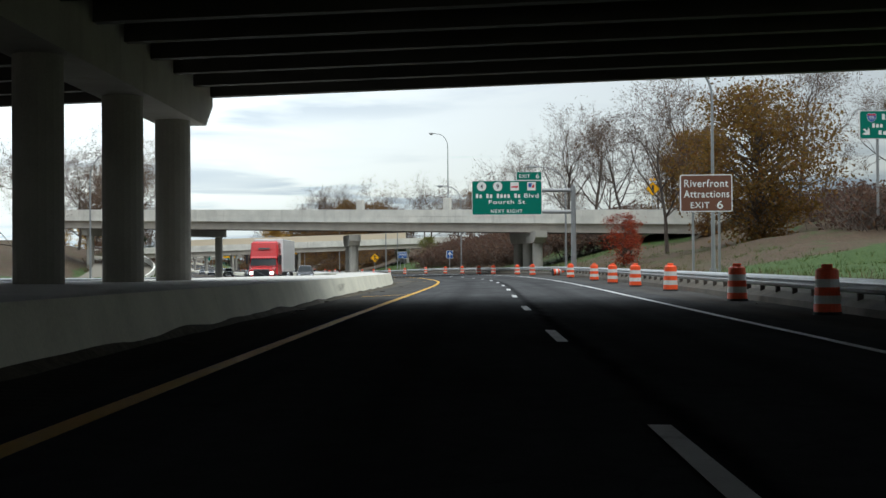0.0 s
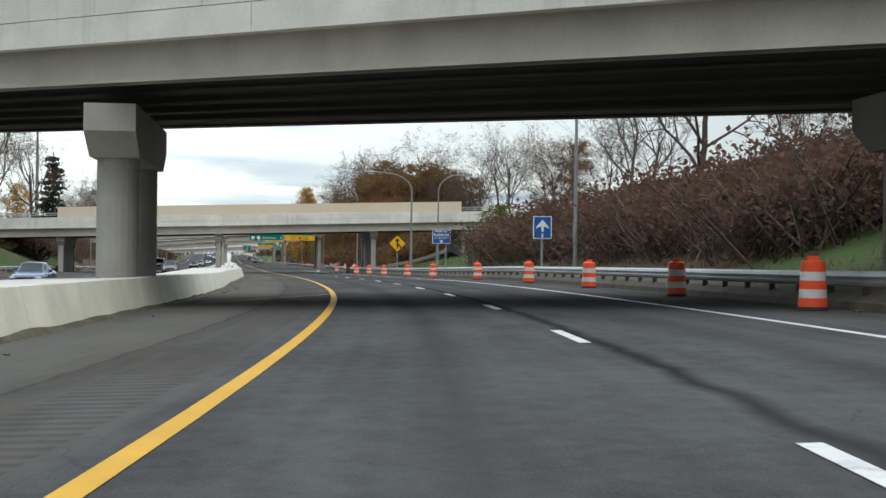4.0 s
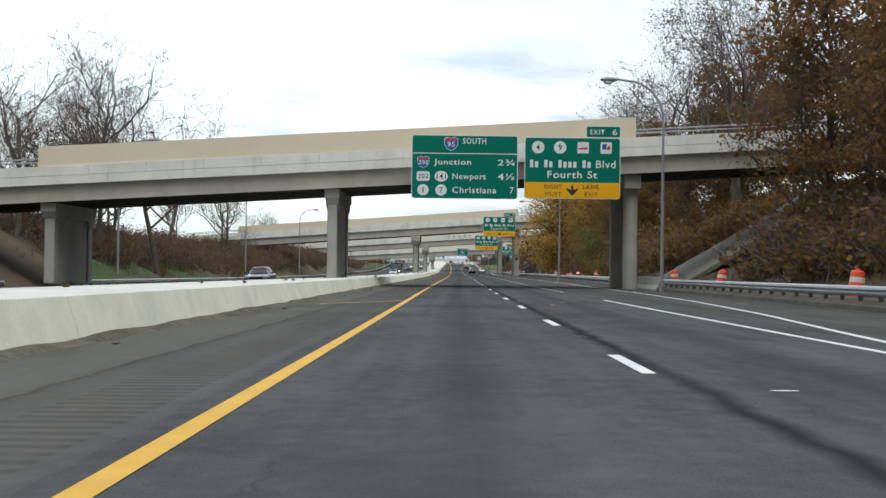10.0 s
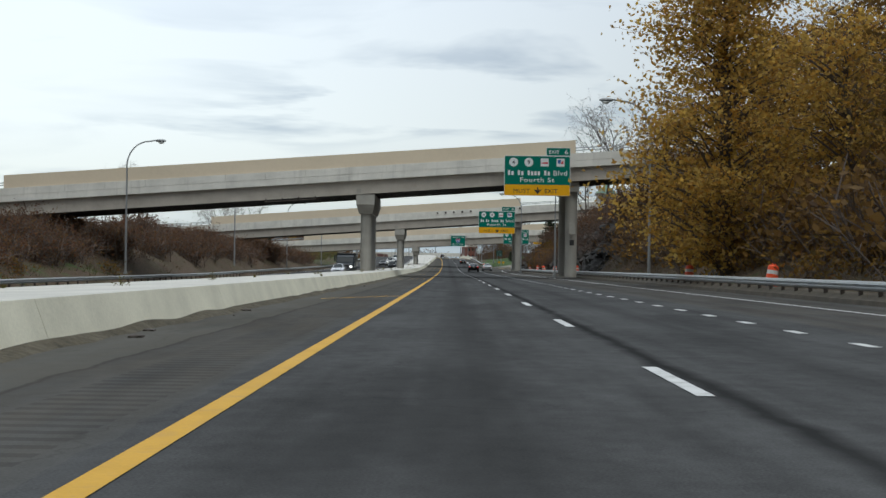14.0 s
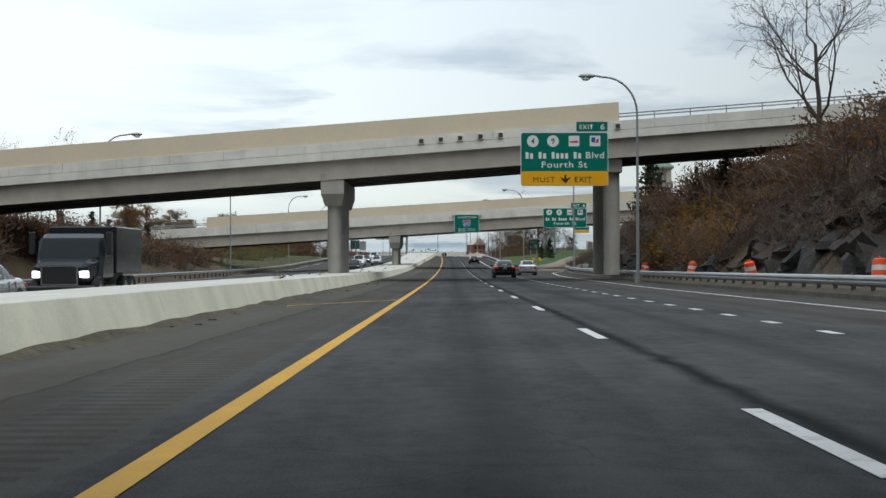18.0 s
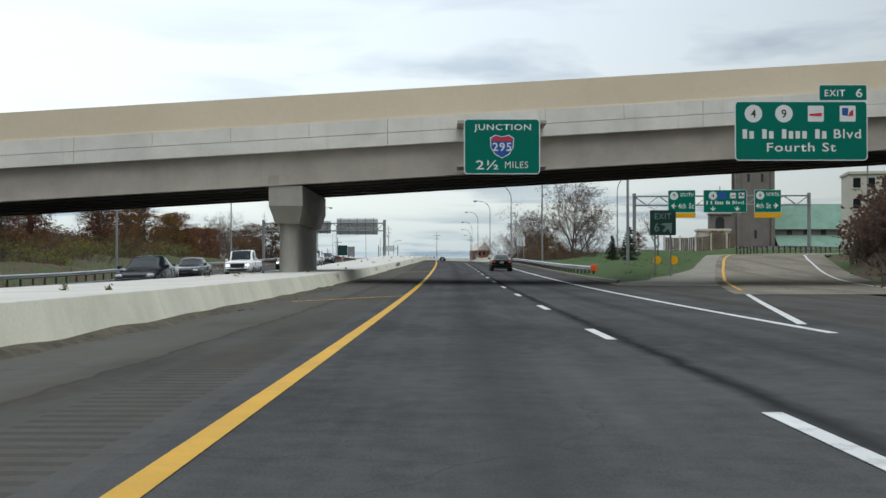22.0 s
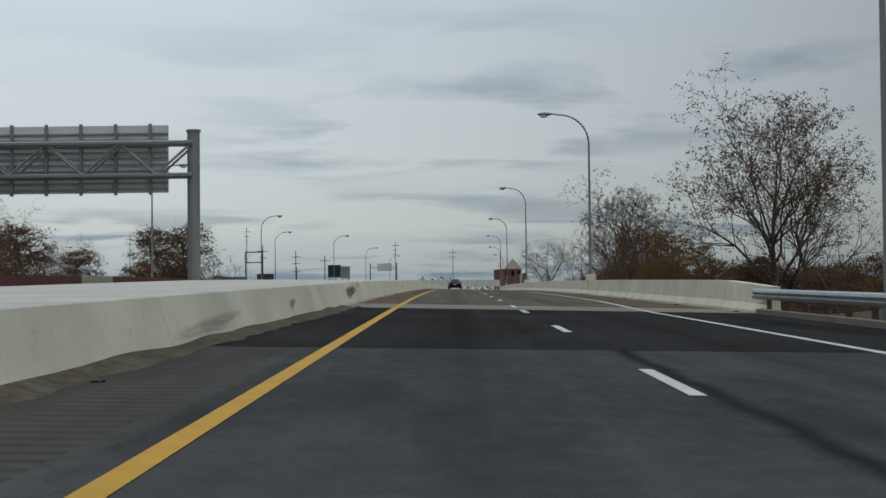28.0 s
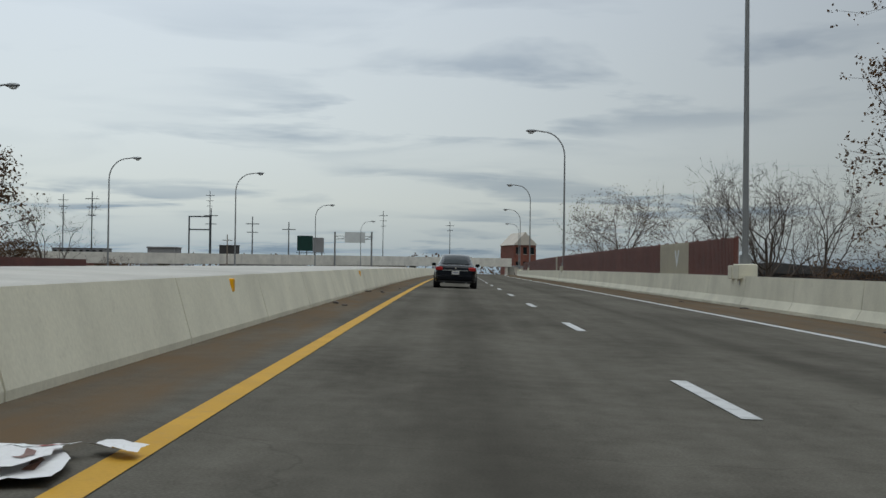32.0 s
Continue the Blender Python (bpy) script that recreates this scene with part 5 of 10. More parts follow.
tb.arrow(0.5, 0.42, 0.3, M["signwhite"], 180)
tb.text("i", 0.44, 0.56, 0.76, 0.94)
sp = ground_sign("white speed limit sign on a post", 882.0, 8.75, 2.5, 1.25, 1.55, M["signwhite"], posts=(0.15, 0.85), deep=4.5, edge_mat=M["signblack"], r=0.06)
sp.text("SPEED", 0.18, 0.82, 0.08, 0.24, M["signblack"])
sp.text("LIMIT", 0.22, 0.78, 0.30, 0.46, M["signblack"])
sp.text("55", 0.2, 0.8, 0.54, 0.92, M["signblack"])
# colours of the aged gore sign, darkened further to stand in for backlight
M["dimgreen"] = simple("dim_sign_green", (0.006, 0.045, 0.034), 0.5, vary=0.15, scale=2)
M["dimwhite"] = simple("dim_sign_letters", (0.16, 0.24, 0.22), 0.5, vary=0.25, scale=5)
ex = ground_sign("dark green gore sign with a slanted white arrow", 768.0, 10.5, 2.66, 1.56, 1.5, M["dimgreen"], posts=(0.2, 0.8), deep=3.6, r=0.08, edge_mat=M["dimgreen"])
ex.text("EXIT", 0.18, 0.82, 0.12, 0.36, M["dimwhite"])
ex.text("6", 0.16, 0.36, 0.5, 0.86, M["dimwhite"])
ex.arrow(0.68, 0.68, 0.38, M["dimwhite"], 135)
for lat in (10.6, 11.65):
    d = thing("marker_disc", "round amber marker on a thin post in the gore", "road sign", spot(771.0, lat, -0.3), "gore markers")
    part("post", rod(bmesh.new(), (0, 0.03, -0.4), (0, 0.03, 1.3), 0.03, n=6), M["pole"], d)
    plate(d, "disc", disc(0, 1.45, 0.27), M["signyellow"], 0.0, 0.03)
dm = thing("warning_sign", "yellow diamond merge sign with a black arrow on a post", "road sign", spot(268.3, 8.3, 2.35), "warning signs")
plate(dm, "border", [(0, 0), (0.92, 0.92), (0, 1.84), (-0.92, 0.92)], M["signblack"], 0.0, 0.03)
plate(dm, "panel", [(0, 0.06), (0.86, 0.92), (0, 1.78), (-0.86, 0.92)], M["signyellow"], -0.005)
plate(dm, "symbol", [(-0.08, 0.4), (0.08, 0.4), (0.08, 1.15), (0.28, 1.15), (0, 1.5), (-0.28, 1.15), (-0.08, 1.15)], M["signblack"], -0.01)
plate(dm, "symbol", [(0.05, 0.95), (0.16, 0.88), (0.38, 0.62), (0.38, 0.42), (0.26, 0.42), (0.24, 0.58), (0.05, 0.78)], M["signblack"], -0.012)
part("post", boxbm(-0.05, 0.05, 0.04, 0.12, -2.6, 1.7), M["pole"], dm)
w2 = thing("warning_sign", "yellow diamond warning sign with flashing lights on a slope", "road sign", pose(16.7, 143.0, 8.3, 0, 0, -8), "warning signs")
plate(w2, "border", [(0, 2.0), (0.8, 2.8), (0, 3.6), (-0.8, 2.8)], M["signblack"], 0.0, 0.03)
plate(w2, "panel", [(0, 2.06), (0.74, 2.8), (0, 3.54), (-0.74, 2.8)], M["signyellow"], -0.005)
plate(w2, "symbol", [(-0.12, 2.4), (0.12, 2.4), (0.12, 3.2), (-0.12, 3.2)], M["signblack"], -0.01)
part("post", boxbm(-0.05, 0.05, 0.04, 0.12, -1.0, 3.4), M["pole"], w2)
for x in (-0.2, 0.2):
    part("beacon", rod(bmesh.new(), (x, -0.02, 3.8), (x, 0.14, 3.8), 0.13, n=12), M["signyellow"], w2)
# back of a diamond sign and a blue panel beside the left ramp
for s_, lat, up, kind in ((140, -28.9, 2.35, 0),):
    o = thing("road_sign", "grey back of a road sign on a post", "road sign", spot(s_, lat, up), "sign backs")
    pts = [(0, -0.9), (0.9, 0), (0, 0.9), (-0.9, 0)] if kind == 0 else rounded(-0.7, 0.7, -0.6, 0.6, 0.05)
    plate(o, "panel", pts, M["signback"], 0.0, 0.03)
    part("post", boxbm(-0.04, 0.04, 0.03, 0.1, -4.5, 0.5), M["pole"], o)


# ---- sign gantries ----
def truss(parent, x0, x1, z, mat, h=0.75, d=0.6, r=0.07):
    for zz in (z, z - h):
        for y in (0, d):
            part("chord", rod(bmesh.new(), (x0, y, zz), (x1, y, zz), r, n=6), mat, parent)
    n = max(2, int((x1 - x0) / 1.5))
    for i in range(n):
        a, b = x0 + (x1 - x0) * i / n, x0 + (x1 - x0) * (i + 1) / n
        for y in (0, d):
            part("brace", rod(bmesh.new(), (a, y, z - h if i % 2 else z), (b, y, z if i % 2 else z - h), r * 0.55, n=5), mat, parent)


ga = thing("sign_gantry", "grey steel gantry over the oncoming lanes, signs seen from behind", "gantry", spot(921.0, 0, 0), "gantries")
for lat in (-12.7, -34.0):
    part("post", rod(bmesh.new(), (lat, 0.3, -1.5), (lat, 0.3, 7.15), 0.26, n=14), M["pole"], ga)
    part("post_cap", rod(bmesh.new(), (lat, 0.3, 7.15), (lat, 0.3, 7.25), 0.3, n=14), M["pole"], ga)
truss(ga, -34, -12.7, 6.7, M["pole"], 1.35, 0.7, 0.10)
for x0, x1, z0, z1 in ((-21.2, -13.9, 4.7, 7.55), (-28.4, -22.2, 4.9, 7.1), (-28.4, -25.6, 7.1, 8.0)):
    b = new("sign_panel")
    b.parent = ga
    part("sheet", boxbm(x0, x1, 1.0, 1.06, z0, z1), M["signback"], b)
    n = int((z1 - z0) / 0.26)
    for i in range(n):
        z = z0 + 0.12 + i * 0.26
        part("stiffener", boxbm(x0, x1, 0.93, 1.0, z, z + 0.07), M["galv"], b)
    for i in range(5):
        x = x0 + (x1 - x0) * (i + 0.5) / 5
        part("upright", boxbm(x - 0.06, x + 0.06, 0.8, 0.93, z0 - 0.1, z1 + 0.05), M["pole"], b)
gb = thing("sign_gantry", "grey steel gantry over the exit ramp with green signs", "gantry", pose(19.0, 850.0, 0, 0, 0, -4), "gantries")
for x in (0, 21.0):
    part("post", rod(bmesh.new(), (x, 0.3, -1.0), (x, 0.3, 10.3), 0.22, n=12), M["pole"], gb)
truss(gb, 0, 21.0, 9.95, M["pole"], 1.1, 0.6, 0.08)
for x, w, rows, ar in ((5.7, 3.3, ("9", "SOUTH", "4th St"), -90), (10.9, 5.2, ("4", "", ""), 0), (16.0, 3.2, ("9", "NORTH", "4th St"), 90)):
    g = Sign("overhead_sign", "green ramp sign on a gantry, white letters", pose(19.0, 850.0, 0, 0, 0, -4) @ pose(x, -0.25, 7.9), w, 2.75, M["green"], group="ramp signs", r=0.1)
    g.circle(rows[0], 0.22, 0.25, 0.5)
    if rows[1]:
        g.text(rows[1], 0.45, 0.92, 0.12, 0.28)
        g.text(rows[2], 0.36 if ar < 0 else 0.06, 0.94 if ar < 0 else 0.62, 0.58, 0.82)
        g.arrow(0.2 if ar < 0 else 0.8, 0.7, 0.32, M["signwhite"], ar)
        plate(g.o, "exit_panel", rounded(-w / 2, w / 2, -0.62, -0.02, 0.06), M["signyellow"], 0.0, 0.04)
    else:
        plate(g.o, "logo_plate", rounded(g.x(0.34), g.x(0.54), g.z(0.4), g.z(0.1), 0.05), M["signblue"], -0.009)
        g.logos(0.68, 0.88, 0.25, 0.34)
        g.bars([1, 1, 4, 2], 0.06, 0.62, 0.48, 0.64)
        g.text("Blvd", 0.67, 0.93, 0.48, 0.64)
        for u in (0.22, 0.78):
            g.arrow(u, 0.83, 0.3, M["signwhite"])


# ---- street lamps ----
def lamp_proto(height, reach):
    o = thing("street_lamp", "grey metal street lamp with a curved arm", "street lamp", None, "street lamps")
    bm = bmesh.new()
    rod(bm, (0, 0, -1.0), (0, 0, 0.35), 0.19, 0.19, 10)
    part("base", bm, M["pole"], o)
    part("pole", rod(bmesh.new(), (0, 0, 0.35), (0, 0, height - 2.2), 0.11, 0.065, 10), M["pole"], o)
    bm = bmesh.new()
    pts = []
    for i in range(9):
        a = math.pi / 2 * i / 8
        pts.append(Vector((-2.0 * (1 - math.cos(a)), 0, height - 2.2 + 2.2 * math.sin(a))))
    pts.append(Vector((-reach, 0, height + 0.1)))
    rings = []
    for i, q in enumerate(pts):
        d = (pts[min(i + 1, len(pts) - 1)] - pts[max(i - 1, 0)]).normalized()
        e = Vector((-d.z, 0, d.x))
        rings.append([bm.verts.new(q + 0.063 * (e * math.cos(j * math.pi / 4) + Vector((0, 1, 0)) * math.sin(j * math.pi / 4))) for j in range(8)])
    for r0, r1 in zip(rings[:-1], rings[1:]):
        for j in range(8):
            bm.faces.new((r0[j], r0[(j + 1) % 8], r1[(j + 1) % 8], r1[j]))
    part("arm", bm, M["pole"], o, smooth=True)
    bm = bmesh.new()
    bmesh.ops.create_uvsphere(bm, u_segments=12, v_segments=8, radius=0.5)
    bmesh.ops.scale(bm, vec=(1.0, 0.42, 0.3), verts=bm.verts[:])
    bmesh.ops.translate(bm, vec=(-reach - 0.4, 0, height + 0.06), verts=bm.verts[:])
    head = part("lamp_head", bm, M["pole"], o, smooth=True)
    bm = bmesh.new()
    bmesh.ops.create_uvsphere(bm, u_segments=10, v_segments=6, radius=0.28)
    bmesh.ops.scale(bm, vec=(1.0, 0.6, 0.5), verts=bm.verts[:])
    bmesh.ops.translate(bm, vec=(-reach - 0.45, 0, height - 0.08), verts=bm.verts[:])
    part("lens", bm, M["signwhite"], head, "milky lens", smooth=True)
    return o


lamp = lamp_proto(12.1, 2.6)
lamp.matrix_basis = spot(322.0, 9.4, 0.3)
for s_, lat, up, turn in ((388.0, 9.3, -0.5, 0), (456.0, 8.8, 0.2, 0), (587.0, 9.5, 0.2, 0), (645.2, 9.0, 0.2, 0), (711.0, 11.33, -0.4, 0), (775.5, 9.4, 0.0, 0), (835.2, 8.13, 0.3, 0), (898.0, 8.3, 0.2, 0),
                           (874.3, 21.85, 0.3, 180), (800.0, 33.0, 0.3, 0), (196.0, 9.0, 0.3, 0), (530.0, 11.3, 0.3, 0)):
    copy_thing(lamp, spot(s_, lat, up, turn))
for s_, lat, arm, tall, turn in ((72.0, 10.3, 1.0, 0.885, 0), (126.5, 8.7, 1.0, 0.77, 0), (251.5, 7.4, 1.25, 0.75, 0), (260.8, 11.4, 1.0, 0.8, 180)):
    copy_thing(lamp, spot(s_, lat, 0.4, turn) @ Matrix.Diagonal((arm, 1, tall, 1)))
for s_ in (956.8, 1040.0, 1115.0, 1190.0, 1266.0, 1342.0):
    copy_thing(lamp, spot(s_, edge(s_) + 0.35, 1.35) @ Matrix.Diagonal((1, 1, 0.91 if s_ < 1000 else 1.0, 1)))
    ped = thing("lamp_plinth", "concrete lamp plinth on the viaduct parapet", "plinth", spot(s_, edge(s_) + 0.35, 0.9), "plinths")
    part("block", boxbm(-0.32, 0.32, -0.4, 0.4, 0, 0.5, bevel=0.03), M["barrier"], ped)
for s_, lat in ((62, -34), (126, -34), (196, -33), (262, -32), (350, -31), (428, -31), (495, -31), (558.6, -31.3), (617, -31), (675, -31), (739, -31), (803, -31.2), (866.7, -31.4), (930.5, -31.0), (993, -31.0), (1081, -33.6), (1137, -39.6), (1158, -29.8), (1235, -30), (1310, -30)):
    copy_thing(lamp, spot(s_, lat, -0.2 + float(fall(s_)), 180))
copy_thing(lamp, pose(0.3, 169.0, 11.0, 0, 0, 0) @ Matrix.Scale(0.68, 4))
mast = thing("light_mast", "tall thin grey light mast above the trees", "mast", spot(399.7, -46.4, 5.0))
part("pole", rod(bmesh.new(), (0, 0, -2), (0, 0, 26.0), 0.42, 0.2, 12), M["pole"], mast)
part("lamp_ring", rod(bmesh.new(), (0, 0, 26.0), (0, 0, 26.5), 0.55, 0.55, 12), M["pole"], mast)
for s_, lat, h in ((930, -60, 17), (1010, -70, 16), (1300, -60, 16)):
    po = thing("utility_pole", "bare wooden utility pole with a crossarm", "pole", pose(*ground_at(s_, lat)), "utility poles")
    part("pole", rod(bmesh.new(), (0, 0, -1), (0, 0, h), 0.16, 0.12, 8), M["wood"], po)
    part("crossarm", boxbm(-1.2, 1.2, -0.06, 0.06, h - 1.4, h - 1.25), M["wood"], po)


# ---- traffic drums ----
def drum_proto():
    o = thing("traffic_drum", "orange plastic traffic drum with white bands on a rubber ring", "traffic drum", None, "traffic drums")
    part("foot_ring", rod(bmesh.new(), (0, 0, 0), (0, 0, 0.06), 0.29, 0.275, 20), M["rubber"], o)
    z, radius, cols = 0.06, 0.27, ("orange", "reflect", "orange", "reflect", "orange")
    for i, c in enumerate(cols):
        h = 0.165 if i < 4 else 0.18
        part("band", rod(bmesh.new(), (0, 0, z), (0, 0, z + h), radius, radius - 0.007, 20), M[c], o, "white reflective band" if c == "reflect" else "")
        z, radius = z + h, radius - 0.009
    bm = rod(bmesh.new(), (0, 0, z), (0, 0, z + 0.04), 0.215, 0.17, 16)
    box(bm, -0.11, 0.11, -0.018, 0.018, z + 0.02, z + 0.12, bevel=0.012)
    part("handle", bm, M["orange"], o)
    return o


drum = drum_proto()
drum.matrix_basis = spot(33.5, 5.9, 0.01)
for s_, lat in ((42.9, 5.9), (55.9, 5.9), (65.3, 5.67), (74.7, 5.62), (85.8, 5.75), (99.8, 5.65), (124.2, 5.33), (137.3, 5.6), (154.7, 5.6), (165.4, 5.6), (177.3, 5.55), (189.9, 5.5), (205.0, 5.4), (219.0, 4.66), (233.5, 4.7), (249.6, 4.68), (260.7, 4.52), (272.9, 4.44), (282.7, 5.5), (299.0, 5.95), (313.9, 5.78)):
    copy_thing(drum, spot(s_, lat, 0.01))
for s_, lat, up, tilt, turn in ((358.3, 10.9, 0.25, 8, 30), (334.4, 10.1, 0.25, 24, 70), (381.5, 11.2, 0.3, 10, 10), (397.8, 11.6, 0.3, 6, 90), (428.6, 11.5, 0.3, 8, 20), (444.8, 11.6, 0.3, 4, 40), (462.0, 11.3, 0.6, 70, 80), (478.5, 11.3, 0.6, 80, 20), (496.0, 11.3, 0.3, 10, 20), (515.0, 11.3, 0.3, 8, 60), (547.0, 11.3, 0.35, 85, 60), (579.4, 11.2, 0.3, 12, 90), (595.9, 11.2, 0.3, 6, 10), (607.8, 11.2, 0.3, 10, 70), (624.9, 11.2, 0.3, 14, 200), (640.0, 11.2, 0.3, 8, 10), (657.4, 11.2, 0.3, 6, 50), (458.5, 11.3, 0.6, 86, 75), (113.7, 5.8, 0.3, 88, 12)):
    copy_thing(drum, spot(s_, lat, up, turn) @ pose(0, 0, 0, 0, tilt, 0))


# ---- trees ----
def tubes(segs, sides):
    """Verts and faces of open tapered tubes from rows of (p0, p1, r0, r1)."""
    a = np.array([s_[0] for s_ in segs], float)
    b = np.array([s_[1] for s_ in segs], float)
    r0, r1 = np.array([s_[2] for s_ in segs]), np.array([s_[3] for s_ in segs])
    d = b - a
    d /= np.linalg.norm(d, axis=1, keepdims=True) + 1e-9
    ref = np.where(np.abs(d[:, 2:3]) > 0.9, [[1.0, 0, 0]], [[0, 0, 1.0]])
    e1 = np.cross(d, ref)
    e1 /= np.linalg.norm(e1, axis=1, keepdims=True)
    e2 = np.cross(d, e1)
    ang = 2 * np.pi * np.arange(sides) / sides
    ring = e1[:, None] * np.cos(ang)[None, :, None] + e2[:, None] * np.sin(ang)[None, :, None]
    low, top = a[:, None] + ring * r0[:, None, None], b[:, None] + ring * r1[:, None, None]
    verts = np.concatenate([low, top], 1).reshape(-1, 3)
    base = np.arange(len(segs))[:, None] * 2 * sides
    j = np.arange(sides)
    k = (j + 1) % sides
    faces = np.stack([base + j, base + k, base + k + sides, base + j + sides], -1).reshape(-1, 4)
    return verts, faces


def blades(rng, segs):
    """Hair-thin twigs, each a tapered blade."""
    a, b = np.array([q[0] for q in segs], float), np.array([q[1] for q in segs], float)
    w = np.cross(b - a, rng.normal(size=a.shape))
    w /= np.linalg.norm(w, axis=1, keepdims=True) + 1e-9
    r0, r1 = np.array([[q[2]] for q in segs]), np.array([[q[3]] for q in segs])
    verts = np.stack([a - w * r0, a + w * r0, b + w * r1, b - w * r1], 1).reshape(-1, 3)
    return verts, np.arange(len(verts)).reshape(-1, 4)


def quads(rng, points, size, flat=0.0):
    """Small bent leaves round points."""
    n = len(points)
    c = np.asarray(points)
    u = rng.normal(size=(n, 3))
    u /= np.linalg.norm(u, axis=1, keepdims=True)
    v = np.cross(u, rng.normal(size=(n, 3)))
    v /= np.linalg.norm(v, axis=1, keepdims=True)
    w = (size * (0.6 + 0.8 * rng.random(n)))[:, None]
    verts = np.stack([c - u * w * 0.5, c + v * w * 0.32, c + u * w * 0.5, c - v * w * 0.32], 1).reshape(-1, 3)
    i = np.arange(n)[:, None] * 4
    return verts, (i + np.arange(4)[None]).reshape(-1, 4)


def raw_mesh(name, pieces, mat, parent=None, label=""):
    """One mesh from several (verts, faces) arrays of quads."""
    off, vs, fs = 0, [], []
    for v, f in pieces:
        vs.append(v)
        fs.append(np.asarray(f) + off)
        off += len(v)
    V, Fq = np.concatenate(vs), np.concatenate(fs)
    me = bpy.data.meshes.new(name)
    me.vertices.add(len(V))
    me.vertices.foreach_set("co", V.ravel().astype(np.float32))
    me.loops.add(Fq.size)
    me.loops.foreach_set("vertex_index", Fq.ravel().astype(np.int32))
    me.polygons.add(len(Fq))
    me.polygons.foreach_set("loop_start", np.arange(0, Fq.size, 4, dtype=np.int32))
    me.update(calc_edges=True)
    me.validate()
    me.materials.append(mat)
    ob = new(name, me)
    ob.parent = parent
    if label:
        ob["label"] = label
    return ob


def unit(v):
    return v / (np.linalg.norm(v) + 1e-9)


def skeleton_of(rng, height, fork=0.3, spread=0.8, limbs=9, subs=6, twigs=5, fine=4, droop=0.0):
    """Branches of a broad-leaved tree, level by level, and the ends of its twigs."""
    levels, tips = [[], [], [], [], []], []

    def branch(p, d, length, r, level):
        n = (7, 5, 4, 2)[level]
        kids = (limbs, subs, twigs, fine)[level]
        starts = []
        for i in range(n):
            d = unit(d + rng.normal(size=3) * (0.07, 0.17, 0.22, 0.25)[level] + np.array([0, 0, (0.04, 0.10, 0.07, -droop)[level]]))
            q = p + d * length / n
            r1 = max(0.012, r * (1 - 0.72 / n))
            levels[level].append((p, q, r, r1))
            p, r = q, r1
            starts.append((p.copy(), d.copy(), r, (i + 1) / n))
        if level == 3:
            tips.append(p)
            for _ in range(fine):
                e = unit(d + rng.normal(size=3) * 0.7)
                q = p + e * length * (0.35 + 0.4 * rng.random())
                k = starts[rng.integers(len(starts))][0]
                levels[4].append((k, k + e * length * (0.3 + 0.4 * rng.random()), 0.012, 0.008))
                tips.append(q)
            return
        if level:
            tips.append(p)
        for c in range(kids):
            t = (fork + (1 - fork) * (c + rng.random()) / kids) if level == 0 else 0.25 + 0.75 * (c + rng.random()) / kids
            q, dd, rr, _ = starts[min(n - 1, int(t * n))]
            side = unit(np.cross(dd, rng.normal(size=3)))
            lean = (0.55 + 0.75 * spread * (1.15 - t)) if level == 0 else 0.75
            nd = unit(dd * (1.0 if level else 0.8) + side * lean)
            size = (0.46 + 0.25 * (1 - t)) if level == 0 else 0.5
            branch(q, nd, length * size * (0.8 + 0.4 * rng.random()), rr * 0.62, level + 1)

    branch(np.zeros(3) - [0, 0, 0.3], np.array([0, 0, 1.0]), height * 0.82, height * 0.017 + 0.05, 0)
    return levels, np.array(tips)


def tree_proto(kind, label, seed, height, leaf=None, leaf_n=0, leaf_size=0.2, spread_leaf=0.5, **k):
    rng = np.random.default_rng(seed)
    levels, tips = skeleton_of(rng, height, **k)
    o = thing("tree", label, "tree", None, kind)
    raw_mesh("trunk", [tubes(levels[0], 8), tubes(levels[1], 5)], M["bark"], o)
    raw_mesh("crown", [tubes(levels[2], 4), tubes(levels[3], 3), blades(rng, levels[4])], M["twig"], o)
    if leaf_n:
        pts = tips[rng.integers(len(tips), size=leaf_n)] + rng.normal(size=(leaf_n, 3)) * spread_leaf
        raw_mesh("foliage", [quads(rng, pts, leaf_size)], leaf, o)
    return o


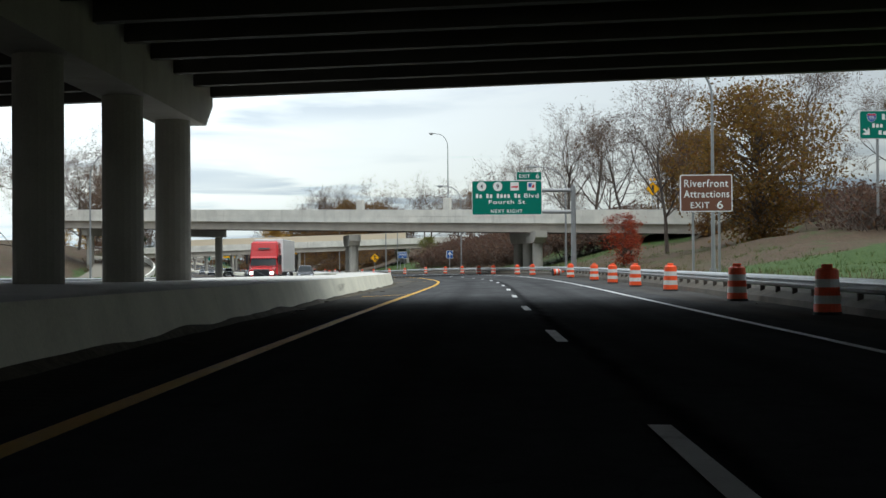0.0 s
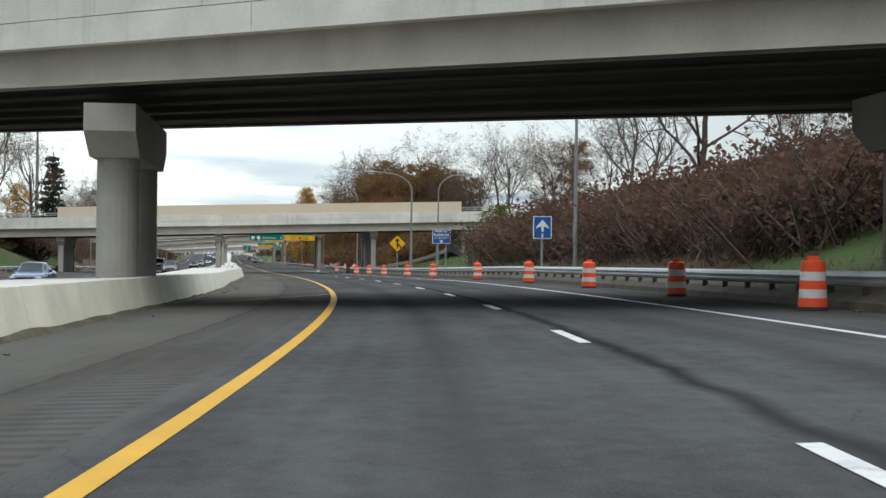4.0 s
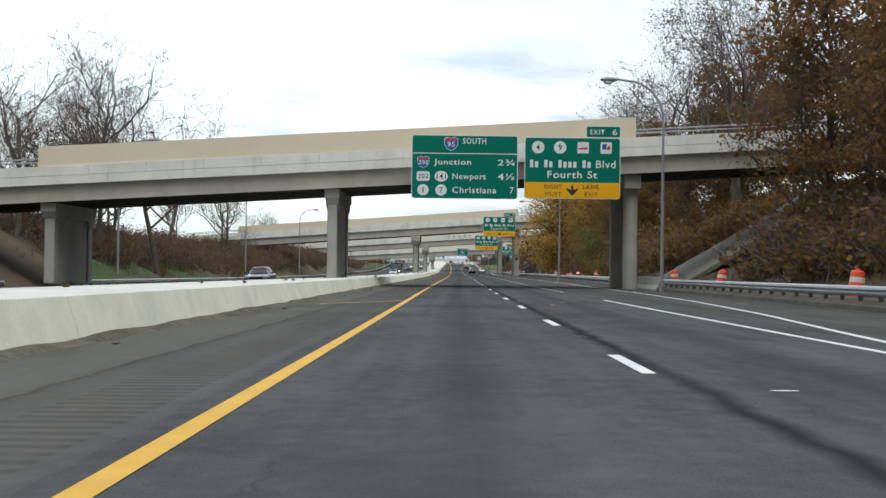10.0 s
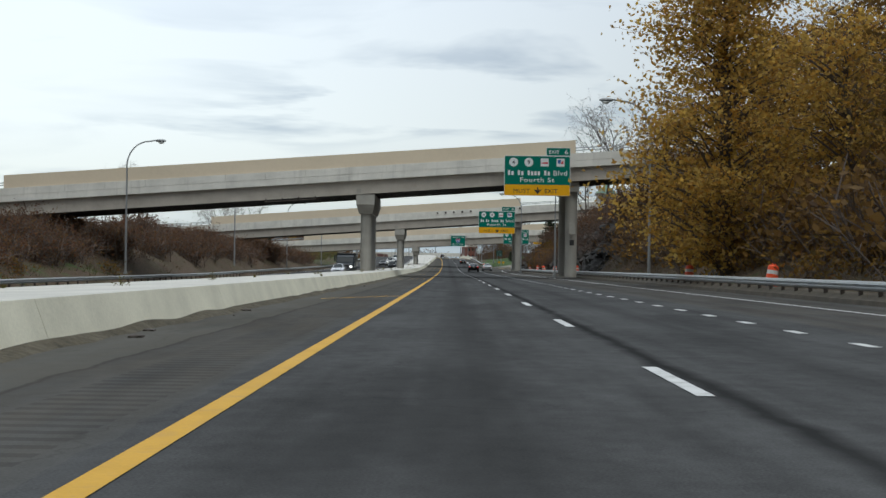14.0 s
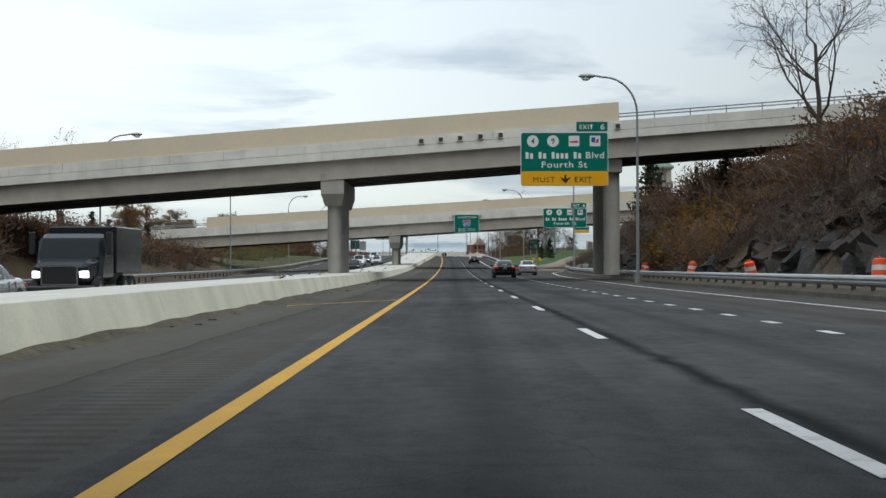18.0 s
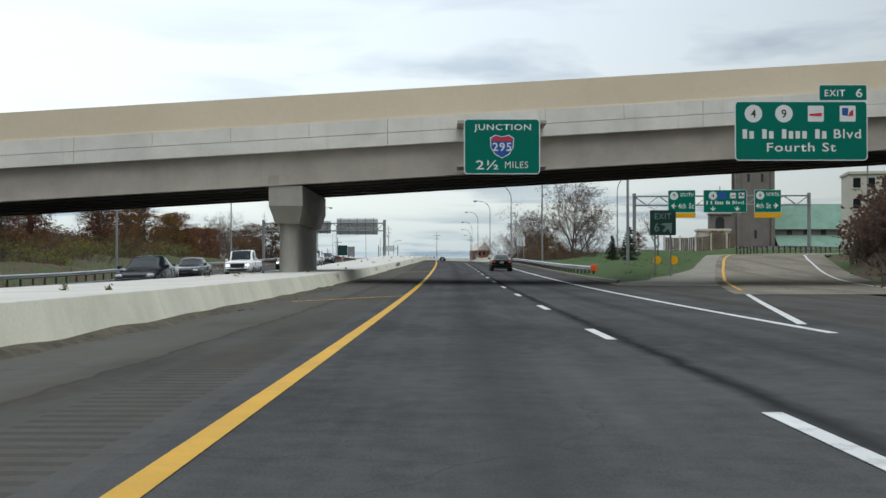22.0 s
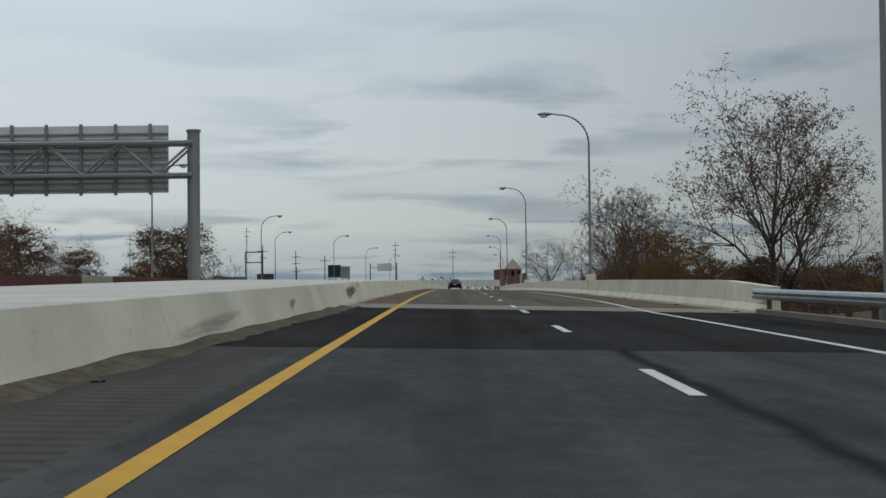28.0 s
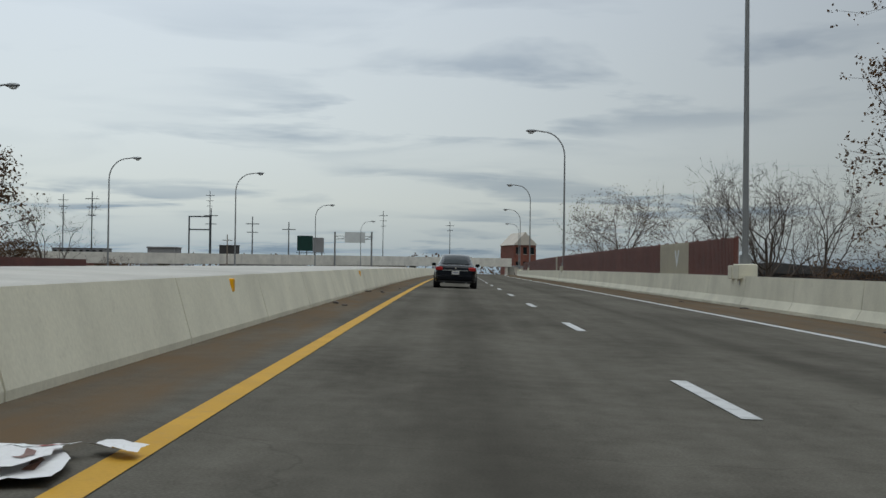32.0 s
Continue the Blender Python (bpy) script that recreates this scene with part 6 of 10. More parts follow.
def crown_tree(kind, label, seed, height, radius, leaf, clumps, per, size, shape="round", foot=0.06, loose=1.0, twigs=6):
    """A tree in leaf: a trunk, limbs out to clumps of leaves that fill an uneven crown."""
    rng = np.random.default_rng(seed)
    o = thing("tree", label, "tree", None, kind)
    n, p, segs, axis = 9, np.array([0, 0, -0.4]), [], []
    for i in range(n):
        q = np.array([0, 0, height * 0.93 * (i + 1) / n]) + np.append(rng.normal(size=2) * 0.05 * radius * (i + 1) / n, 0)
        r = height * 0.016 + 0.05
        segs.append((p, q, r * (1 - 0.9 * i / n), r * (1 - 0.9 * (i + 1) / n)))
        axis.append(q)
        p = q
    t = foot + (1 - foot) * rng.random(clumps) ** (1.25 if shape == "cone" else 0.9)
    reach = (1 - t) ** 0.62 * np.clip(t / 0.22 + 0.25, 0, 1) if shape == "cone" else np.sqrt(np.clip(1 - ((t - 0.56) / 0.53) ** 2, 0.02, 1)) * np.clip(t / 0.3 + 0.3, 0, 1)
    ang = rng.random(clumps) * 2 * np.pi
    bump = 0.82 + 0.2 * np.sin(ang * 3 + seed) * np.sin(t * 11 + seed * 2) + 0.12 * np.sin(ang * 7 + t * 23)
    rho = radius * reach * bump * rng.random(clumps) ** 0.42
    c = np.stack([rho * np.cos(ang), rho * np.sin(ang), height * t], -1)
    for k in range(clumps):
        if rho[k] < 0.5:
            continue
        h = max(0.3, c[k, 2] - 0.55 * rho[k])
        root = axis[min(n - 1, int(h / (height * 0.93) * n))] * [1, 1, 0] + [0, 0, h]
        mid = (root + c[k]) / 2 + [0, 0, 0.1 * rho[k]] + rng.normal(size=3) * 0.15
        segs += [(root, mid, 0.02 + 0.012 * rho[k], 0.02 + 0.006 * rho[k]), (mid, c[k], 0.02 + 0.006 * rho[k], 0.014)]
    raw_mesh("trunk", [tubes(segs[:n], 8), tubes(segs[n:], 4)], M["bark"], o)
    spread = radius * 0.105 * loose * (0.6 + 0.8 * rng.random(clumps))
    pts = np.repeat(c, per, 0) + rng.normal(size=(clumps * per, 3)) * np.repeat(spread, per)[:, None] * [1.25, 1.25, 0.7]
    ends = [(c[k], pts[k * per + j], 0.014, 0.007) for k in range(clumps) for j in range(twigs)]
    raw_mesh("crown", [blades(rng, ends)], M["twig"], o)
    raw_mesh("foliage", [quads(rng, pts, size)], leaf, o)
    return o


L_RUST = leafy("leaves_rust", (0.075, 0.04, 0.02), (0.145, 0.076, 0.03), (0.095, 0.05, 0.026), (0.20, 0.115, 0.042), (0.12, 0.076, 0.038))
L_GOLD = leafy("leaves_gold", (0.36, 0.225, 0.05), (0.50, 0.35, 0.09), (0.24, 0.165, 0.045), (0.38, 0.21, 0.04), (0.19, 0.12, 0.04), (0.44, 0.32, 0.09))
L_OLIVE = leafy("leaves_olive", (0.11, 0.07, 0.02), (0.17, 0.10, 0.026), (0.085, 0.06, 0.018), (0.14, 0.065, 0.02))
L_BROWN = leafy("leaves_brown", (0.075, 0.048, 0.033), (0.12, 0.075, 0.048), (0.055, 0.036, 0.025), (0.15, 0.095, 0.058))
L_FADED = leafy("leaves_faded", (0.10, 0.068, 0.046), (0.16, 0.11, 0.07), (0.075, 0.052, 0.038), (0.20, 0.14, 0.085))
L_MAROON = leafy("leaves_maroon", (0.085, 0.03, 0.02), (0.14, 0.05, 0.028), (0.06, 0.03, 0.022), (0.12, 0.065, 0.035))
L_RED = leafy("leaves_red", (0.20, 0.025, 0.015), (0.30, 0.05, 0.02), (0.14, 0.02, 0.015), (0.28, 0.09, 0.03))
L_GREEN = leafy("leaves_green", (0.06, 0.075, 0.02), (0.11, 0.12, 0.035), (0.18, 0.16, 0.045))
L_DARK = leafy("needles", (0.012, 0.022, 0.014), (0.022, 0.036, 0.02), (0.03, 0.042, 0.024))
L_THICK = leafy("thicket", (0.075, 0.045, 0.037), (0.105, 0.06, 0.047), (0.055, 0.034, 0.029), (0.12, 0.075, 0.05))

P = {
    "bare1": tree_proto("bare trees", "tall bare grey-brown tree with fine twigs", 11, 14, fork=0.28, fine=5, twigs=5),
    "bare2": tree_proto("bare trees", "spreading bare tree with crooked limbs", 12, 12, fork=0.2, spread=1.2, limbs=8, fine=5),
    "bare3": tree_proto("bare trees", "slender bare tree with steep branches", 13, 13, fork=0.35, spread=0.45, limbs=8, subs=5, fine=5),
    "sparse1": tree_proto("half-bare trees", "half-bare tree with a few brown leaves", 21, 14, L_BROWN, 6500, 0.15, 0.3, fork=0.25, spread=0.9),
    "sparse2": tree_proto("half-bare trees", "half-bare tree with scattered pale brown leaves", 22, 12, L_BROWN, 6500, 0.15, 0.35, fork=0.2, spread=0.7, limbs=10),
    "rust1": crown_tree("rust-leaved trees", "large tree with rust-brown autumn leaves", 31, 15, 5.2, L_RUST, 130, 62, 0.27, loose=0.85),
    "olive1": crown_tree("rust-leaved trees", "large tree with thinning olive-brown leaves", 32, 15, 5.0, L_OLIVE, 120, 60, 0.27, loose=0.9),
    "olive2": crown_tree("rust-leaved trees", "broad olive-gold tree with branches down to the ground", 33, 11.5, 6.0, L_OLIVE, 170, 90, 0.25, foot=0.03),
    "gold1": crown_tree("golden trees", "tall golden-leaved autumn tree", 41, 22, 7.4, L_GOLD, 300, 105, 0.25, "cone", 0.04, 0.8),
    "gold2": crown_tree("golden trees", "golden-orange autumn tree with a loose crown", 42, 13, 4.4, L_GOLD, 120, 75, 0.26, loose=1.1),
    "tall1": tree_proto("half-bare trees", "tall tree with steep fine branches and thin dark brown leaves", 26, 17.5, L_BROWN, 17000, 0.19, 0.16, fork=0.14, spread=0.3, limbs=17, subs=8, twigs=5, fine=3),
    "umber1": crown_tree("half-bare trees", "dark brown tree with a thinning uneven crown", 35, 14, 5.2, L_BROWN, 150, 85, 0.23, foot=0.08, loose=1.0, twigs=10),
    "maroon1": crown_tree("rust-leaved trees", "dark reddish-brown tree with a dense crown", 34, 11, 4.4, L_MAROON, 130, 70, 0.2, foot=0.05),
    "brown1": tree_proto("half-bare trees", "tall broad tree with thin brown leaves", 23, 16, L_FADED, 9500, 0.17, 0.42, fork=0.12, spread=0.95, limbs=12, subs=6, twigs=5, fine=2),
    "red1": crown_tree("red trees", "small tree with dark red leaves", 51, 6, 2.5, L_RED, 70, 55, 0.17, foot=0.1, loose=1.1),
    "green1": crown_tree("small trees", "small yellow-green bushy tree", 61, 6, 2.6, L_GREEN, 70, 50, 0.17, foot=0.03),
}


def conifer(seed, height):
    rng = np.random.default_rng(seed)
    o = thing("tree", "dark green conifer with layered boughs", "tree", None, "conifers")
    segs, pts = [], []
    z = 1.2
    while z < height * 0.98:
        reach = (height - z) * 0.30 + 0.25
        for _ in range(5):
            a = rng.random() * 6.283
            e = np.array([np.cos(a), np.sin(a), -0.12 + 0.2 * rng.random()]) * reach * (0.7 + 0.4 * rng.random())
            p = np.array([0, 0, z])
            segs.append((p, p + e, 0.05, 0.015))
            n = int(16 + reach * 16)
            t = rng.random(n)[:, None] ** 0.7
            pts.append(p + e * t + rng.normal(size=(n, 3)) * [0.25, 0.25, 0.12])
        z += 0.55
    raw_mesh("trunk", [tubes([(np.zeros(3) - [0, 0, 0.4], np.array([0, 0, height]), 0.2, 0.03)], 8), tubes(segs, 4)], M["bark"], o)
    raw_mesh("foliage", [quads(rng, np.concatenate(pts), 0.34)], L_DARK, o)
    return o


P["pine"] = conifer(71, 9.0)
first_used = set()
trng = np.random.default_rng(5)


def plant(kind, s_, lat, size=1.0, sink=0.25):
    x, y, z = ground_at(s_, lat)
    m = pose(x, y, z - sink, 0, 0, trng.random() * 360) @ Matrix.Diagonal((size * (0.9 + 0.2 * trng.random()), size * (0.9 + 0.2 * trng.random()), size, 1))
    if kind not in first_used:
        first_used.add(kind)
        P[kind].matrix_basis = m
        return P[kind]
    t = copy_thing(P[kind], m)
    t.matrix_basis = m
    return t


# trees that stand out, right of the road
for kind, s_, lat, size in (
        ("olive2", 113, 22.5, 1.12), ("olive1", 99, 33, 0.6), ("rust1", 108, 40, 0.65), ("bare1", 122, 17, 0.76), ("sparse1", 150, 27, 0.95), ("sparse1", 142, 36, 0.95), ("red1", 113, 11.5, 0.72), ("red1", 121, 13.5, 0.6), ("sparse1", 190, 23, 1.0), ("sparse1", 205, 18, 0.9),
        ("sparse2", 198, 30, 1.2), ("bare3", 176, 27, 1.0), ("bare1", 228, 21, 0.7), ("bare2", 236, 25, 0.8), ("green1", 262, 18, 0.9), ("green1", 282, 22, 0.8), ("sparse2", 330, 28, 0.65), ("sparse2", 342, 26, 0.75),
        ("rust1", 341, 16.0, 0.7), ("rust1", 349, 17, 0.95), ("olive1", 357, 20, 0.95), ("rust1", 366, 17, 0.95), ("olive1", 352, 24, 0.9), ("rust1", 361, 25, 0.95), ("sparse1", 344, 30, 0.6), ("gold1", 514, 13.2, 1.0), ("olive1", 497, 19, 0.8), ("rust1", 470, 17.5, 0.7), ("rust1", 455, 19, 0.72), ("rust1", 440, 19.5, 0.75), ("olive1", 485, 19, 0.7), ("rust1", 430, 18, 0.7), ("green1", 470, 13.6, 0.8), ("green1", 478, 14.0, 0.9), ("green1", 458, 13.5, 0.7), ("sparse1", 476, 21, 1.05), ("olive1", 448, 15.8, 0.5), ("olive1", 462, 15.5, 0.7), ("bare1", 476, 25, 1.2), ("bare1", 446, 26, 1.15), ("rust1", 385, 17.5, 1.05), ("olive1", 376, 21, 1.1), ("rust1", 392, 22, 1.1), ("rust1", 368, 18.5, 1.0), ("sparse1", 494, 21, 1.0), ("gold2", 506, 17.5, 0.9), ("sparse1", 470, 23, 0.9), ("rust1", 448, 25, 1.1), ("bare1", 462, 30, 1.2), ("olive1", 512, 22, 0.9),
        ("bare1", 424, 20.5, 1.15), ("sparse1", 431, 23, 1.2), ("bare2", 640, 18.5, 0.78), ("bare3", 626, 20, 0.95), ("bare3", 616, 21, 1.0), ("sparse1", 588, 25, 0.6), ("bare2", 578, 20, 0.6), ("pine", 696, 17.5, 0.85), ("pine", 590, 19.5, 0.35), ("pine", 668, 19, 0.4),
        ("bare2", 862, 25.5, 0.45), ("pine", 847.2, 17.5, 0.42), ("pine", 843.1, 18.9, 0.52), ("bare2", 925, 30, 0.45), ("tall1", 989, 26.5, 1.0), ("bare1", 994, 32.5, 0.95), ("rust1", 984, 19.5, 0.5), ("rust1", 996, 21, 0.5), ("umber1", 985, 25, 0.6), ("umber1", 978, 31, 0.55), ("umber1", 975, 36, 0.55), ("rust1", 971, 32, 0.45), ("umber1", 992, 38, 0.62), ("umber1", 1000, 30, 0.6), ("sparse2", 1010, 16.5, 0.72), ("tall1", 1051, 21.3, 0.86), ("umber1", 1056, 22, 0.7), ("umber1", 1062, 27, 0.75), ("bare2", 1056, 27, 1.2), ("olive1", 1040, 26, 0.85), ("rust1", 1036, 21, 0.6), ("olive1", 1024, 27, 0.75), ("bare2", 1164, 30, 1.25), ("bare2", 1166, 37, 1.35), ("bare1", 1163, 43, 1.1), ("sparse2", 1166, 18.5, 1.15), ("rust1", 1162, 23, 0.5), ("bare3", 1140, 32, 1.1)):
    plant(kind, s_, lat, size)
# left of the oncoming lanes
for kind, s_, lat, size in (
        ("sparse2", 235, -47, 1.1), ("sparse1", 226, -40, 0.9), ("sparse1", 318, -41, 1.15), ("sparse1", 334, -37.5, 0.95), ("rust1", 306, -46, 0.9), ("pine", 358, -38, 1.75), ("brown1", 262, -38.5, 0.95), ("brown1", 276, -41, 1.05), ("brown1", 292, -43, 1.0), ("bare3", 421, -37.5, 1.0), ("bare1", 430, -34.5, 1.05), ("bare1", 440, -36, 1.05), ("bare3", 447, -31.8, 1.2), ("bare1", 455, -40, 1.0), ("bare3", 463, -35, 1.0), ("gold2", 412, -52, 0.9), ("gold2", 418, -60, 0.9), ("bare2", 520, -46, 0.6), ("bare2", 548, -52, 0.7),
        ("bare2", 630, -46, 0.6), ("bare2", 642, -52, 0.7), ("bare2", 610, -44, 0.6), ("pine", 735, -46, 0.5), ("pine", 742, -50, 0.6), ("pine", 748, -44, 0.5), ("pine", 728, -50, 0.45), ("bare2", 700, -42, 0.7), ("sparse2", 690, -46, 0.6),
        ("maroon1", 826, -46, 0.75), ("maroon1", 846, -44, 0.7), ("maroon1", 905, -46, 0.85), ("maroon1", 918, -50, 0.95), ("maroon1", 932, -47, 1.0), ("rust1", 950, -50, 0.75), ("maroon1", 968, -52, 1.05), ("umber1", 1017, -52, 0.95), ("rust1", 1004, -50, 0.75), ("umber1", 1040, -52, 0.8), ("umber1", 1038, -38, 0.75), ("rust1", 1032, -40, 0.5), ("umber1", 1157, -63.5, 1.6), ("umber1", 1162, -71, 1.5), ("umber1", 1152, -55, 0.75), ("bare3", 1172, -56.5, 1.0), ("sparse2", 1062, -62, 0.9)):
    plant(kind, s_, lat, size)
# woods filled in by zone: kinds, number, stations, offsets, sizes
for kinds, n, s0, s1, l0, l1, a, b in (
        (("bare2", "sparse1", "rust1", "olive1"), 10, 84, 172, 29, 54, 0.48, 0.7), (("rust1", "sparse1", "olive1"), 4, 118, 150, 24, 32, 0.6, 0.8), (("brown1", "rust1", "olive1", "bare1"), 10, 330, 398, 22, 46, 0.72, 0.92), (("sparse1", "bare1", "brown1"), 6, 415, 520, -50, -37, 0.55, 0.75), (("sparse2", "sparse1", "umber1", "bare3"), 8, 175, 300, 26, 44, 0.55, 0.8), (("rust1", "bare1", "sparse2", "olive1"), 11, 346, 398, 16, 34, 0.6, 0.78), (("rust1", "olive1", "gold2", "rust1"), 7, 420, 466, 19, 32, 0.75, 1.0),
        (("rust1", "olive1", "rust1", "bare3"), 10, 515, 562, 16, 32, 0.6, 0.85), (("rust1", "olive1", "sparse1"), 5, 466, 520, 22, 34, 0.65, 0.9), (("bare1", "bare3", "sparse1"), 5, 300, 420, -62, -42, 0.8, 1.1), (("bare1", "bare3", "sparse2"), 6, 420, 520, -56, -36, 0.7, 1.0),
        (("sparse1", "bare2", "sparse2"), 4, 150, 300, -70, -46, 0.8, 1.1), (("rust1", "maroon1", "olive1", "umber1", "olive1", "rust1"), 30, 765, 940, -58, -43, 0.42, 0.58), (("gold2", "green1"), 3, 800, 900, -46, -42, 0.4, 0.5), (("rust1", "sparse1", "sparse1"), 6, 930, 1060, -66, -44, 0.7, 0.95), (("umber1", "rust1", "umber1", "sparse2"), 30, 940, 1080, 16, 42, 0.46, 0.6), (("rust1", "olive1", "sparse2"), 6, 985, 1045, 13.5, 22, 0.45, 0.62), (("sparse1", "bare2", "sparse2", "rust1"), 5, 960, 1130, -120, -56, 0.5, 0.75), (("sparse1", "bare2", "sparse2"), 6, 1200, 1340, -130, -70, 0.5, 0.75), (("rust1", "sparse2", "bare2"), 6, 900, 1000, 30, 60, 0.3, 0.45), (("bare1", "sparse2", "bare2"), 6, 1180, 1390, 22, 70, 0.5, 0.7)):
    for _ in range(n):
        plant(kinds[int(trng.integers(len(kinds)))], s0 + (s1 - s0) * trng.random(), l0 + (l1 - l0) * trng.random(), a + (b - a) * trng.random())


# ---- thickets, tall grass and far woods ----
def shrub_shape(seed, leaves, size):
    rng = np.random.default_rng(seed)
    segs, thin, pts = [], [], []
    for _ in range(12):
        d = unit(np.array([rng.normal() * 0.5, rng.normal() * 0.5, 1.0]))
        p = np.array([rng.normal() * 0.25, rng.normal() * 0.25, -0.1])
        ln = 0.7 + 0.5 * rng.random()
        q = p + d * ln
        segs.append((p, q, 0.02, 0.012))
        for _ in range(3):
            e = unit(d + rng.normal(size=3) * 0.6)
            k = p + d * ln * (0.4 + 0.6 * rng.random())
            thin.append((k, k + e * (0.3 + 0.4 * rng.random()), 0.012, 0.007))
            pts += [k + e * 0.6 * rng.random() + rng.normal(size=3) * 0.12 for _ in range(leaves)]
    stem, twig = tubes(segs, 3), blades(rng, thin)
    wood = (np.concatenate([stem[0], twig[0]]), np.concatenate([stem[1], twig[1] + len(stem[0])]))
    return wood, quads(rng, np.array(pts), size)


def thicket(name, label, mat, spots, seed, leaves=3, leaf=0.14):
    """Many shrubs merged into one mass."""
    rng = np.random.default_rng(seed)
    stems, greens = [], []
    shapes = [shrub_shape(seed + i, leaves, leaf) for i in range(4)]
    for x, y, z, size in spots:
        (v1, f1), (v2, f2) = shapes[int(rng.integers(4))]
        a = rng.random() * 6.283
        r = np.array([[np.cos(a), -np.sin(a), 0], [np.sin(a), np.cos(a), 0], [0, 0, 1]]) * size * np.array([1.15, 1.15, 1.0])
        stems.append((v1 @ r.T + [x, y, z], f1))
        greens.append((v2 @ r.T + [x, y, z], f2))
    o = tagged(new(name), label, "bushes", kind="stuff")
    raw_mesh("scrub_wood", stems, M["twig"], o)
    raw_mesh("foliage", greens, mat, o)
    return o


def scatter(seed, *zones):
    rng, out = np.random.default_rng(seed), []
    for n, s0, s1, l0, l1, a, b in zones:
        ss, ll = s0 + (s1 - s0) * rng.random(n), l0 + (l1 - l0) * rng.random(n)
        p = place(ss, ll)
        z = ground_z(p[:, 0], p[:, 1])
        size = a + (b - a) * rng.random(n)
        out += list(zip(p[:, 0], p[:, 1], z - 0.15, size))
    return out


thicket("thicket", "dense brown leafless thicket on the bank", L_THICK, scatter(1, (160, 96, 150, 27, 50, 1.4, 2.6), (120, 748, 786, 36, 56, 1.0, 2.0), (200, 742, 780, 27, 40, 0.9, 1.8), (150, 745, 765, 22.8, 32, 1.1, 2.2), (120, 765, 785, 27, 34, 1.6, 2.6), (110, 760, 776, 26.5, 36, 1.5, 2.5), (110, 776, 790, 29.5, 38, 1.5, 2.5), (150, 778, 796, 31, 44, 1.0, 1.9), (90, 794, 812, 38, 52, 1.0, 1.8), (60, 150, 172, 14, 34, 1.2, 2.0), (220, 325, 384, 13.6, 24, 1.2, 2.6), (60, 560, 600, 17, 30, 0.7, 1.3), (50, 700, 740, 16, 26, 0.9, 1.6), (90, 741, 760, 30, 60, 1.0, 1.8)), 101)
thicket("thicket", "reddish-brown leafless thicket on the bank", L_THICK, scatter(11, (430, 172, 243, 11, 30, 1.9, 3.2)), 111, 14, 0.085)
L_SCRUB = leafy("scrub", (0.085, 0.04, 0.026), (0.125, 0.06, 0.036), (0.06, 0.034, 0.026), (0.10, 0.065, 0.036), (0.15, 0.085, 0.04))
thicket("thicket", "dense dark russet scrub beyond the oncoming lanes", L_SCRUB, scatter(2, (330, 292, 400, -46, -32.5, 1.2, 2.4), (330, 420, 530, -43, -33, 1.1, 2.4), (340, 520, 640, -44, -32.5, 1.1, 2.3), (330, 640, 735, -44, -32.5, 1.2, 2.4), (60, 790, 930, -56, -42, 1.2, 2.6), (40, 176, 290, -44, -34, 0.7, 1.5)), 102, 7, 0.085)
thicket("thicket", "yellow-brown bushes at the foot of the woods", L_OLIVE, scatter(3, (60, 425, 520, 12.2, 18, 0.9, 2.0), (26, 640, 664, 12, 16, 1.0, 1.9), (34, 320, 384, 13, 22, 0.8, 1.5), (50, 430, 560, -38, -31, 0.7, 1.4), (40, 780, 925, -54, -38, 1.0, 2.2)), 103, 4, 0.17)
thicket("thicket", "dark brown scrub over the rock cutting", L_SCRUB, scatter(8, (320, 570, 735, 15.5, 24, 1.1, 2.4), (160, 570, 735, 22, 34, 1.2, 2.4)), 108, 7, 0.085)
L_MIXED = leafy("woodland_edge", (0.10, 0.055, 0.02), (0.16, 0.095, 0.03), (0.07, 0.04, 0.02), (0.20, 0.12, 0.035))
thicket("thicket", "golden-brown undergrowth at the edge of the woods", L_MIXED, scatter(5, (250, 412, 480, 14.2, 23, 1.2, 2.8), (320, 480, 564, 14.0, 22, 1.2, 3.0), (200, 324, 384, 13.6, 23, 1.2, 2.6)), 105, 5, 0.13)
thicket("thicket", "brown scrub growing below the viaduct", L_BROWN, scatter(4, (150, 925, 1010, 15, 36, 2.8, 4.6), (140, 1010, 1110, 15, 40, 3.0, 4.8), (80, 940, 1130, -80, -36, 1.8, 3.0), (40, 885, 930, 9.5, 30, 0.9, 1.6), (60, 1120, 1390, 14, 60, 2.0, 3.4)), 104, 7, 0.06)
thicket("thicket", "brown leafless scrub beyond the oncoming lanes", L_BROWN, scatter(6, (120, 790, 930, -56, -41, 1.2, 2.8)), 106, 5, 0.10)
thicket("thicket", "dark green hedge bushes beyond the oncoming lanes", L_GREEN, scatter(7, (80, 770, 930, -46, -37, 1.0, 2.0)), 107, 6, 0.10)


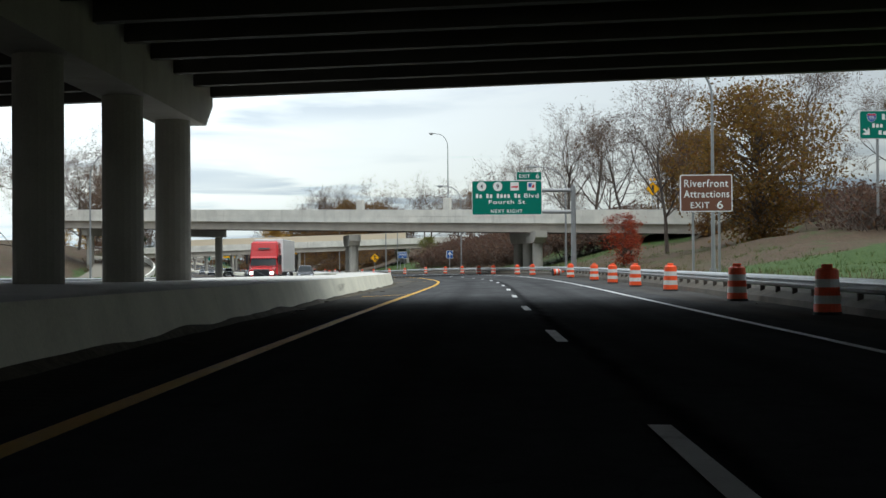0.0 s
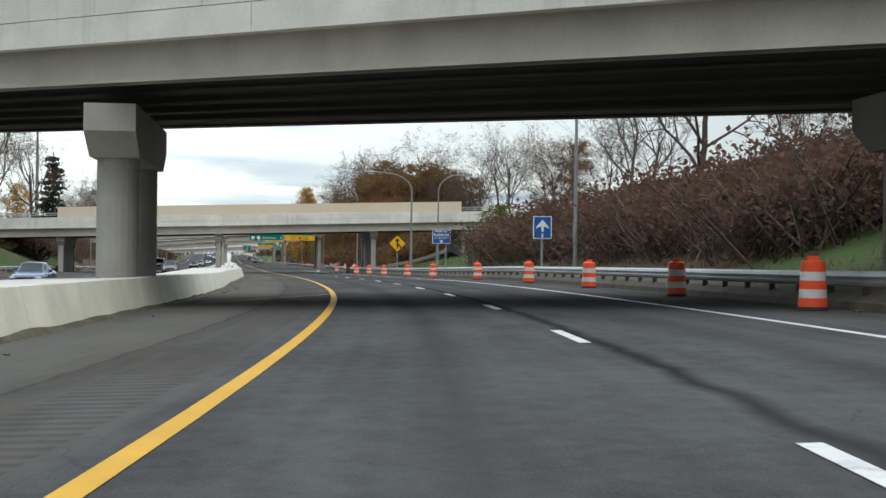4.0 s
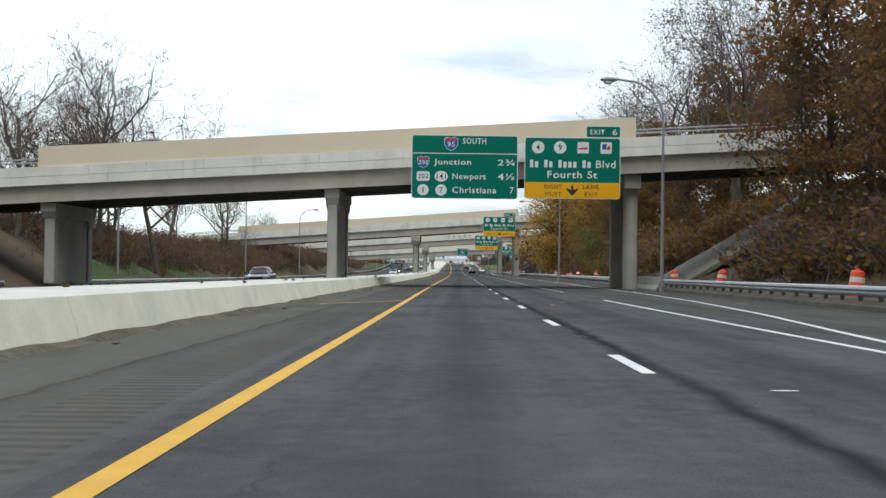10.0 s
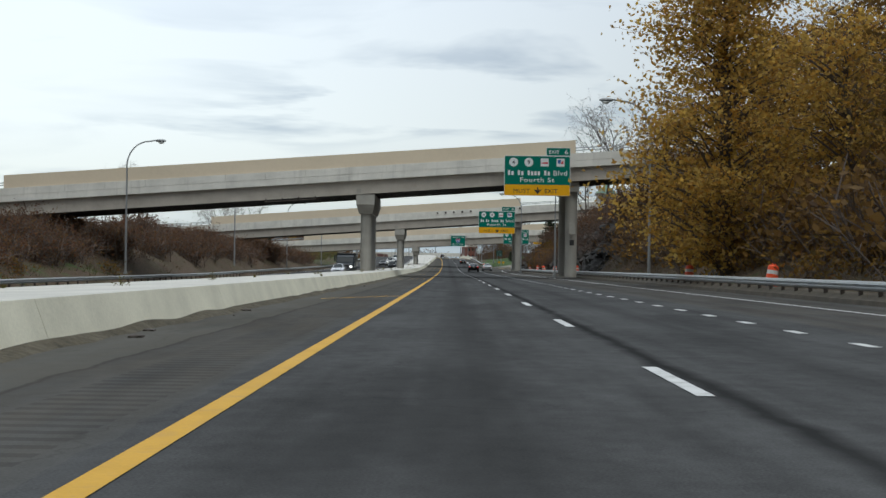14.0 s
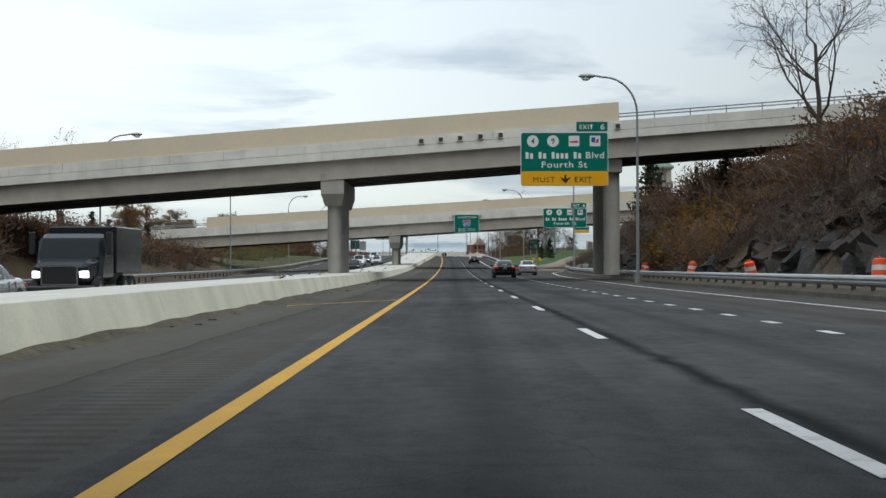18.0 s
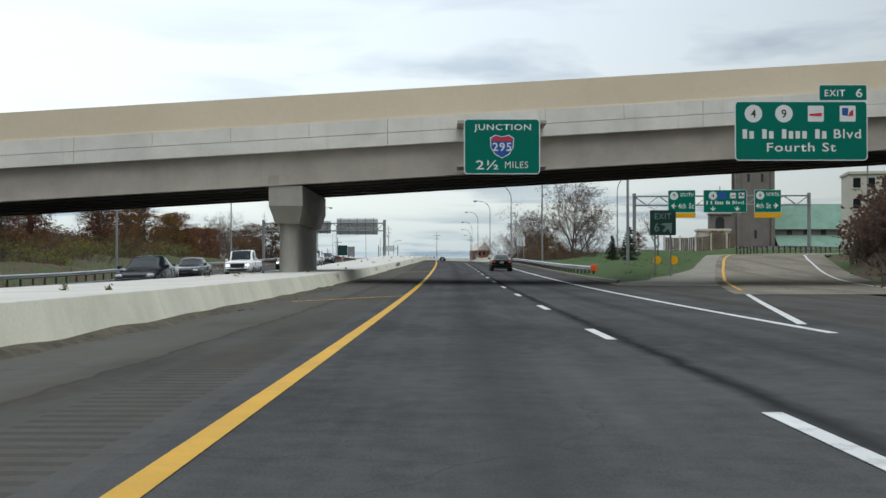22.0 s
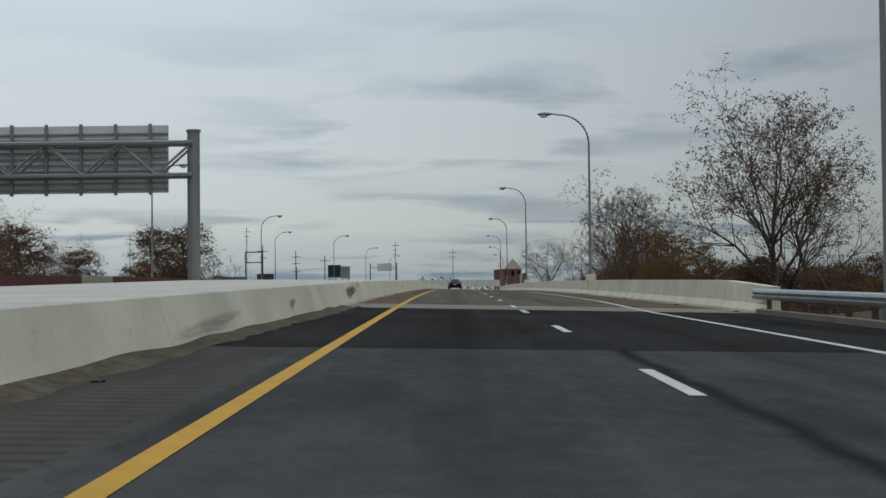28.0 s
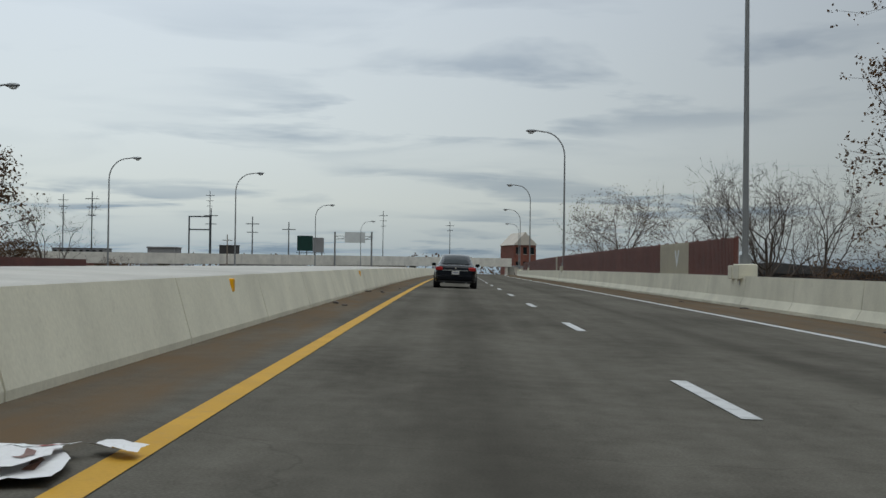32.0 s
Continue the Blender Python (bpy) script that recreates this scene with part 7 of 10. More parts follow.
def tufts(name, label, mat, zones, seed):
    rng = np.random.default_rng(seed)
    pts = np.array([q[:4] for q in scatter(seed, *zones)])
    n, blades = len(pts), 6
    c = np.repeat(pts[:, :3], blades, 0) + rng.normal(size=(n * blades, 3)) * [0.12, 0.12, 0.0]
    h = np.repeat(pts[:, 3], blades) * (0.5 + 0.7 * rng.random(n * blades))
    a = rng.random(n * blades) * 6.283
    w = np.stack([np.cos(a), np.sin(a), 0 * a], -1) * 0.022
    tip = c + rng.normal(size=c.shape) * [0.16, 0.16, 0.0] + np.stack([0 * h, 0 * h, h], -1)
    verts = np.stack([c - w, c + w, tip + w * 0.2, tip - w * 0.2], 1).reshape(-1, 3)
    o = raw_mesh(name, [(verts, np.arange(len(verts)).reshape(-1, 4))], mat)
    return tagged(o, label, "grass", kind="stuff")


L_GRASS = leafy("grass_blades", (0.027, 0.05, 0.012), (0.055, 0.088, 0.024), (0.095, 0.105, 0.036))
wrng, wpts = np.random.default_rng(77), []
for q in [-56 + 12.2 * i for i in range(25, 79)]:
    for _ in range(int(wrng.integers(0, 4))):
        f = wrng.random()
        c = place(q + wrng.normal() * 0.15, toe(q) - 0.4 + f * (back(q) - toe(q) + 0.8), 0.86 * high(q))
        size = 0.03 + 0.08 * wrng.random() ** 2
        wpts.append(c + np.abs(wrng.normal(size=(60, 3))) * [0, 0, size * 1.2] + wrng.normal(size=(60, 3)) * [size * 0.8, size * 1.6, 0])
tagged(raw_mesh("weeds", [quads(wrng, np.concatenate(wpts), 0.045)], leafy("weed_leaves", (0.05, 0.055, 0.018), (0.10, 0.085, 0.03), (0.13, 0.12, 0.04))), "small weeds in the joints on top of the median", "weeds", kind="stuff")
L_STRAW = leafy("dry_blades", (0.085, 0.066, 0.036), (0.13, 0.10, 0.056), (0.055, 0.046, 0.025))
tufts("grass", "green grass along the verge", L_GRASS, ((1800, 40, 150, 8, 20, 0.15, 0.4), (1500, 225, 300, 8, 22, 0.15, 0.4), (1500, 760, 920, 8, 26, 0.12, 0.3), (700, 420, 560, -36, -30, 0.2, 0.5)), 201)
tufts("grass", "dry straw-coloured grass behind the guardrail", L_STRAW, ((1500, 40, 320, 7.2, 12, 0.15, 0.5), (2200, 330, 735, 10.6, 14, 0.2, 0.6), (1400, 300, 930, -36, -29.8, 0.2, 0.6)), 202)


def far_woods(name, label, mat, lines, seed):
    """Distant tree lines as loose masses of leaf clumps."""
    rng, pts = np.random.default_rng(seed), []
    for x0, y0, x1, y1, h, n in lines:
        t = rng.random(n)
        bumps = 0.55 + 0.45 * np.abs(np.sin(t * 37 + seed) * np.sin(t * 91 + 2))
        pts.append(np.stack([x0 + (x1 - x0) * t + rng.normal(size=n) * 8, y0 + (y1 - y0) * t + rng.normal(size=n) * 8, -7 + h * bumps * rng.random(n) ** 0.6], -1))
    o = raw_mesh(name, [quads(rng, np.concatenate(pts), 2.2)], mat)
    return tagged(o, label, "woods", kind="stuff")


far_woods("far_woods", "distant brown woods on the horizon", L_BROWN, ((-900, 1900, 900, 2100, 24, 11000), (-500, 1500, -150, 1650, 18, 4500), (60, 1450, 420, 1620, 15, 1800), (-700, 700, -160, 1500, 13, 2200), (160, 780, 500, 1450, 14, 2200), (-300, 300, -140, 700, 20, 1500), (130, 60, 160, 700, 24, 2400)), 301)
far_woods("far_woods", "distant dark evergreen woods", L_DARK, ((-1200, 2600, 1200, 2700, 24, 3000), (-140, 60, -120, 500, 16, 700)), 302)


# ---- rock cutting beside the exit lane ----
def rock_face(s0, s1):
    """A blasted rock face: a sheet stepped into blocks by cells of a crystal pattern."""
    ss, vv = along(s0, s1, 0.62), np.linspace(0, 1, 24)
    crown = lambda q: float(np.interp(q, [566, 571, 578, 600, 622, 640, 662, 690, 712, 728, 740], [2.0, 6.5, 8.6, 8.0, 6.4, 5.2, 5.8, 6.4, 4.6, 2.4, 0.8]))
    verts = []
    for q in ss:
        top = crown(q)
        for v in vv:
            lat = 11.7 + 6.8 * v ** 1.25 + float(np.interp(q, [700, 740], [0, 6]))
            up = -0.25 + (top + 0.25) * v ** 0.8
            p = Vector((q * 0.55 + 0.3 * math.sin(up * 1.7), lat * 0.9 + 0.25 * math.sin(q * 0.9), up * 0.85 + 0.2 * math.sin(q * 1.3)))
            near = noise.voronoi(p)[1]
            a, b = near[0], near[1]
            step = noise.cell(a * 7.3) * 0.55 + noise.cell(b * 3.1) * 0.2
            small = noise.voronoi(p * 2.7)[1][0]
            step += noise.cell(small * 5.7) * 0.35 + 0.7 * noise.noise(p * 0.45) + 0.25 * noise.noise(p * 2.1)
            keep = min(1.0, 5 * v + 0.15) * min(1.0, (1.02 - v) * 6)
            w = place(q, lat - step * keep, up + 0.35 * keep * noise.cell(a * 2.9))
            verts.append(tuple(w))
    n = len(vv)
    faces = [(i * n + j, i * n + j + 1, (i + 1) * n + j + 1, (i + 1) * n + j) for i in range(len(ss) - 1) for j in range(n - 1)]
    return mesh_ob("rock_face", verts, faces, M["cliff"])


k = Mat("cliff_rock", 0.9, 0, 0.25)
kp = k.world()
cg, cb, cw = k.noise(kp, 9, 4, 0.65), k.noise(kp, 0.8, 6, 0.7), k.noise(kp, 0.22, 3)
col = k.ramp(k.math("ADD", k.math("MULTIPLY", cg, 0.4), k.math("MULTIPLY", cb, 0.6)), (0.36, (0.012, 0.011, 0.011)), (0.5, (0.036, 0.034, 0.032)), (0.70, (0.095, 0.09, 0.084)))
moss = k.mix(k.ramp(k.noise(kp, 1.6, 6, 0.7), (0.44, 0.0), (0.56, 0.9)), col, (0.05, 0.03, 0.017))
k.color(k.mix(k.ramp(cw, (0.46, 0.0), (0.6, 0.85)), col, moss))
k.bump(k.math("ADD", cg, cb), 0.6, 0.06)
M["cliff"] = k.m
tagged(rock_face(566, 740), "dark grey blasted rock face with brown weeds", "rock face", kind="structure")
# weeds that cling to ledges of the rock
weeds = []
for s_, lat, up, size in [(572 + 163 * random.Random(i).random(), 12.6 + 5.0 * random.Random(i + 900).random(), 0, 0.35 + 0.6 * random.Random(i + 400).random()) for i in range(900)]:
    p = place(s_, lat)
    v = (lat - 11.7) / 6.8
    top = float(np.interp(s_, [566, 571, 578, 600, 622, 640, 662, 690, 712, 728, 740], [2.0, 6.5, 8.6, 8.0, 6.4, 5.2, 5.8, 6.4, 4.6, 2.4, 0.8]))
    weeds.append((p[0], p[1], p[2] - 0.25 + (top + 0.25) * max(0.0, v) ** 0.64 + 0.05, size))
thicket("rock_weeds", "brown weeds clinging to the rock face", L_THICK, weeds, 130, 3, 0.10)
L_ORANGE = leafy("leaves_orange_brown", (0.17, 0.085, 0.03), (0.22, 0.12, 0.04), (0.12, 0.06, 0.025), (0.2, 0.1, 0.03))
orange_bush = [(*[float(c) for c in place(s_, lat, up)], size) for s_, lat, up, size in [(636 + 24 * random.Random(i).random(), 11.9 + 2.8 * random.Random(i + 50).random(), 0.1 + 2.4 * random.Random(i + 90).random(), 0.8 + 0.8 * random.Random(i + 70).random()) for i in range(46)]]
thicket("bush", "orange-brown bush at the foot of the rock face", L_ORANGE, orange_bush, 131, 4, 0.11)

# ---- exit ramp ----
def ramp_sheet(name, off0, off1, lift, mat, s0=735, s1=852, cols=6, inner=None):
    ss, verts, uvs = along(s0, s1, 3.0), [], []
    for q in ss:
        lats = ramp_left(q) + np.linspace(off0, off1, cols + 1) if inner is None else np.linspace(float(inner(q)), float(ramp_left(q)) + off1, cols + 1)
        p = place(np.full(cols + 1, q), lats)
        p[:, 2] = np.interp(q, GRID, RZ) + np.interp(q, GRID, RB) * np.clip(lats, -14, 9) + ramp_up(q) + lift
        verts += [tuple(v) for v in p]
        uvs += [(float(l), q) for l in lats]
    n = cols + 1
    faces = [(i * n + j, i * n + j + 1, (i + 1) * n + j + 1, (i + 1) * n + j) for i in range(len(ss) - 1) for j in range(cols)]
    ob = mesh_ob(name, verts, faces, mat)
    uv = ob.data.uv_layers.new(name="road")
    for loop in ob.data.loops:
        uv.data[loop.index].uv = uvs[loop.vertex_index]
    return ob


M["ramp"] = asphalt("ramp_concrete", (0.19, 0.1748, 0.1444), dirt=(0.11, 0.085, 0.06), dirty=0.25, seam=False)
tagged(ramp_sheet("exit_ramp", 0.0, 8.6, 0.012, M["ramp"]), "pale worn concrete exit ramp curving away", "road", kind="structure")
tagged(ramp_sheet("gore_apron", 0.0, 0.1, 0.006, M["slab"], 751, 812, 4, lambda q: mound_edge(q) - 0.6), "tan concrete apron between lawn and exit ramp", "road", kind="structure")
tagged(ramp_sheet("yellow_edge_line", 0.45, 0.63, 0.024, M["yellow"], 741, 850, 1), "solid yellow edge line of the exit ramp", "road line", kind="structure")
tagged(ramp_sheet("white_edge_line", 6.9, 7.06, 0.024, M["white"], 738, 850, 1), "solid white edge line of the exit ramp", "road line", kind="structure")
# rail along the outer side of the bend
rail = tagged(new("guardrail"), "galvanised steel guardrail beside the exit ramp", "guardrail", kind="structure")
rp = []
for q in along(810, 852, 3):
    p = place(q, ramp_left(q) - 0.5)
    rp.append((p, float(np.interp(q, GRID, RZ) + np.interp(q, GRID, RB) * 9 + ramp_up(q)) + 0.05))
vs, fs = sweep(wbeam(), [lambda a, u, p=p, z=z: (p[0] - a, p[1], z + u) for p, z in rp])
mesh_ob("rail", vs, fs, M["galv"], rail)
for (p, z), (p2, z2) in zip(rp[:-1], rp[1:]):
    for t in (0.0, 0.5):
        share("post", post_me, rail, pose(p[0] * (1 - t) + p2[0] * t + 0.1, p[1] * (1 - t) + p2[1] * t, z * (1 - t) + z2 * t - 0.02))
# kerb round the lawn between road and ramp
lawn_kerb = []
for q in along(756, 905, 4):
    lawn_kerb.append((q, float(np.interp(q, [756, 775, 800, 905], [6.15, 6.0, 6.1, 6.75]))))
vs, fs = sweep([(0.0, -0.2), (0.02, 0.14), (0.2, 0.16), (0.22, -0.2)], [lambda a, u, q=q, l=l: tuple(place(q, l + a, u)) for q, l in lawn_kerb])
tagged(mesh_ob("kerb", vs, fs, M["slab"]), "pale concrete kerb below the guardrail", "kerb", kind="structure")
marker = thing("rail_end_marker", "orange marker plate on the end of a guardrail", "marker", spot(773.6, 6.95))
part("plate", boxbm(-0.2, 0.2, -0.05, 0.02, 0.42, 0.82, bevel=0.02), M["orange"], marker)
part("post", boxbm(-0.06, 0.06, 0.02, 0.14, -0.3, 0.6), M["post"], marker)

M["joint"] = simple("tar_joint", (0.016, 0.016, 0.018), 0.7, vary=0.4, scale=3)
# ---- barrier scuffs, tags, silt, debris and litter ----
sc = Mat("tyre_rubber_marks", 0.8, 0, 0.3)
sp2 = sc.world()
sc.color(sc.ramp(sc.noise(sp2, 9, 4, 0.7), (0.35, (0.06, 0.058, 0.054)), (0.7, (0.17, 0.16, 0.15))))
streaks = sc.noise(sc.world((1.2, 0.5, 9.0)), 2.2, 5, 0.7)
soft_edge = sc.t.nodes.new("ShaderNodeAttribute")
soft_edge.attribute_name = "wear"
sc.put(sc.b.inputs["Alpha"], sc.math("MULTIPLY", sc.ramp(streaks, (0.28, 0.15), (0.55, 1.0)), sc.math("MULTIPLY", soft_edge.outputs["Fac"], 0.85), clamp=True))
M["scuff"] = sc.m


def face_point(s, up):
    kk = high(s)
    a = float(np.interp(up, [u * kk for _, u in FACE], [f for f, _ in FACE]))
    return place(s, toe(s) + a + 0.006, up)


srng = random.Random(17)
for s_, up, ln, hh, dark in ((777, 0.40, 4.5, 0.2, 0.35), (806.7, 0.36, 11.0, 0.2, 1.0), (791, 0.40, 3.4, 0.16, 0.3), (840, 0.38, 3.2, 0.2, 0.6), (250, 0.45, 3.0, 0.1, 0.35), (277, 0.40, 2.2, 0.1, 0.3), (226, 0.42, 3.0, 0.12, 0.4), (87, 0.35, 4.0, 0.12, 0.3), (52, 0.35, 4.5, 0.12, 0.35),
                             (909.2, 0.42, 4.4, 0.24, 1.0), (977, 0.5, 1.3, 0.14, 0.7), (980.5, 0.34, 0.8, 0.16, 0.7), (118, 0.4, 3.0, 0.12, 0.35), (126, 0.45, 2.0, 0.1, 0.35), (748, 0.36, 2.6, 0.16, 0.45), (868, 0.36, 3.4, 0.18, 0.5), (301.5, 0.4, 2.4, 0.16, 0.8), (886, 0.2, 6.0, 0.16, 0.4), (895, 0.34, 1.2, 0.12, 0.6)):
    n = 24
    ring = []
    p1, p2 = srng.random() * 6, srng.random() * 6
    for i in range(n):
        a = 2 * math.pi * i / n
        r = 0.9 + 0.16 * math.sin(2 * a + p1) + 0.12 * math.sin(3 * a + p2) + 0.06 * srng.random()
        ring.append((s_ + ln / 2 * math.cos(a) * r, max(0.1, min(high(s_) * 0.8, up + hh * math.sin(a) * r + (0.16 if ln > 8 else 0.08) * math.cos(a)))))
    inner = [((a + s_) / 2, (b + up) / 2) for a, b in ring]
    vs = [tuple(face_point(s_, up))] + [tuple(face_point(a, b)) for a, b in inner + ring]
    mark = mesh_ob("tyre_scuff", vs, [(0, 1 + i, 1 + (i + 1) % n) for i in range(n)] + [(1 + i, 1 + n + i, 1 + n + (i + 1) % n, 1 + (i + 1) % n) for i in range(n)], M["scuff"], median, "dark tyre marks on the concrete")
    mark.data.attributes.new("wear", "FLOAT", "POINT").data.foreach_set("value", [dark] * (n + 1) + [0.0] * n)
for s_ in (912.5, 950.0, 956.5, 969.0, 1015.0, 1040.0):
    p = face_point(s_, 0.6)
    part("reflector", boxbm(-0.04, 0.03, -0.07, 0.07, -0.09, 0.09, bevel=0.01), M["signyellow"], median, "yellow reflector tag").matrix_basis = pose(*[float(c) for c in p], 0, 0, math.degrees(heading(s_)))
sm = Mat("roadside_silt", 0.95, 0, 0.2)
smp = sm.world()
silt_grain = sm.noise(smp, 5.0, 5, 0.75)
sm.color(sm.mix(sm.ramp(sm.noise(smp, 0.7, 4, 0.6), (0.4, 0.0), (0.62, 1.0)), sm.ramp(silt_grain, (0.32, (0.03, 0.026, 0.018)), (0.68, (0.10, 0.085, 0.057))), sm.ramp(silt_grain, (0.3, (0.05, 0.044, 0.031)), (0.7, (0.14, 0.12, 0.085)))))
sm.bump(silt_grain, 0.7, 0.05)
M["silt"] = sm.m
srows = []
for q in along(2, 905, 0.45):
    wide = float(np.interp(q, [60, 160, 300, 860, 905], [0.18, 0.22, 0.28, 0.28, 0.45])) * (1 + 0.45 * noise.noise(Vector((q * 0.23, 1.7, 0))) + 0.5 * noise.noise(Vector((q * 0.9, 0.3, 0))))
    tall = 0.075 + 0.06 * noise.noise(Vector((q * 0.4, 9.1, 0)))
    srows.append([tuple(place(q, toe(q) - 0.01 + a * wide, u * tall + 0.005 + (0.03 * noise.noise(Vector((q * 2.1, a * 5, 4))) if 0 < a < 1 else 0))) for a, u in ((0, 1.0), (0.22, 0.9), (0.5, 0.55), (0.8, 0.2), (1.0, -0.1))])
mesh = [(i * 5 + j, i * 5 + j + 1, i * 5 + j + 6, i * 5 + j + 5) for i in range(len(srows) - 1) for j in range(4)]
tagged(mesh_ob("silt", [v for r in srows for v in r], mesh, M["silt"], smooth=True), "ragged brown silt and leaf dirt at the foot of the barrier", "dirt", kind="stuff")
bits = bmesh.new()
for i in range(420):
    s_ = 4 + 1050 * srng.random()
    side = srng.random()
    lat = toe(s_) + 0.05 + 0.9 * srng.random() ** 2 if side < 0.7 else edge(s_) - 0.1 - 1.4 * srng.random() ** 2
    p = place(s_, lat, 0.012)
    r = 0.02 + 0.07 * srng.random() ** 2
    bmesh.ops.create_icosphere(bits, subdivisions=1, radius=r, matrix=Matrix.Translation(Vector(p)) @ Euler((0, 0, srng.random() * 6)).to_matrix().to_4x4() @ Matrix.Diagonal((1.0, 1.9, 0.5, 1)))
tagged(part("debris", bits, M["post"]), "small dark clods and scraps along the road's edges", "debris", kind="stuff")
# scratches and a paint blot on the road
for s_, lat, ln, wd, mat in ((361.1, 1.7, 0.10, 0.42, "white"), (357.8, 1.1, 0.35, 0.15, "orange"), (418.6, 0.96, 0.10, 0.3, "white"), (115.3, 1.03, 0.10, 0.4, "white"), (210.0, 0.85, 0.1, 0.4, "white"), (327.3, 0.9, 0.1, 0.28, "white")):
    n, pts = 9, []
    for i in range(n):
        a = 2 * math.pi * i / n
        r = 0.7 + 0.5 * srng.random()
        pts.append(tuple(place(s_ + ln / 2 * math.sin(a) * r, lat + wd / 2 * math.cos(a) * r, 0.007)))
    tagged(mesh_ob("paint_mark", pts, [tuple(range(n))], M[mat]), "small worn paint mark on the asphalt", "paint mark", "paint marks", "structure")
joint = strip("road_patch", 192.4, 192.85, -6.4, 0.4, M["joint"], 0.004, 0.25, 24)
tagged(joint, "dark tar joint across the lanes", "road patch", kind="structure")
# crumpled paper on the shoulder
M["paper"] = simple("printed_paper", (0.72, 0.71, 0.70), 0.8, vary=0.08, scale=6)
litter_ob = thing("litter", "crumpled white printed paper lying on the shoulder", "litter", spot(1002.85, -4.1, 0.0, 8))


def sheet_of(w, d, lift, turn, seed, n=8):
    """A creased sheet of paper, raised along its folds."""
    vs = []
    for i in range(n + 1):
        for j in range(n + 1):
            u, v = i / n - 0.5, j / n - 0.5
            z = lift + 0.035 * abs(noise.noise(Vector((u * 3.1, v * 3.7, seed)))) + 0.05 * max(0, abs(u) - 0.3) + 0.02 * abs(math.sin(v * 7 + seed))
            x, y = u * w + 0.03 * math.sin(v * 8 + seed), v * d + 0.04 * math.sin(u * 5)
            c, q = math.cos(turn), math.sin(turn)
            vs.append((x * c - y * q, x * q + y * c, z))
    return vs, [(i * (n + 1) + j, (i + 1) * (n + 1) + j, (i + 1) * (n + 1) + j + 1, i * (n + 1) + j + 1) for i in range(n) for j in range(n)]


for k, (w, d, lift, turn) in enumerate(((0.46, 1.1, 0.012, 0.1), (0.34, 0.8, 0.05, -0.2))):
    vs, fs = sheet_of(w, d, lift, turn, 2.0 + k)
    mesh_ob("sheet", vs, fs, M["paper"], litter_ob)
    for i0, j0, wide, tall, mat in ((1, 1, 2, 2, "signbrown"), (5, 2, 1, 3, "signbrown"), (2, 6, 3, 1, "signback"), (5, 6, 2, 1, "oxide")):
        grid = [(i0 + a, j0 + c) for a in range(wide + 1) for c in range(tall + 1)]
        pts = [vs[i * 9 + j] for i, j in grid]
        mesh_ob("printed_patch", [(x, y, z + 0.004) for x, y, z in pts], [(a * (tall + 1) + c, (a + 1) * (tall + 1) + c, (a + 1) * (tall + 1) + c + 1, a * (tall + 1) + c + 1) for a in range(wide) for c in range(tall)], M[mat], litter_ob)
scrap = thing("litter", "small folded scrap of white paper beside the yellow line", "litter", spot(1003.35, -3.74, 0.0, 30))
vs, fs = sheet_of(0.2, 0.26, 0.03, 0.5, 7.0, 4)
mesh_ob("sheet", vs, fs, M["paper"], scrap)

# ---- panels on the viaduct's parapets ----
pbm = boxbm(-0.03, 0.03, 0.0, 1.2, 0.0, 1.3)
for i in range(5):
    box(pbm, -0.055, -0.03, 0.06 + i * 0.24, 0.18 + i * 0.24, 0.03, 1.27)
panel_me = bpy.data.meshes.new("panel")
pbm.to_mesh(panel_me)
pbm.free()
panel_me.materials.append(M["panel"])
cream_me = panel_me.copy()
cream_me.materials.clear()
cream_me.materials.append(M["cream"])
screen = tagged(new("noise_screen"), "red-brown ribbed metal screen on the viaduct's parapet", "screen", kind="structure")
for i in range(150):
    s_ = 1041.6 + i * 1.22
    pale = 7 <= i <= 12 or 66 <= i <= 67
    share("panel", cream_me if pale else panel_me, screen, spot(s_, edge(s_) + 0.34, 1.0), "cream panel" if pale else "")
    if i % 2 == 0:
        part("screen_post", boxbm(-0.05, 0.05, -0.03, 0.03, 0.9, 2.36), M["panel"], screen).matrix_basis = spot(s_ - 0.01, edge(s_) + 0.42)
part("end_post", boxbm(-0.3, 0.3, -0.55, 0.0, 0.9, 1.35, bevel=0.03), M["barrier"], screen).matrix_basis = spot(1041.3, edge(1041) + 0.35)
mark = mesh_ob("emblem", [(-0.062, 3.2, 1.0), (-0.062, 2.6, 0.25), (-0.062, 2.0, 1.0), (-0.062, 2.35, 1.0), (-0.062, 2.6, 0.62), (-0.062, 2.85, 1.0)], [(0, 1, 4, 5), (1, 2, 3, 4)], M["signback"], screen)
mark.matrix_basis = spot(1050.2, edge(1050) + 0.34, 1.0)
screen2 = tagged(new("noise_screen"), "red-brown metal screen beyond the oncoming lanes", "screen", kind="structure")
for i in range(135):
    s_ = 927 + i * 1.22
    pale = 28 <= i <= 34 or 90 <= i <= 95
    share("panel", cream_me if pale else panel_me, screen2, spot(s_ + 1.2, -28.74, 0.14, 180), "cream panel" if pale else "")

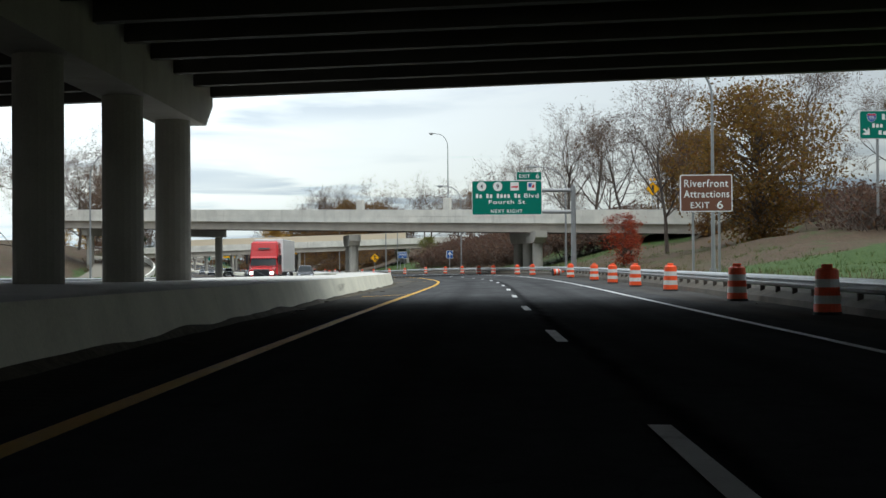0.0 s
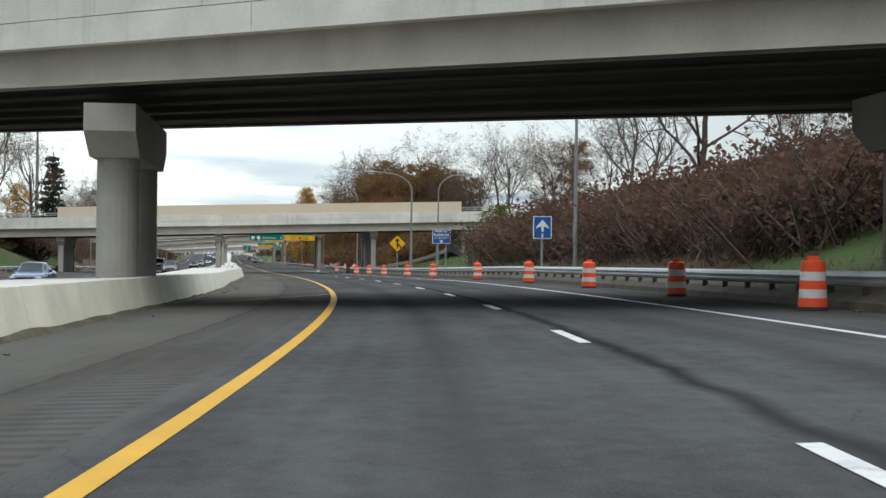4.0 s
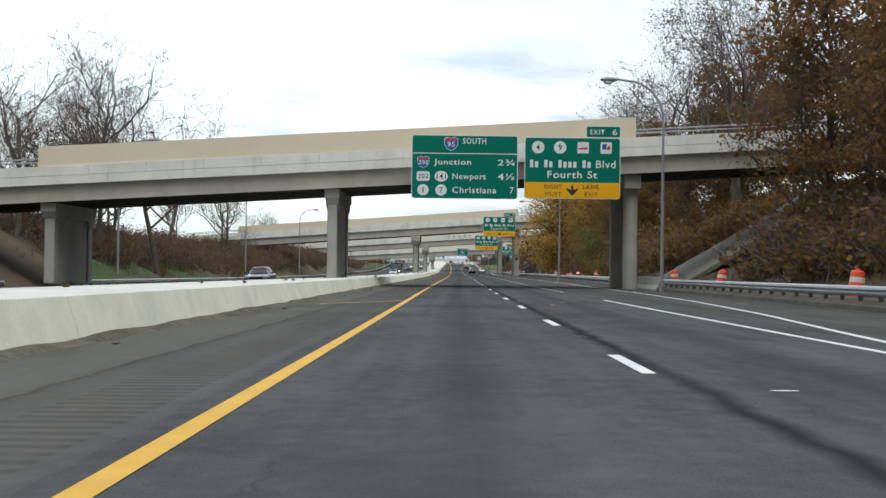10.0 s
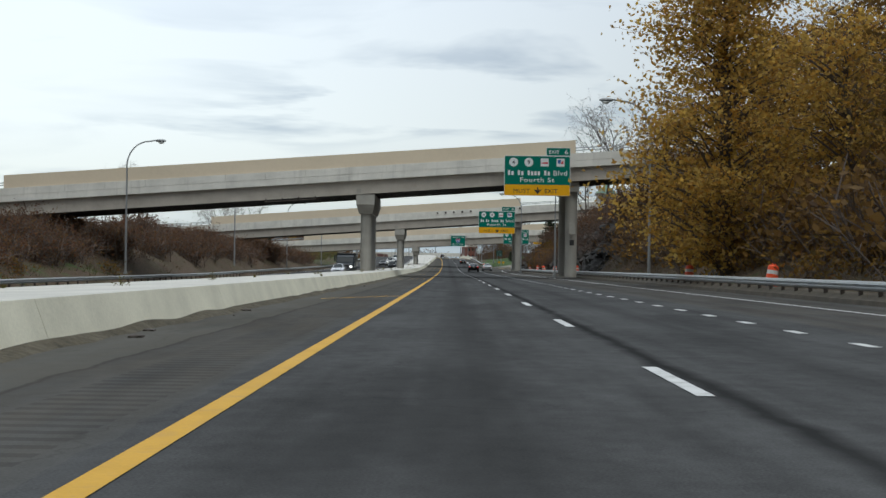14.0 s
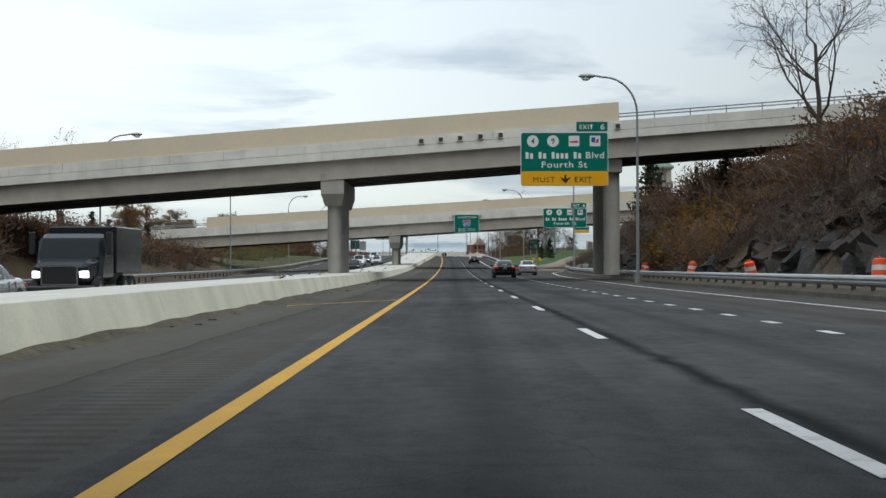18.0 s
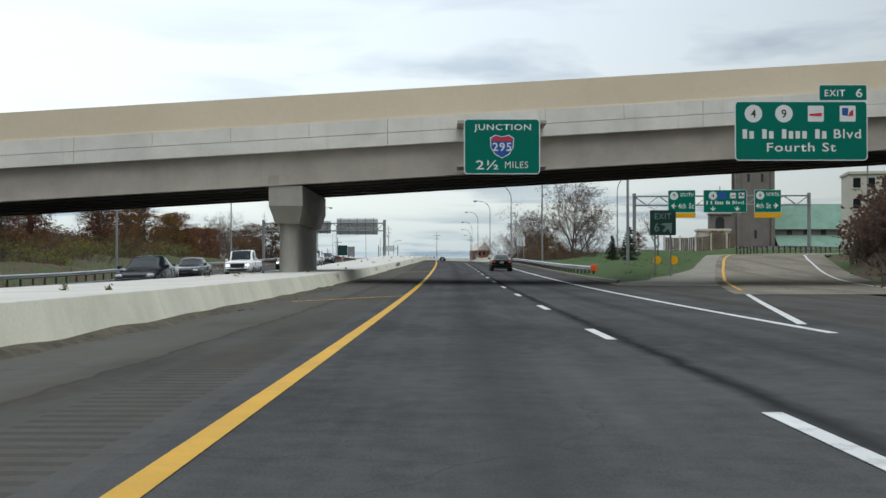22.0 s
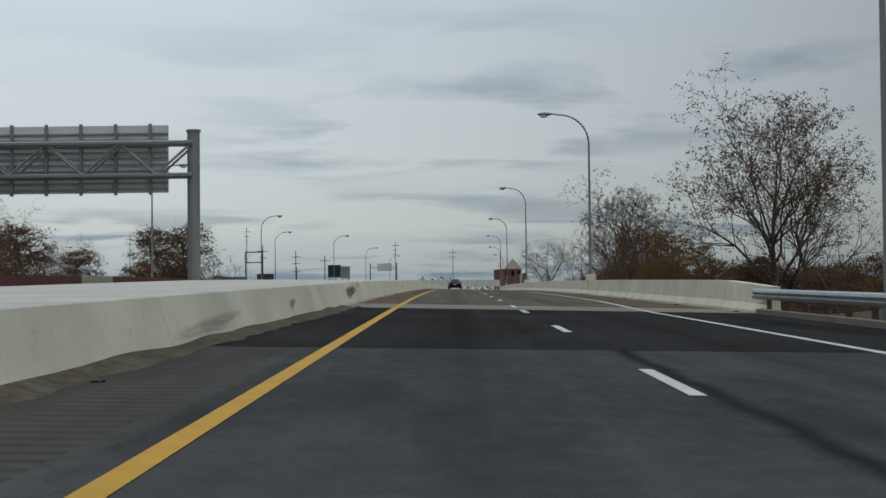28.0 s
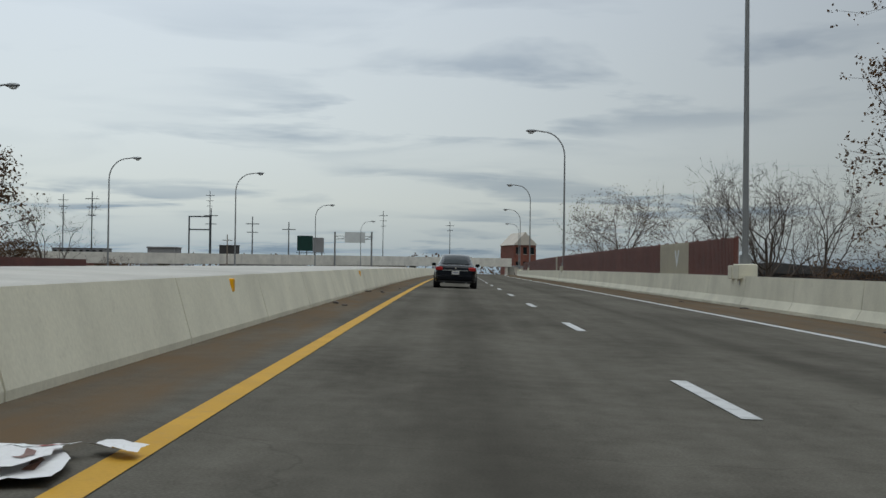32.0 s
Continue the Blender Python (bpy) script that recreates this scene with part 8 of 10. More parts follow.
# ---- fittings on the overpasses ----
for i, x in enumerate((-4.6, -3.25, -1.9, -0.5, 0.9, 9.0)):
    z = 9.33 + 0.0726 * x + 0.32
    vent = thing("wall_vent", "small square dark vent box on the overpass parapet", "vent", pose(x, 657.9, z), "vents")
    part("frame", boxbm(-0.2, 0.2, -0.05, 0.1, -0.2, 0.2, bevel=0.015), M["parapet"], vent)
    part("grille", boxbm(-0.15, 0.15, -0.06, -0.045, -0.15, 0.15), M["post"], vent)
drain = thing("drain_pipe", "short dark drain pipes hanging below the overpass edge", "pipe", pose(-17.0, 560.2, 0))
for x in (-2.1, -0.6, 0.9, 2.4):
    part("pipe", rod(bmesh.new(), (x, 0, 11.79 - 3.95 - 0.0737 * (17.0 - x)), (x, 0, 11.79 - 3.6 - 0.0737 * (17.0 - x)), 0.06, n=8), M["post"], drain)
part("collector", rod(bmesh.new(), (-2.3, 0, 6.46), (2.6, 0, 6.82), 0.05, n=8), M["post"], drain)
cabinet = thing("pier_box", "grey box and black arrow plate on a bridge pier", "box", pose(8.8, 560.55, 2.6))
part("box", boxbm(-0.3, 0.3, 0.0, 0.3, 1.3, 2.3, bevel=0.03), M["concrete"], cabinet)
part("arrow", boxbm(-0.2, 0.2, 0.1, 0.16, 0.3, 0.8, bevel=0.02), M["signblack"], cabinet)

# paved slopes under the ends of two overpasses
def paved_slope(label, m, w, rise, run):
    o = thing("slope_paving", label, "paving", m, "slope paving", "structure")
    n = 6
    for i in range(n):
        for j in range(3):
            a0, a1 = run * j / 3 + 0.02, run * (j + 1) / 3 - 0.02
            y0, y1 = w * i / n + 0.02, w * (i + 1) / n - 0.02
            z0, z1 = rise * a0 / run, rise * a1 / run
            vs = [(a0, y0, z0), (a1, y0, z1), (a1, y1, z1), (a0, y1, z0)]
            vs += [(a, b, c - 0.3) for a, b, c in vs]
            mesh_ob("slab", vs, [(0, 1, 2, 3), (0, 4, 5, 1), (1, 5, 6, 2), (2, 6, 7, 3), (3, 7, 4, 0)], M["slab"], o)
    return o


paved_slope("grey concrete slope paving under an overpass", pose(11.9, 399.5, 0.5), 13.0, 7.2, 12.0)
paved_slope("pale concrete slope paving under the slanted overpass", pose(13.2, 139.5, 2.6, 0, 0, -40), 12.0, 5.6, 11.0)

# ---- church on the rise ----
M["stone"] = weathered("church_stone", (0.208, 0.188, 0.168), (0.12, 0.11, 0.1), 0.5)
M["pale_stone"] = weathered("belfry_stone", (0.48, 0.44, 0.38), (0.2, 0.18, 0.16), 0.5)
M["copper"] = weathered("green_copper", (0.17, 0.27, 0.21), (0.11, 0.19, 0.15), 0.5)
M["dark"] = simple("dark_opening", (0.02, 0.02, 0.022), 0.6, vary=0.3, scale=1)


def arch(w, h, n=8):
    return [(-w / 2, 0), (w / 2, 0)] + [(w / 2 * math.cos(math.pi * i / n), h - w / 2 + w / 2 * math.sin(math.pi * i / n)) for i in range(n + 1)]


church = thing("church", "grey stone church with a bell tower and green copper roofs", "church", pose(58.3, 960.5, 0, 0, 0, -4))
part("shaft", boxbm(-4.0, 4.0, -4.0, 4.0, 1.0, 23.0, bevel=0.1), M["stone"], church)
for x in (-4.0, 4.0):
    for y in (-4.0, 4.0):
        part("buttress", boxbm(x - 0.5, x + 0.5, y - 0.5, y + 0.5, 1.0, 21.5, bevel=0.12), M["stone"], church)
bm = boxbm(-4.6, 4.6, -4.6, 4.6, 23.0, 23.5, bevel=0.08)
for i in range(9):
    x = -4.4 + 8.8 * i / 8
    for y in (-4.4, 4.4):
        box(bm, x - 0.18, x + 0.18, y - 0.18, y + 0.18, 23.5, 24.5)
        box(bm, y - 0.18, y + 0.18, x - 0.18, x + 0.18, 23.5, 24.5)
for y in (-4.4, 4.4):
    box(bm, -4.6, 4.6, y - 0.2, y + 0.2, 24.5, 24.75)
    box(bm, y - 0.2, y + 0.2, -4.6, 4.6, 24.5, 24.75)
part("balcony", bm, M["pale_stone"], church)
for x in (-3.2, 3.2):
    for y in (-3.2, 3.2):
        part("belfry_pier", boxbm(x - 0.95, x + 0.95, y - 0.95, y + 0.95, 23.5, 28.6, bevel=0.15), M["pale_stone"], church)
for turn in (0, 90):
    for y in (-3.2, 3.2):
        for x in (-1.15, 1.15):
            o = part("column", rod(bmesh.new(), (x, y, 23.5), (x, y, 27.0), 0.32, n=10), M["pale_stone"], church)
            o.matrix_basis = Euler((0, 0, radians(turn))).to_matrix().to_4x4()
        o = part("lintel", boxbm(-2.3, 2.3, y - 0.5, y + 0.5, 27.4, 28.6), M["pale_stone"], church)
        o.matrix_basis = Euler((0, 0, radians(turn))).to_matrix().to_4x4()
part("bell_chamber", boxbm(-3.0, 3.0, -3.0, 3.0, 23.4, 28.0), M["pale_stone"], church)
# dark plates on the solid chamber imitate the shaded inside of open arches
for turn in (0, -90):
    o = plate(church, "belfry_opening", [(a, 23.7 + b) for a, b in arch(1.7, 3.9)], M["dark"], -3.03)
    o.matrix_basis = Euler((0, 0, radians(turn))).to_matrix().to_4x4()
part("cornice", boxbm(-4.9, 4.9, -4.9, 4.9, 28.6, 29.2, bevel=0.15), M["pale_stone"], church)
mesh_ob("tower_roof", [(-5.1, -5.1, 29.2), (5.1, -5.1, 29.2), (5.1, 5.1, 29.2), (-5.1, 5.1, 29.2), (-1.2, -1.2, 32.0), (1.2, -1.2, 32.0), (1.2, 1.2, 32.0), (-1.2, 1.2, 32.0), (0, 0, 33.2)], [(0, 1, 5, 4), (1, 2, 6, 5), (2, 3, 7, 6), (3, 0, 4, 7), (4, 5, 8), (5, 6, 8), (6, 7, 8), (7, 4, 8), (3, 2, 1, 0)], M["copper"], church)
bm = boxbm(-0.14, 0.14, -0.1, 0.1, 33.0, 36.0)
box(bm, -0.8, 0.8, -0.1, 0.1, 34.7, 35.0)
part("cross", bm, M["copper"], church)
for z in (7.5, 13.5, 19.0):
    for x in (-1.6, 1.6) if z > 15 else (0.0,):
        plate(church, "slit_window", [(x - 0.3, z), (x + 0.3, z), (x + 0.3, z + 1.7), (x - 0.3, z + 1.7)], M["dark"], -4.02)
for o in church.children:
    o.matrix_basis = Matrix.Diagonal((0.85, 0.85, 1, 1)) @ o.matrix_basis
part("nave_wall", boxbm(4.0, 34.0, -2.0, 12.0, 1.0, 9.6), M["stone"], church)
mesh_ob("nave_roof", [(3.8, -2.6, 9.4), (34.5, -2.6, 9.4), (34.5, 5.0, 14.9), (3.8, 5.0, 14.9), (34.5, 12.6, 9.4), (3.8, 12.6, 9.4)], [(0, 1, 2, 3), (3, 2, 4, 5), (0, 3, 5), (1, 4, 2)], M["copper"], church)
part("aisle_wall", boxbm(4.2, 34.0, -7.0, -2.0, 1.0, 5.6), M["stone"], church)
mesh_ob("aisle_roof", [(4.0, -7.4, 5.5), (34.5, -7.4, 5.5), (34.5, -2.0, 8.2), (4.0, -2.0, 8.2), (4.0, -7.4, 5.3), (34.5, -7.4, 5.3)], [(0, 1, 2, 3), (4, 5, 1, 0)], M["copper"], church)
for i in range(8):
    x = 7 + 3.4 * i
    plate(church, "arched_window", [(x + a, 2.0 + b) for a, b in arch(1.3, 2.6)], M["dark"], -7.03)
    plate(church, "arched_window", [(x + a, 8.3 + b * 0.4) for a, b in arch(1.1, 2.6)], M["dark"], -2.63 + 0.6)
part("porch_wall", boxbm(-9.1, -3.3, -3.0, 0.6, 1.0, 12.6), M["stone"], church)
mesh_ob("porch_roof", [(-9.4, -3.4, 12.5), (-4.8, -3.4, 12.5), (-7.1, -3.4, 16.6), (-9.4, 0.9, 12.5), (-4.8, 0.9, 12.5), (-7.1, 0.9, 16.6)], [(0, 2, 5, 3), (1, 4, 5, 2), (0, 1, 2), (3, 5, 4)], M["pale_stone"], church, "grey stone gable")
part("finial", rod(bmesh.new(), (-7.1, -3.2, 16.4), (-7.1, -3.2, 18.2), 0.16, 0.08, n=8), M["pale_stone"], church)
plate(church, "arched_window", [(-7.1 + a, 7.6 + b) for a, b in arch(1.8, 4.4)], M["dark"], -3.03)


def building(label, x, y, z, w, d, h, mat, cols, rows, turn=0.0, roof="flat", roof_mat=None, name="building", win=None):
    """A plain block with its windows, sills and roof."""
    b = thing(name, label, "building", pose(x, y, z, 0, 0, turn), "far buildings")
    part("wall", boxbm(-w / 2, w / 2, -d / 2, d / 2, 0, h), mat, b)
    if roof == "flat":
        part("roof", boxbm(-w / 2 - 0.25, w / 2 + 0.25, -d / 2 - 0.25, d / 2 + 0.25, h, h + 0.5, bevel=0.05), roof_mat or mat, b)
    else:
        r = roof
        mesh_ob("roof", [(-w / 2 - 0.4, -d / 2 - 0.5, h - 0.1), (w / 2 + 0.4, -d / 2 - 0.5, h - 0.1), (0, -d / 2 - 0.5, h + r), (-w / 2 - 0.4, d / 2 + 0.5, h - 0.1), (w / 2 + 0.4, d / 2 + 0.5, h - 0.1), (0, d / 2 + 0.5, h + r)], [(0, 2, 5, 3), (1, 4, 5, 2), (0, 1, 2), (3, 5, 4), (0, 3, 4, 1)], roof_mat or M["signback"], b)
    for i in range(cols):
        for j in range(rows):
            cx, cz = -w / 2 + w * (i + 0.5) / cols, h * (j + 0.35) / rows
            ww, hh = w / cols * 0.26, h / rows * 0.24
            o = plate(b, "window", [(cx - ww, cz), (cx + ww, cz), (cx + ww, cz + 2 * hh), (cx - ww, cz + 2 * hh)], win or M["carglass"], -d / 2 - 0.03)
            part("sill", boxbm(cx - ww - 0.08, cx + ww + 0.08, -d / 2 - 0.15, -d / 2, cz - 0.14, cz), roof_mat or mat, o)
    return b


M["carglass"] = simple("dark_glass", (0.014, 0.019, 0.021), 0.03, vary=0.05, scale=1, spec=0.16)
M["brick"] = simple("red_brick", (0.22, 0.08, 0.055), 0.9, vary=0.25, scale=2)
M["pale_wall"] = simple("pale_wall", (0.6, 0.55, 0.47), 0.8, vary=0.1, scale=0.6)
M["grey_wall"] = simple("grey_wall", (0.28, 0.28, 0.28), 0.8, vary=0.15, scale=0.5)
M["dark_roof"] = simple("dark_roof", (0.06, 0.058, 0.055), 0.8, vary=0.2, scale=1)
building("pale house wall with rows of dark windows", 65.6, 905, 3, 9, 9, 13.4, M["pale_wall"], 4, 4, -8)
building("white low shed in front of the church", 48.0, 950, 4.5, 6, 4, 4.2, M["pale_wall"], 0, 0, 0)
# ground of the church rises behind a timber fence
fence = thing("timber_fence", "tall weathered brown timber fence with pale posts", "fence")
frng = random.Random(3)
M["plank"] = simple("fence_plank", (0.15, 0.115, 0.085), 0.85, vary=0.4, scale=4)
pl = bpy.data.meshes.new("board")
bm = boxbm(-0.14, 0.14, -0.015, 0.015, 0, 2.5)
bm.to_mesh(pl)
bm.free()
pl.materials.append(M["plank"])
fx = np.linspace(31.4, 42.6, 37)
for i, x in enumerate(fx):
    y = 905 - (x - 36) * 0.12
    z = float(ground_z(x, y))
    share("board", pl, fence, pose(x, y, z - 0.4, 0, frng.uniform(-0.6, 0.6), 6) @ Matrix.Diagonal((1, 1, 1.12 + frng.uniform(-0.02, 0.02), 1)))
    if i % 8 == 0:
        part("fence_post", boxbm(-0.1, 0.1, -0.14, -0.02, z - 1.5, z + 2.75, bevel=0.01), M["pale_wall"], fence).matrix_basis = pose(x, y - 0.03, 0)

# ---- the distance beyond the viaduct ----
for args in (("brick warehouse with a dark flat roof", -150, 1420, -3, 40, 20, 9.0, M["brick"], 8, 2, 8, "flat", M["dark_roof"]),
             ("grey industrial hall with a flat roof", -120, 1330, -3, 26, 18, 7.0, M["grey_wall"], 6, 1, -4, "flat", M["dark_roof"]),
             ("dark metal shed with a low roof", -84, 1500, -3, 30, 16, 9.5, M["dark_roof"], 6, 1, 4, 1.5, M["grey_wall"]),
             ("low white warehouse with small windows", -60, 1640, -4, 44, 20, 10, M["pale_wall"], 9, 2, 0, "flat", M["dark_roof"]),
             ("pale gabled hall with a steep roof", 12, 1505, -2, 8.5, 22, 16.2, M["brick"], 3, 3, 12, 4.8, M["pale_wall"]),
             ("long dark roofed building below the viaduct", 52, 1250, -8, 44, 18, 12.5, M["dark_roof"], 8, 2, -14, 2.0, M["dark_roof"]),
             ("grey office block far off", -230, 1750, -4, 30, 16, 18, M["grey_wall"], 8, 5, 0, "flat", M["dark_roof"]),
             ("red brick factory far off", -300, 1600, -4, 60, 20, 13, M["brick"], 12, 3, 5, "flat", M["dark_roof"]),
             ("white storage building far off", 60, 1720, -4, 50, 20, 11, M["pale_wall"], 10, 2, 0, "flat", M["grey_wall"]),
             ("white hall below the viaduct", 20, 1420, -4, 30, 14, 9.5, M["pale_wall"], 8, 1, 0, "flat", M["grey_wall"])):
    building(*args)
M["pylon"] = simple("dark_steel", (0.10, 0.11, 0.12), 0.6, 0.3, 0.15, 1)
for x, y, h, arms in ((-152, 1500, 33, 3), (-106, 1500, 27, 2), (-90, 1500, 24, 2), (-76, 1500, 22, 1), (-162, 1778, 50, 3), (-60, 1800, 40, 3), (-20, 1850, 36, 2), (80, 1900, 36, 2), (-210, 1650, 40, 3)):
    p = thing("power_pole", "tall dark power pole with cross arms", "pole", pose(x, y, -5), "power poles")
    part("pole", rod(bmesh.new(), (0, 0, 0), (0, 0, h + 5), 0.35, 0.2, n=6), M["pylon"], p)
    for i in range(arms):
        part("cross_arm", boxbm(-2.6 + 0.5 * i, 2.6 - 0.5 * i, -0.12, 0.12, h + 2 - 3.2 * i, h + 2.3 - 3.2 * i), M["pylon"], p)
frame_p = thing("steel_portal", "dark steel portal of a substation", "portal", pose(-110.4, 1500, -5), "power poles")
for x in (-4, 4):
    part("leg", boxbm(x - 0.25, x + 0.25, -0.25, 0.25, 0, 29), M["pylon"], frame_p)
for z in (23.5, 28.5):
    part("beam", boxbm(-4.2, 4.2, -0.2, 0.2, z, z + 0.5), M["pylon"], frame_p)
# elevated road that curves away ahead
fly = tagged(new("flyover"), "distant pale concrete elevated road curving away", "bridge", kind="structure")
curve = [(-190 + 14 * i, 1235 + 4.2 * i + 0.48 * i * i, 6.0 + 0.08 * i) for i in range(15)]
vs, fs = sweep([(0, -1.6), (0, 0.9), (0.4, 0.9), (0.4, -0.4), (9.0, -0.4), (9.0, 0.9), (9.4, 0.9), (9.4, -1.6)], [lambda a, u, c=c: (c[0] - a * 0.3, c[1] + a, c[2] + u) for c in curve])
mesh_ob("deck", vs, fs, M["parapet"], fly)
for c in curve[::2]:
    part("pier", boxbm(c[0] - 0.9, c[0] + 0.9, c[1] + 2, c[1] + 7, -9, c[2] - 1.5), M["concrete"], fly)
far_g = thing("sign_gantry", "distant steel gantry across the viaduct", "gantry", spot(1330, 0), "gantries")
for lat in (-39, -29.6):
    part("column", rod(bmesh.new(), (lat, 0, -9), (lat, 0, 10.4), 0.22, n=8), M["pole"], far_g)
truss(far_g, -39, -29.6, 9.3, M["pole"])
part("panel", boxbm(-36.4, -31.2, -0.5, -0.42, 7.6, 10.3), M["signback"], far_g)
# hoarding and plain blocks beyond the oncoming deck
hoard = thing("billboard", "large dark roadside billboard on steel posts", "billboard", pose(-78, 1585, -6))
for x in (-5, -1.7, 1.7, 5):
    part("post", boxbm(x - 0.2, x + 0.2, 0.1, 0.5, 0, 24), M["pylon"], hoard)
part("panel", boxbm(-6, 1.0, -0.15, 0.1, 18.2, 25.0), M["dimgreen"], hoard, "green panel")
part("panel", boxbm(1.1, 6, -0.15, 0.1, 17.6, 24.2), M["grey_wall"], hoard, "grey panel")
part("catwalk", boxbm(-6.2, 6.2, -0.9, 0.2, 17.2, 17.4), M["pylon"], hoard)
building("plain grey concrete block below the oncoming deck", -106, 1424, -9, 9, 9, 19.3, M["grey_wall"], 0, 0, 0, "flat", M["grey_wall"])
# tall dark block added as a stand-in for a distant box trailer
building("plain dark block far off", -143, 1740, -5, 10, 8, 21.5, M["dark_roof"], 0, 0, 0, "flat", M["dark_roof"])
building("long low brown brick hall with a pale base", -150, 1330, -9, 34, 14, 15.5, M["brick"], 9, 1, 3, "flat", M["dark_roof"])
# curved side road beyond the oncoming lanes near the start
side = tagged(new("side_ramp"), "pale concrete ramp curving past the oncoming lanes", "road", kind="structure")
curve = [place(156 + 5 * i, -33.2 - 0.03 * i * i, 0.12 + 0.28 * i) for i in range(13)]
vs, fs = sweep([(0, 0), (-7.5, 0.3), (-7.5, -2.5), (0, -2.5)], [lambda a, u, c=c: (c[0] + a, c[1], c[2] + u) for c in curve])
mesh_ob("pavement", vs, fs, M["ramp"], side)
vs, fs = sweep([(0.0, 0.0), (0.0, 0.7), (-0.2, 0.7), (-0.2, 0.0)], [lambda a, u, c=c: (c[0] + a + 0.3, c[1], c[2] + u - 0.05) for c in curve])
mesh_ob("parapet", vs, fs, M["parapet"], side)


# ---- vehicles ----
def paint(name, base, metal=0.35, rough=0.22):
    kk = Mat(name, rough, metal, 0.5)
    p = kk.world()
    kk.color(kk.mix(kk.ramp(kk.noise(p, 1.6, 5, 0.65), (0.45, 0.0), (0.8, 0.35)), base, tuple(min(1, c * 0.75 + 0.004) for c in base)))
    kk.b.inputs["Specular IOR Level"].default_value = 0.3
    kk.b.inputs["Coat Weight"].default_value = 0.0 if max(base) < 0.01 else 0.2
    kk.b.inputs["Coat Roughness"].default_value = 0.05
    return kk.m


PAINT_OF = {
    "black": paint("car_black", (0.003, 0.003, 0.0035), 0.0, 0.09), "navy": paint("car_navy", (0.003, 0.004, 0.007), 0.0, 0.09), "silver": paint("car_silver", (0.42, 0.43, 0.44), 0.7), "grey": paint("car_grey", (0.13, 0.14, 0.15), 0.6),
    "white": paint("car_white", (0.75, 0.75, 0.74), 0.0), "blue": paint("car_blue", (0.05, 0.09, 0.17), 0.5), "red": paint("truck_red", (0.45, 0.02, 0.02), 0.0), "dark": paint("car_dark", (0.025, 0.03, 0.035), 0.4)}
M["chrome"] = simple("chrome", (0.62, 0.63, 0.64), 0.18, 0.95, 0.05, 2)
M["alloy"] = simple("alloy_wheel", (0.48, 0.48, 0.49), 0.32, 0.8, 0.1, 6)
M["trimblack"] = simple("black_trim", (0.015, 0.015, 0.016), 0.55, vary=0.2, scale=4)
M["lampclear"] = simple("headlamp_glass", (0.55, 0.57, 0.6), 0.1, 0.2, 0.08, 8)
M["tail"] = simple("tail_lamp", (0.34, 0.012, 0.012), 0.15, vary=0.15, scale=9)
lit = Mat("lit_tail_lamp", 0.2)
lit.color((0.5, 0.012, 0.008))
lit.b.inputs["Emission Color"].default_value = (1.0, 0.03, 0.015, 1)
lit.b.inputs["Emission Strength"].default_value = 0.3
M["taillit"] = lit.m
lit = Mat("lit_headlamp", 0.2)
lit.color((0.8, 0.8, 0.8))
lit.b.inputs["Emission Color"].default_value = (1.0, 0.97, 0.9, 1)
lit.b.inputs["Emission Strength"].default_value = 3.5
M["headlit"] = lit.m
M["plate"] = simple("dull_plate", (0.30, 0.28, 0.20), 0.5, vary=0.3, scale=20)
M["platebar"] = simple("plate_bar", (0.16, 0.18, 0.26), 0.5, vary=0.2, scale=30)
M["amber"] = simple("amber_lamp", (0.5, 0.16, 0.01), 0.2, vary=0.1, scale=9)

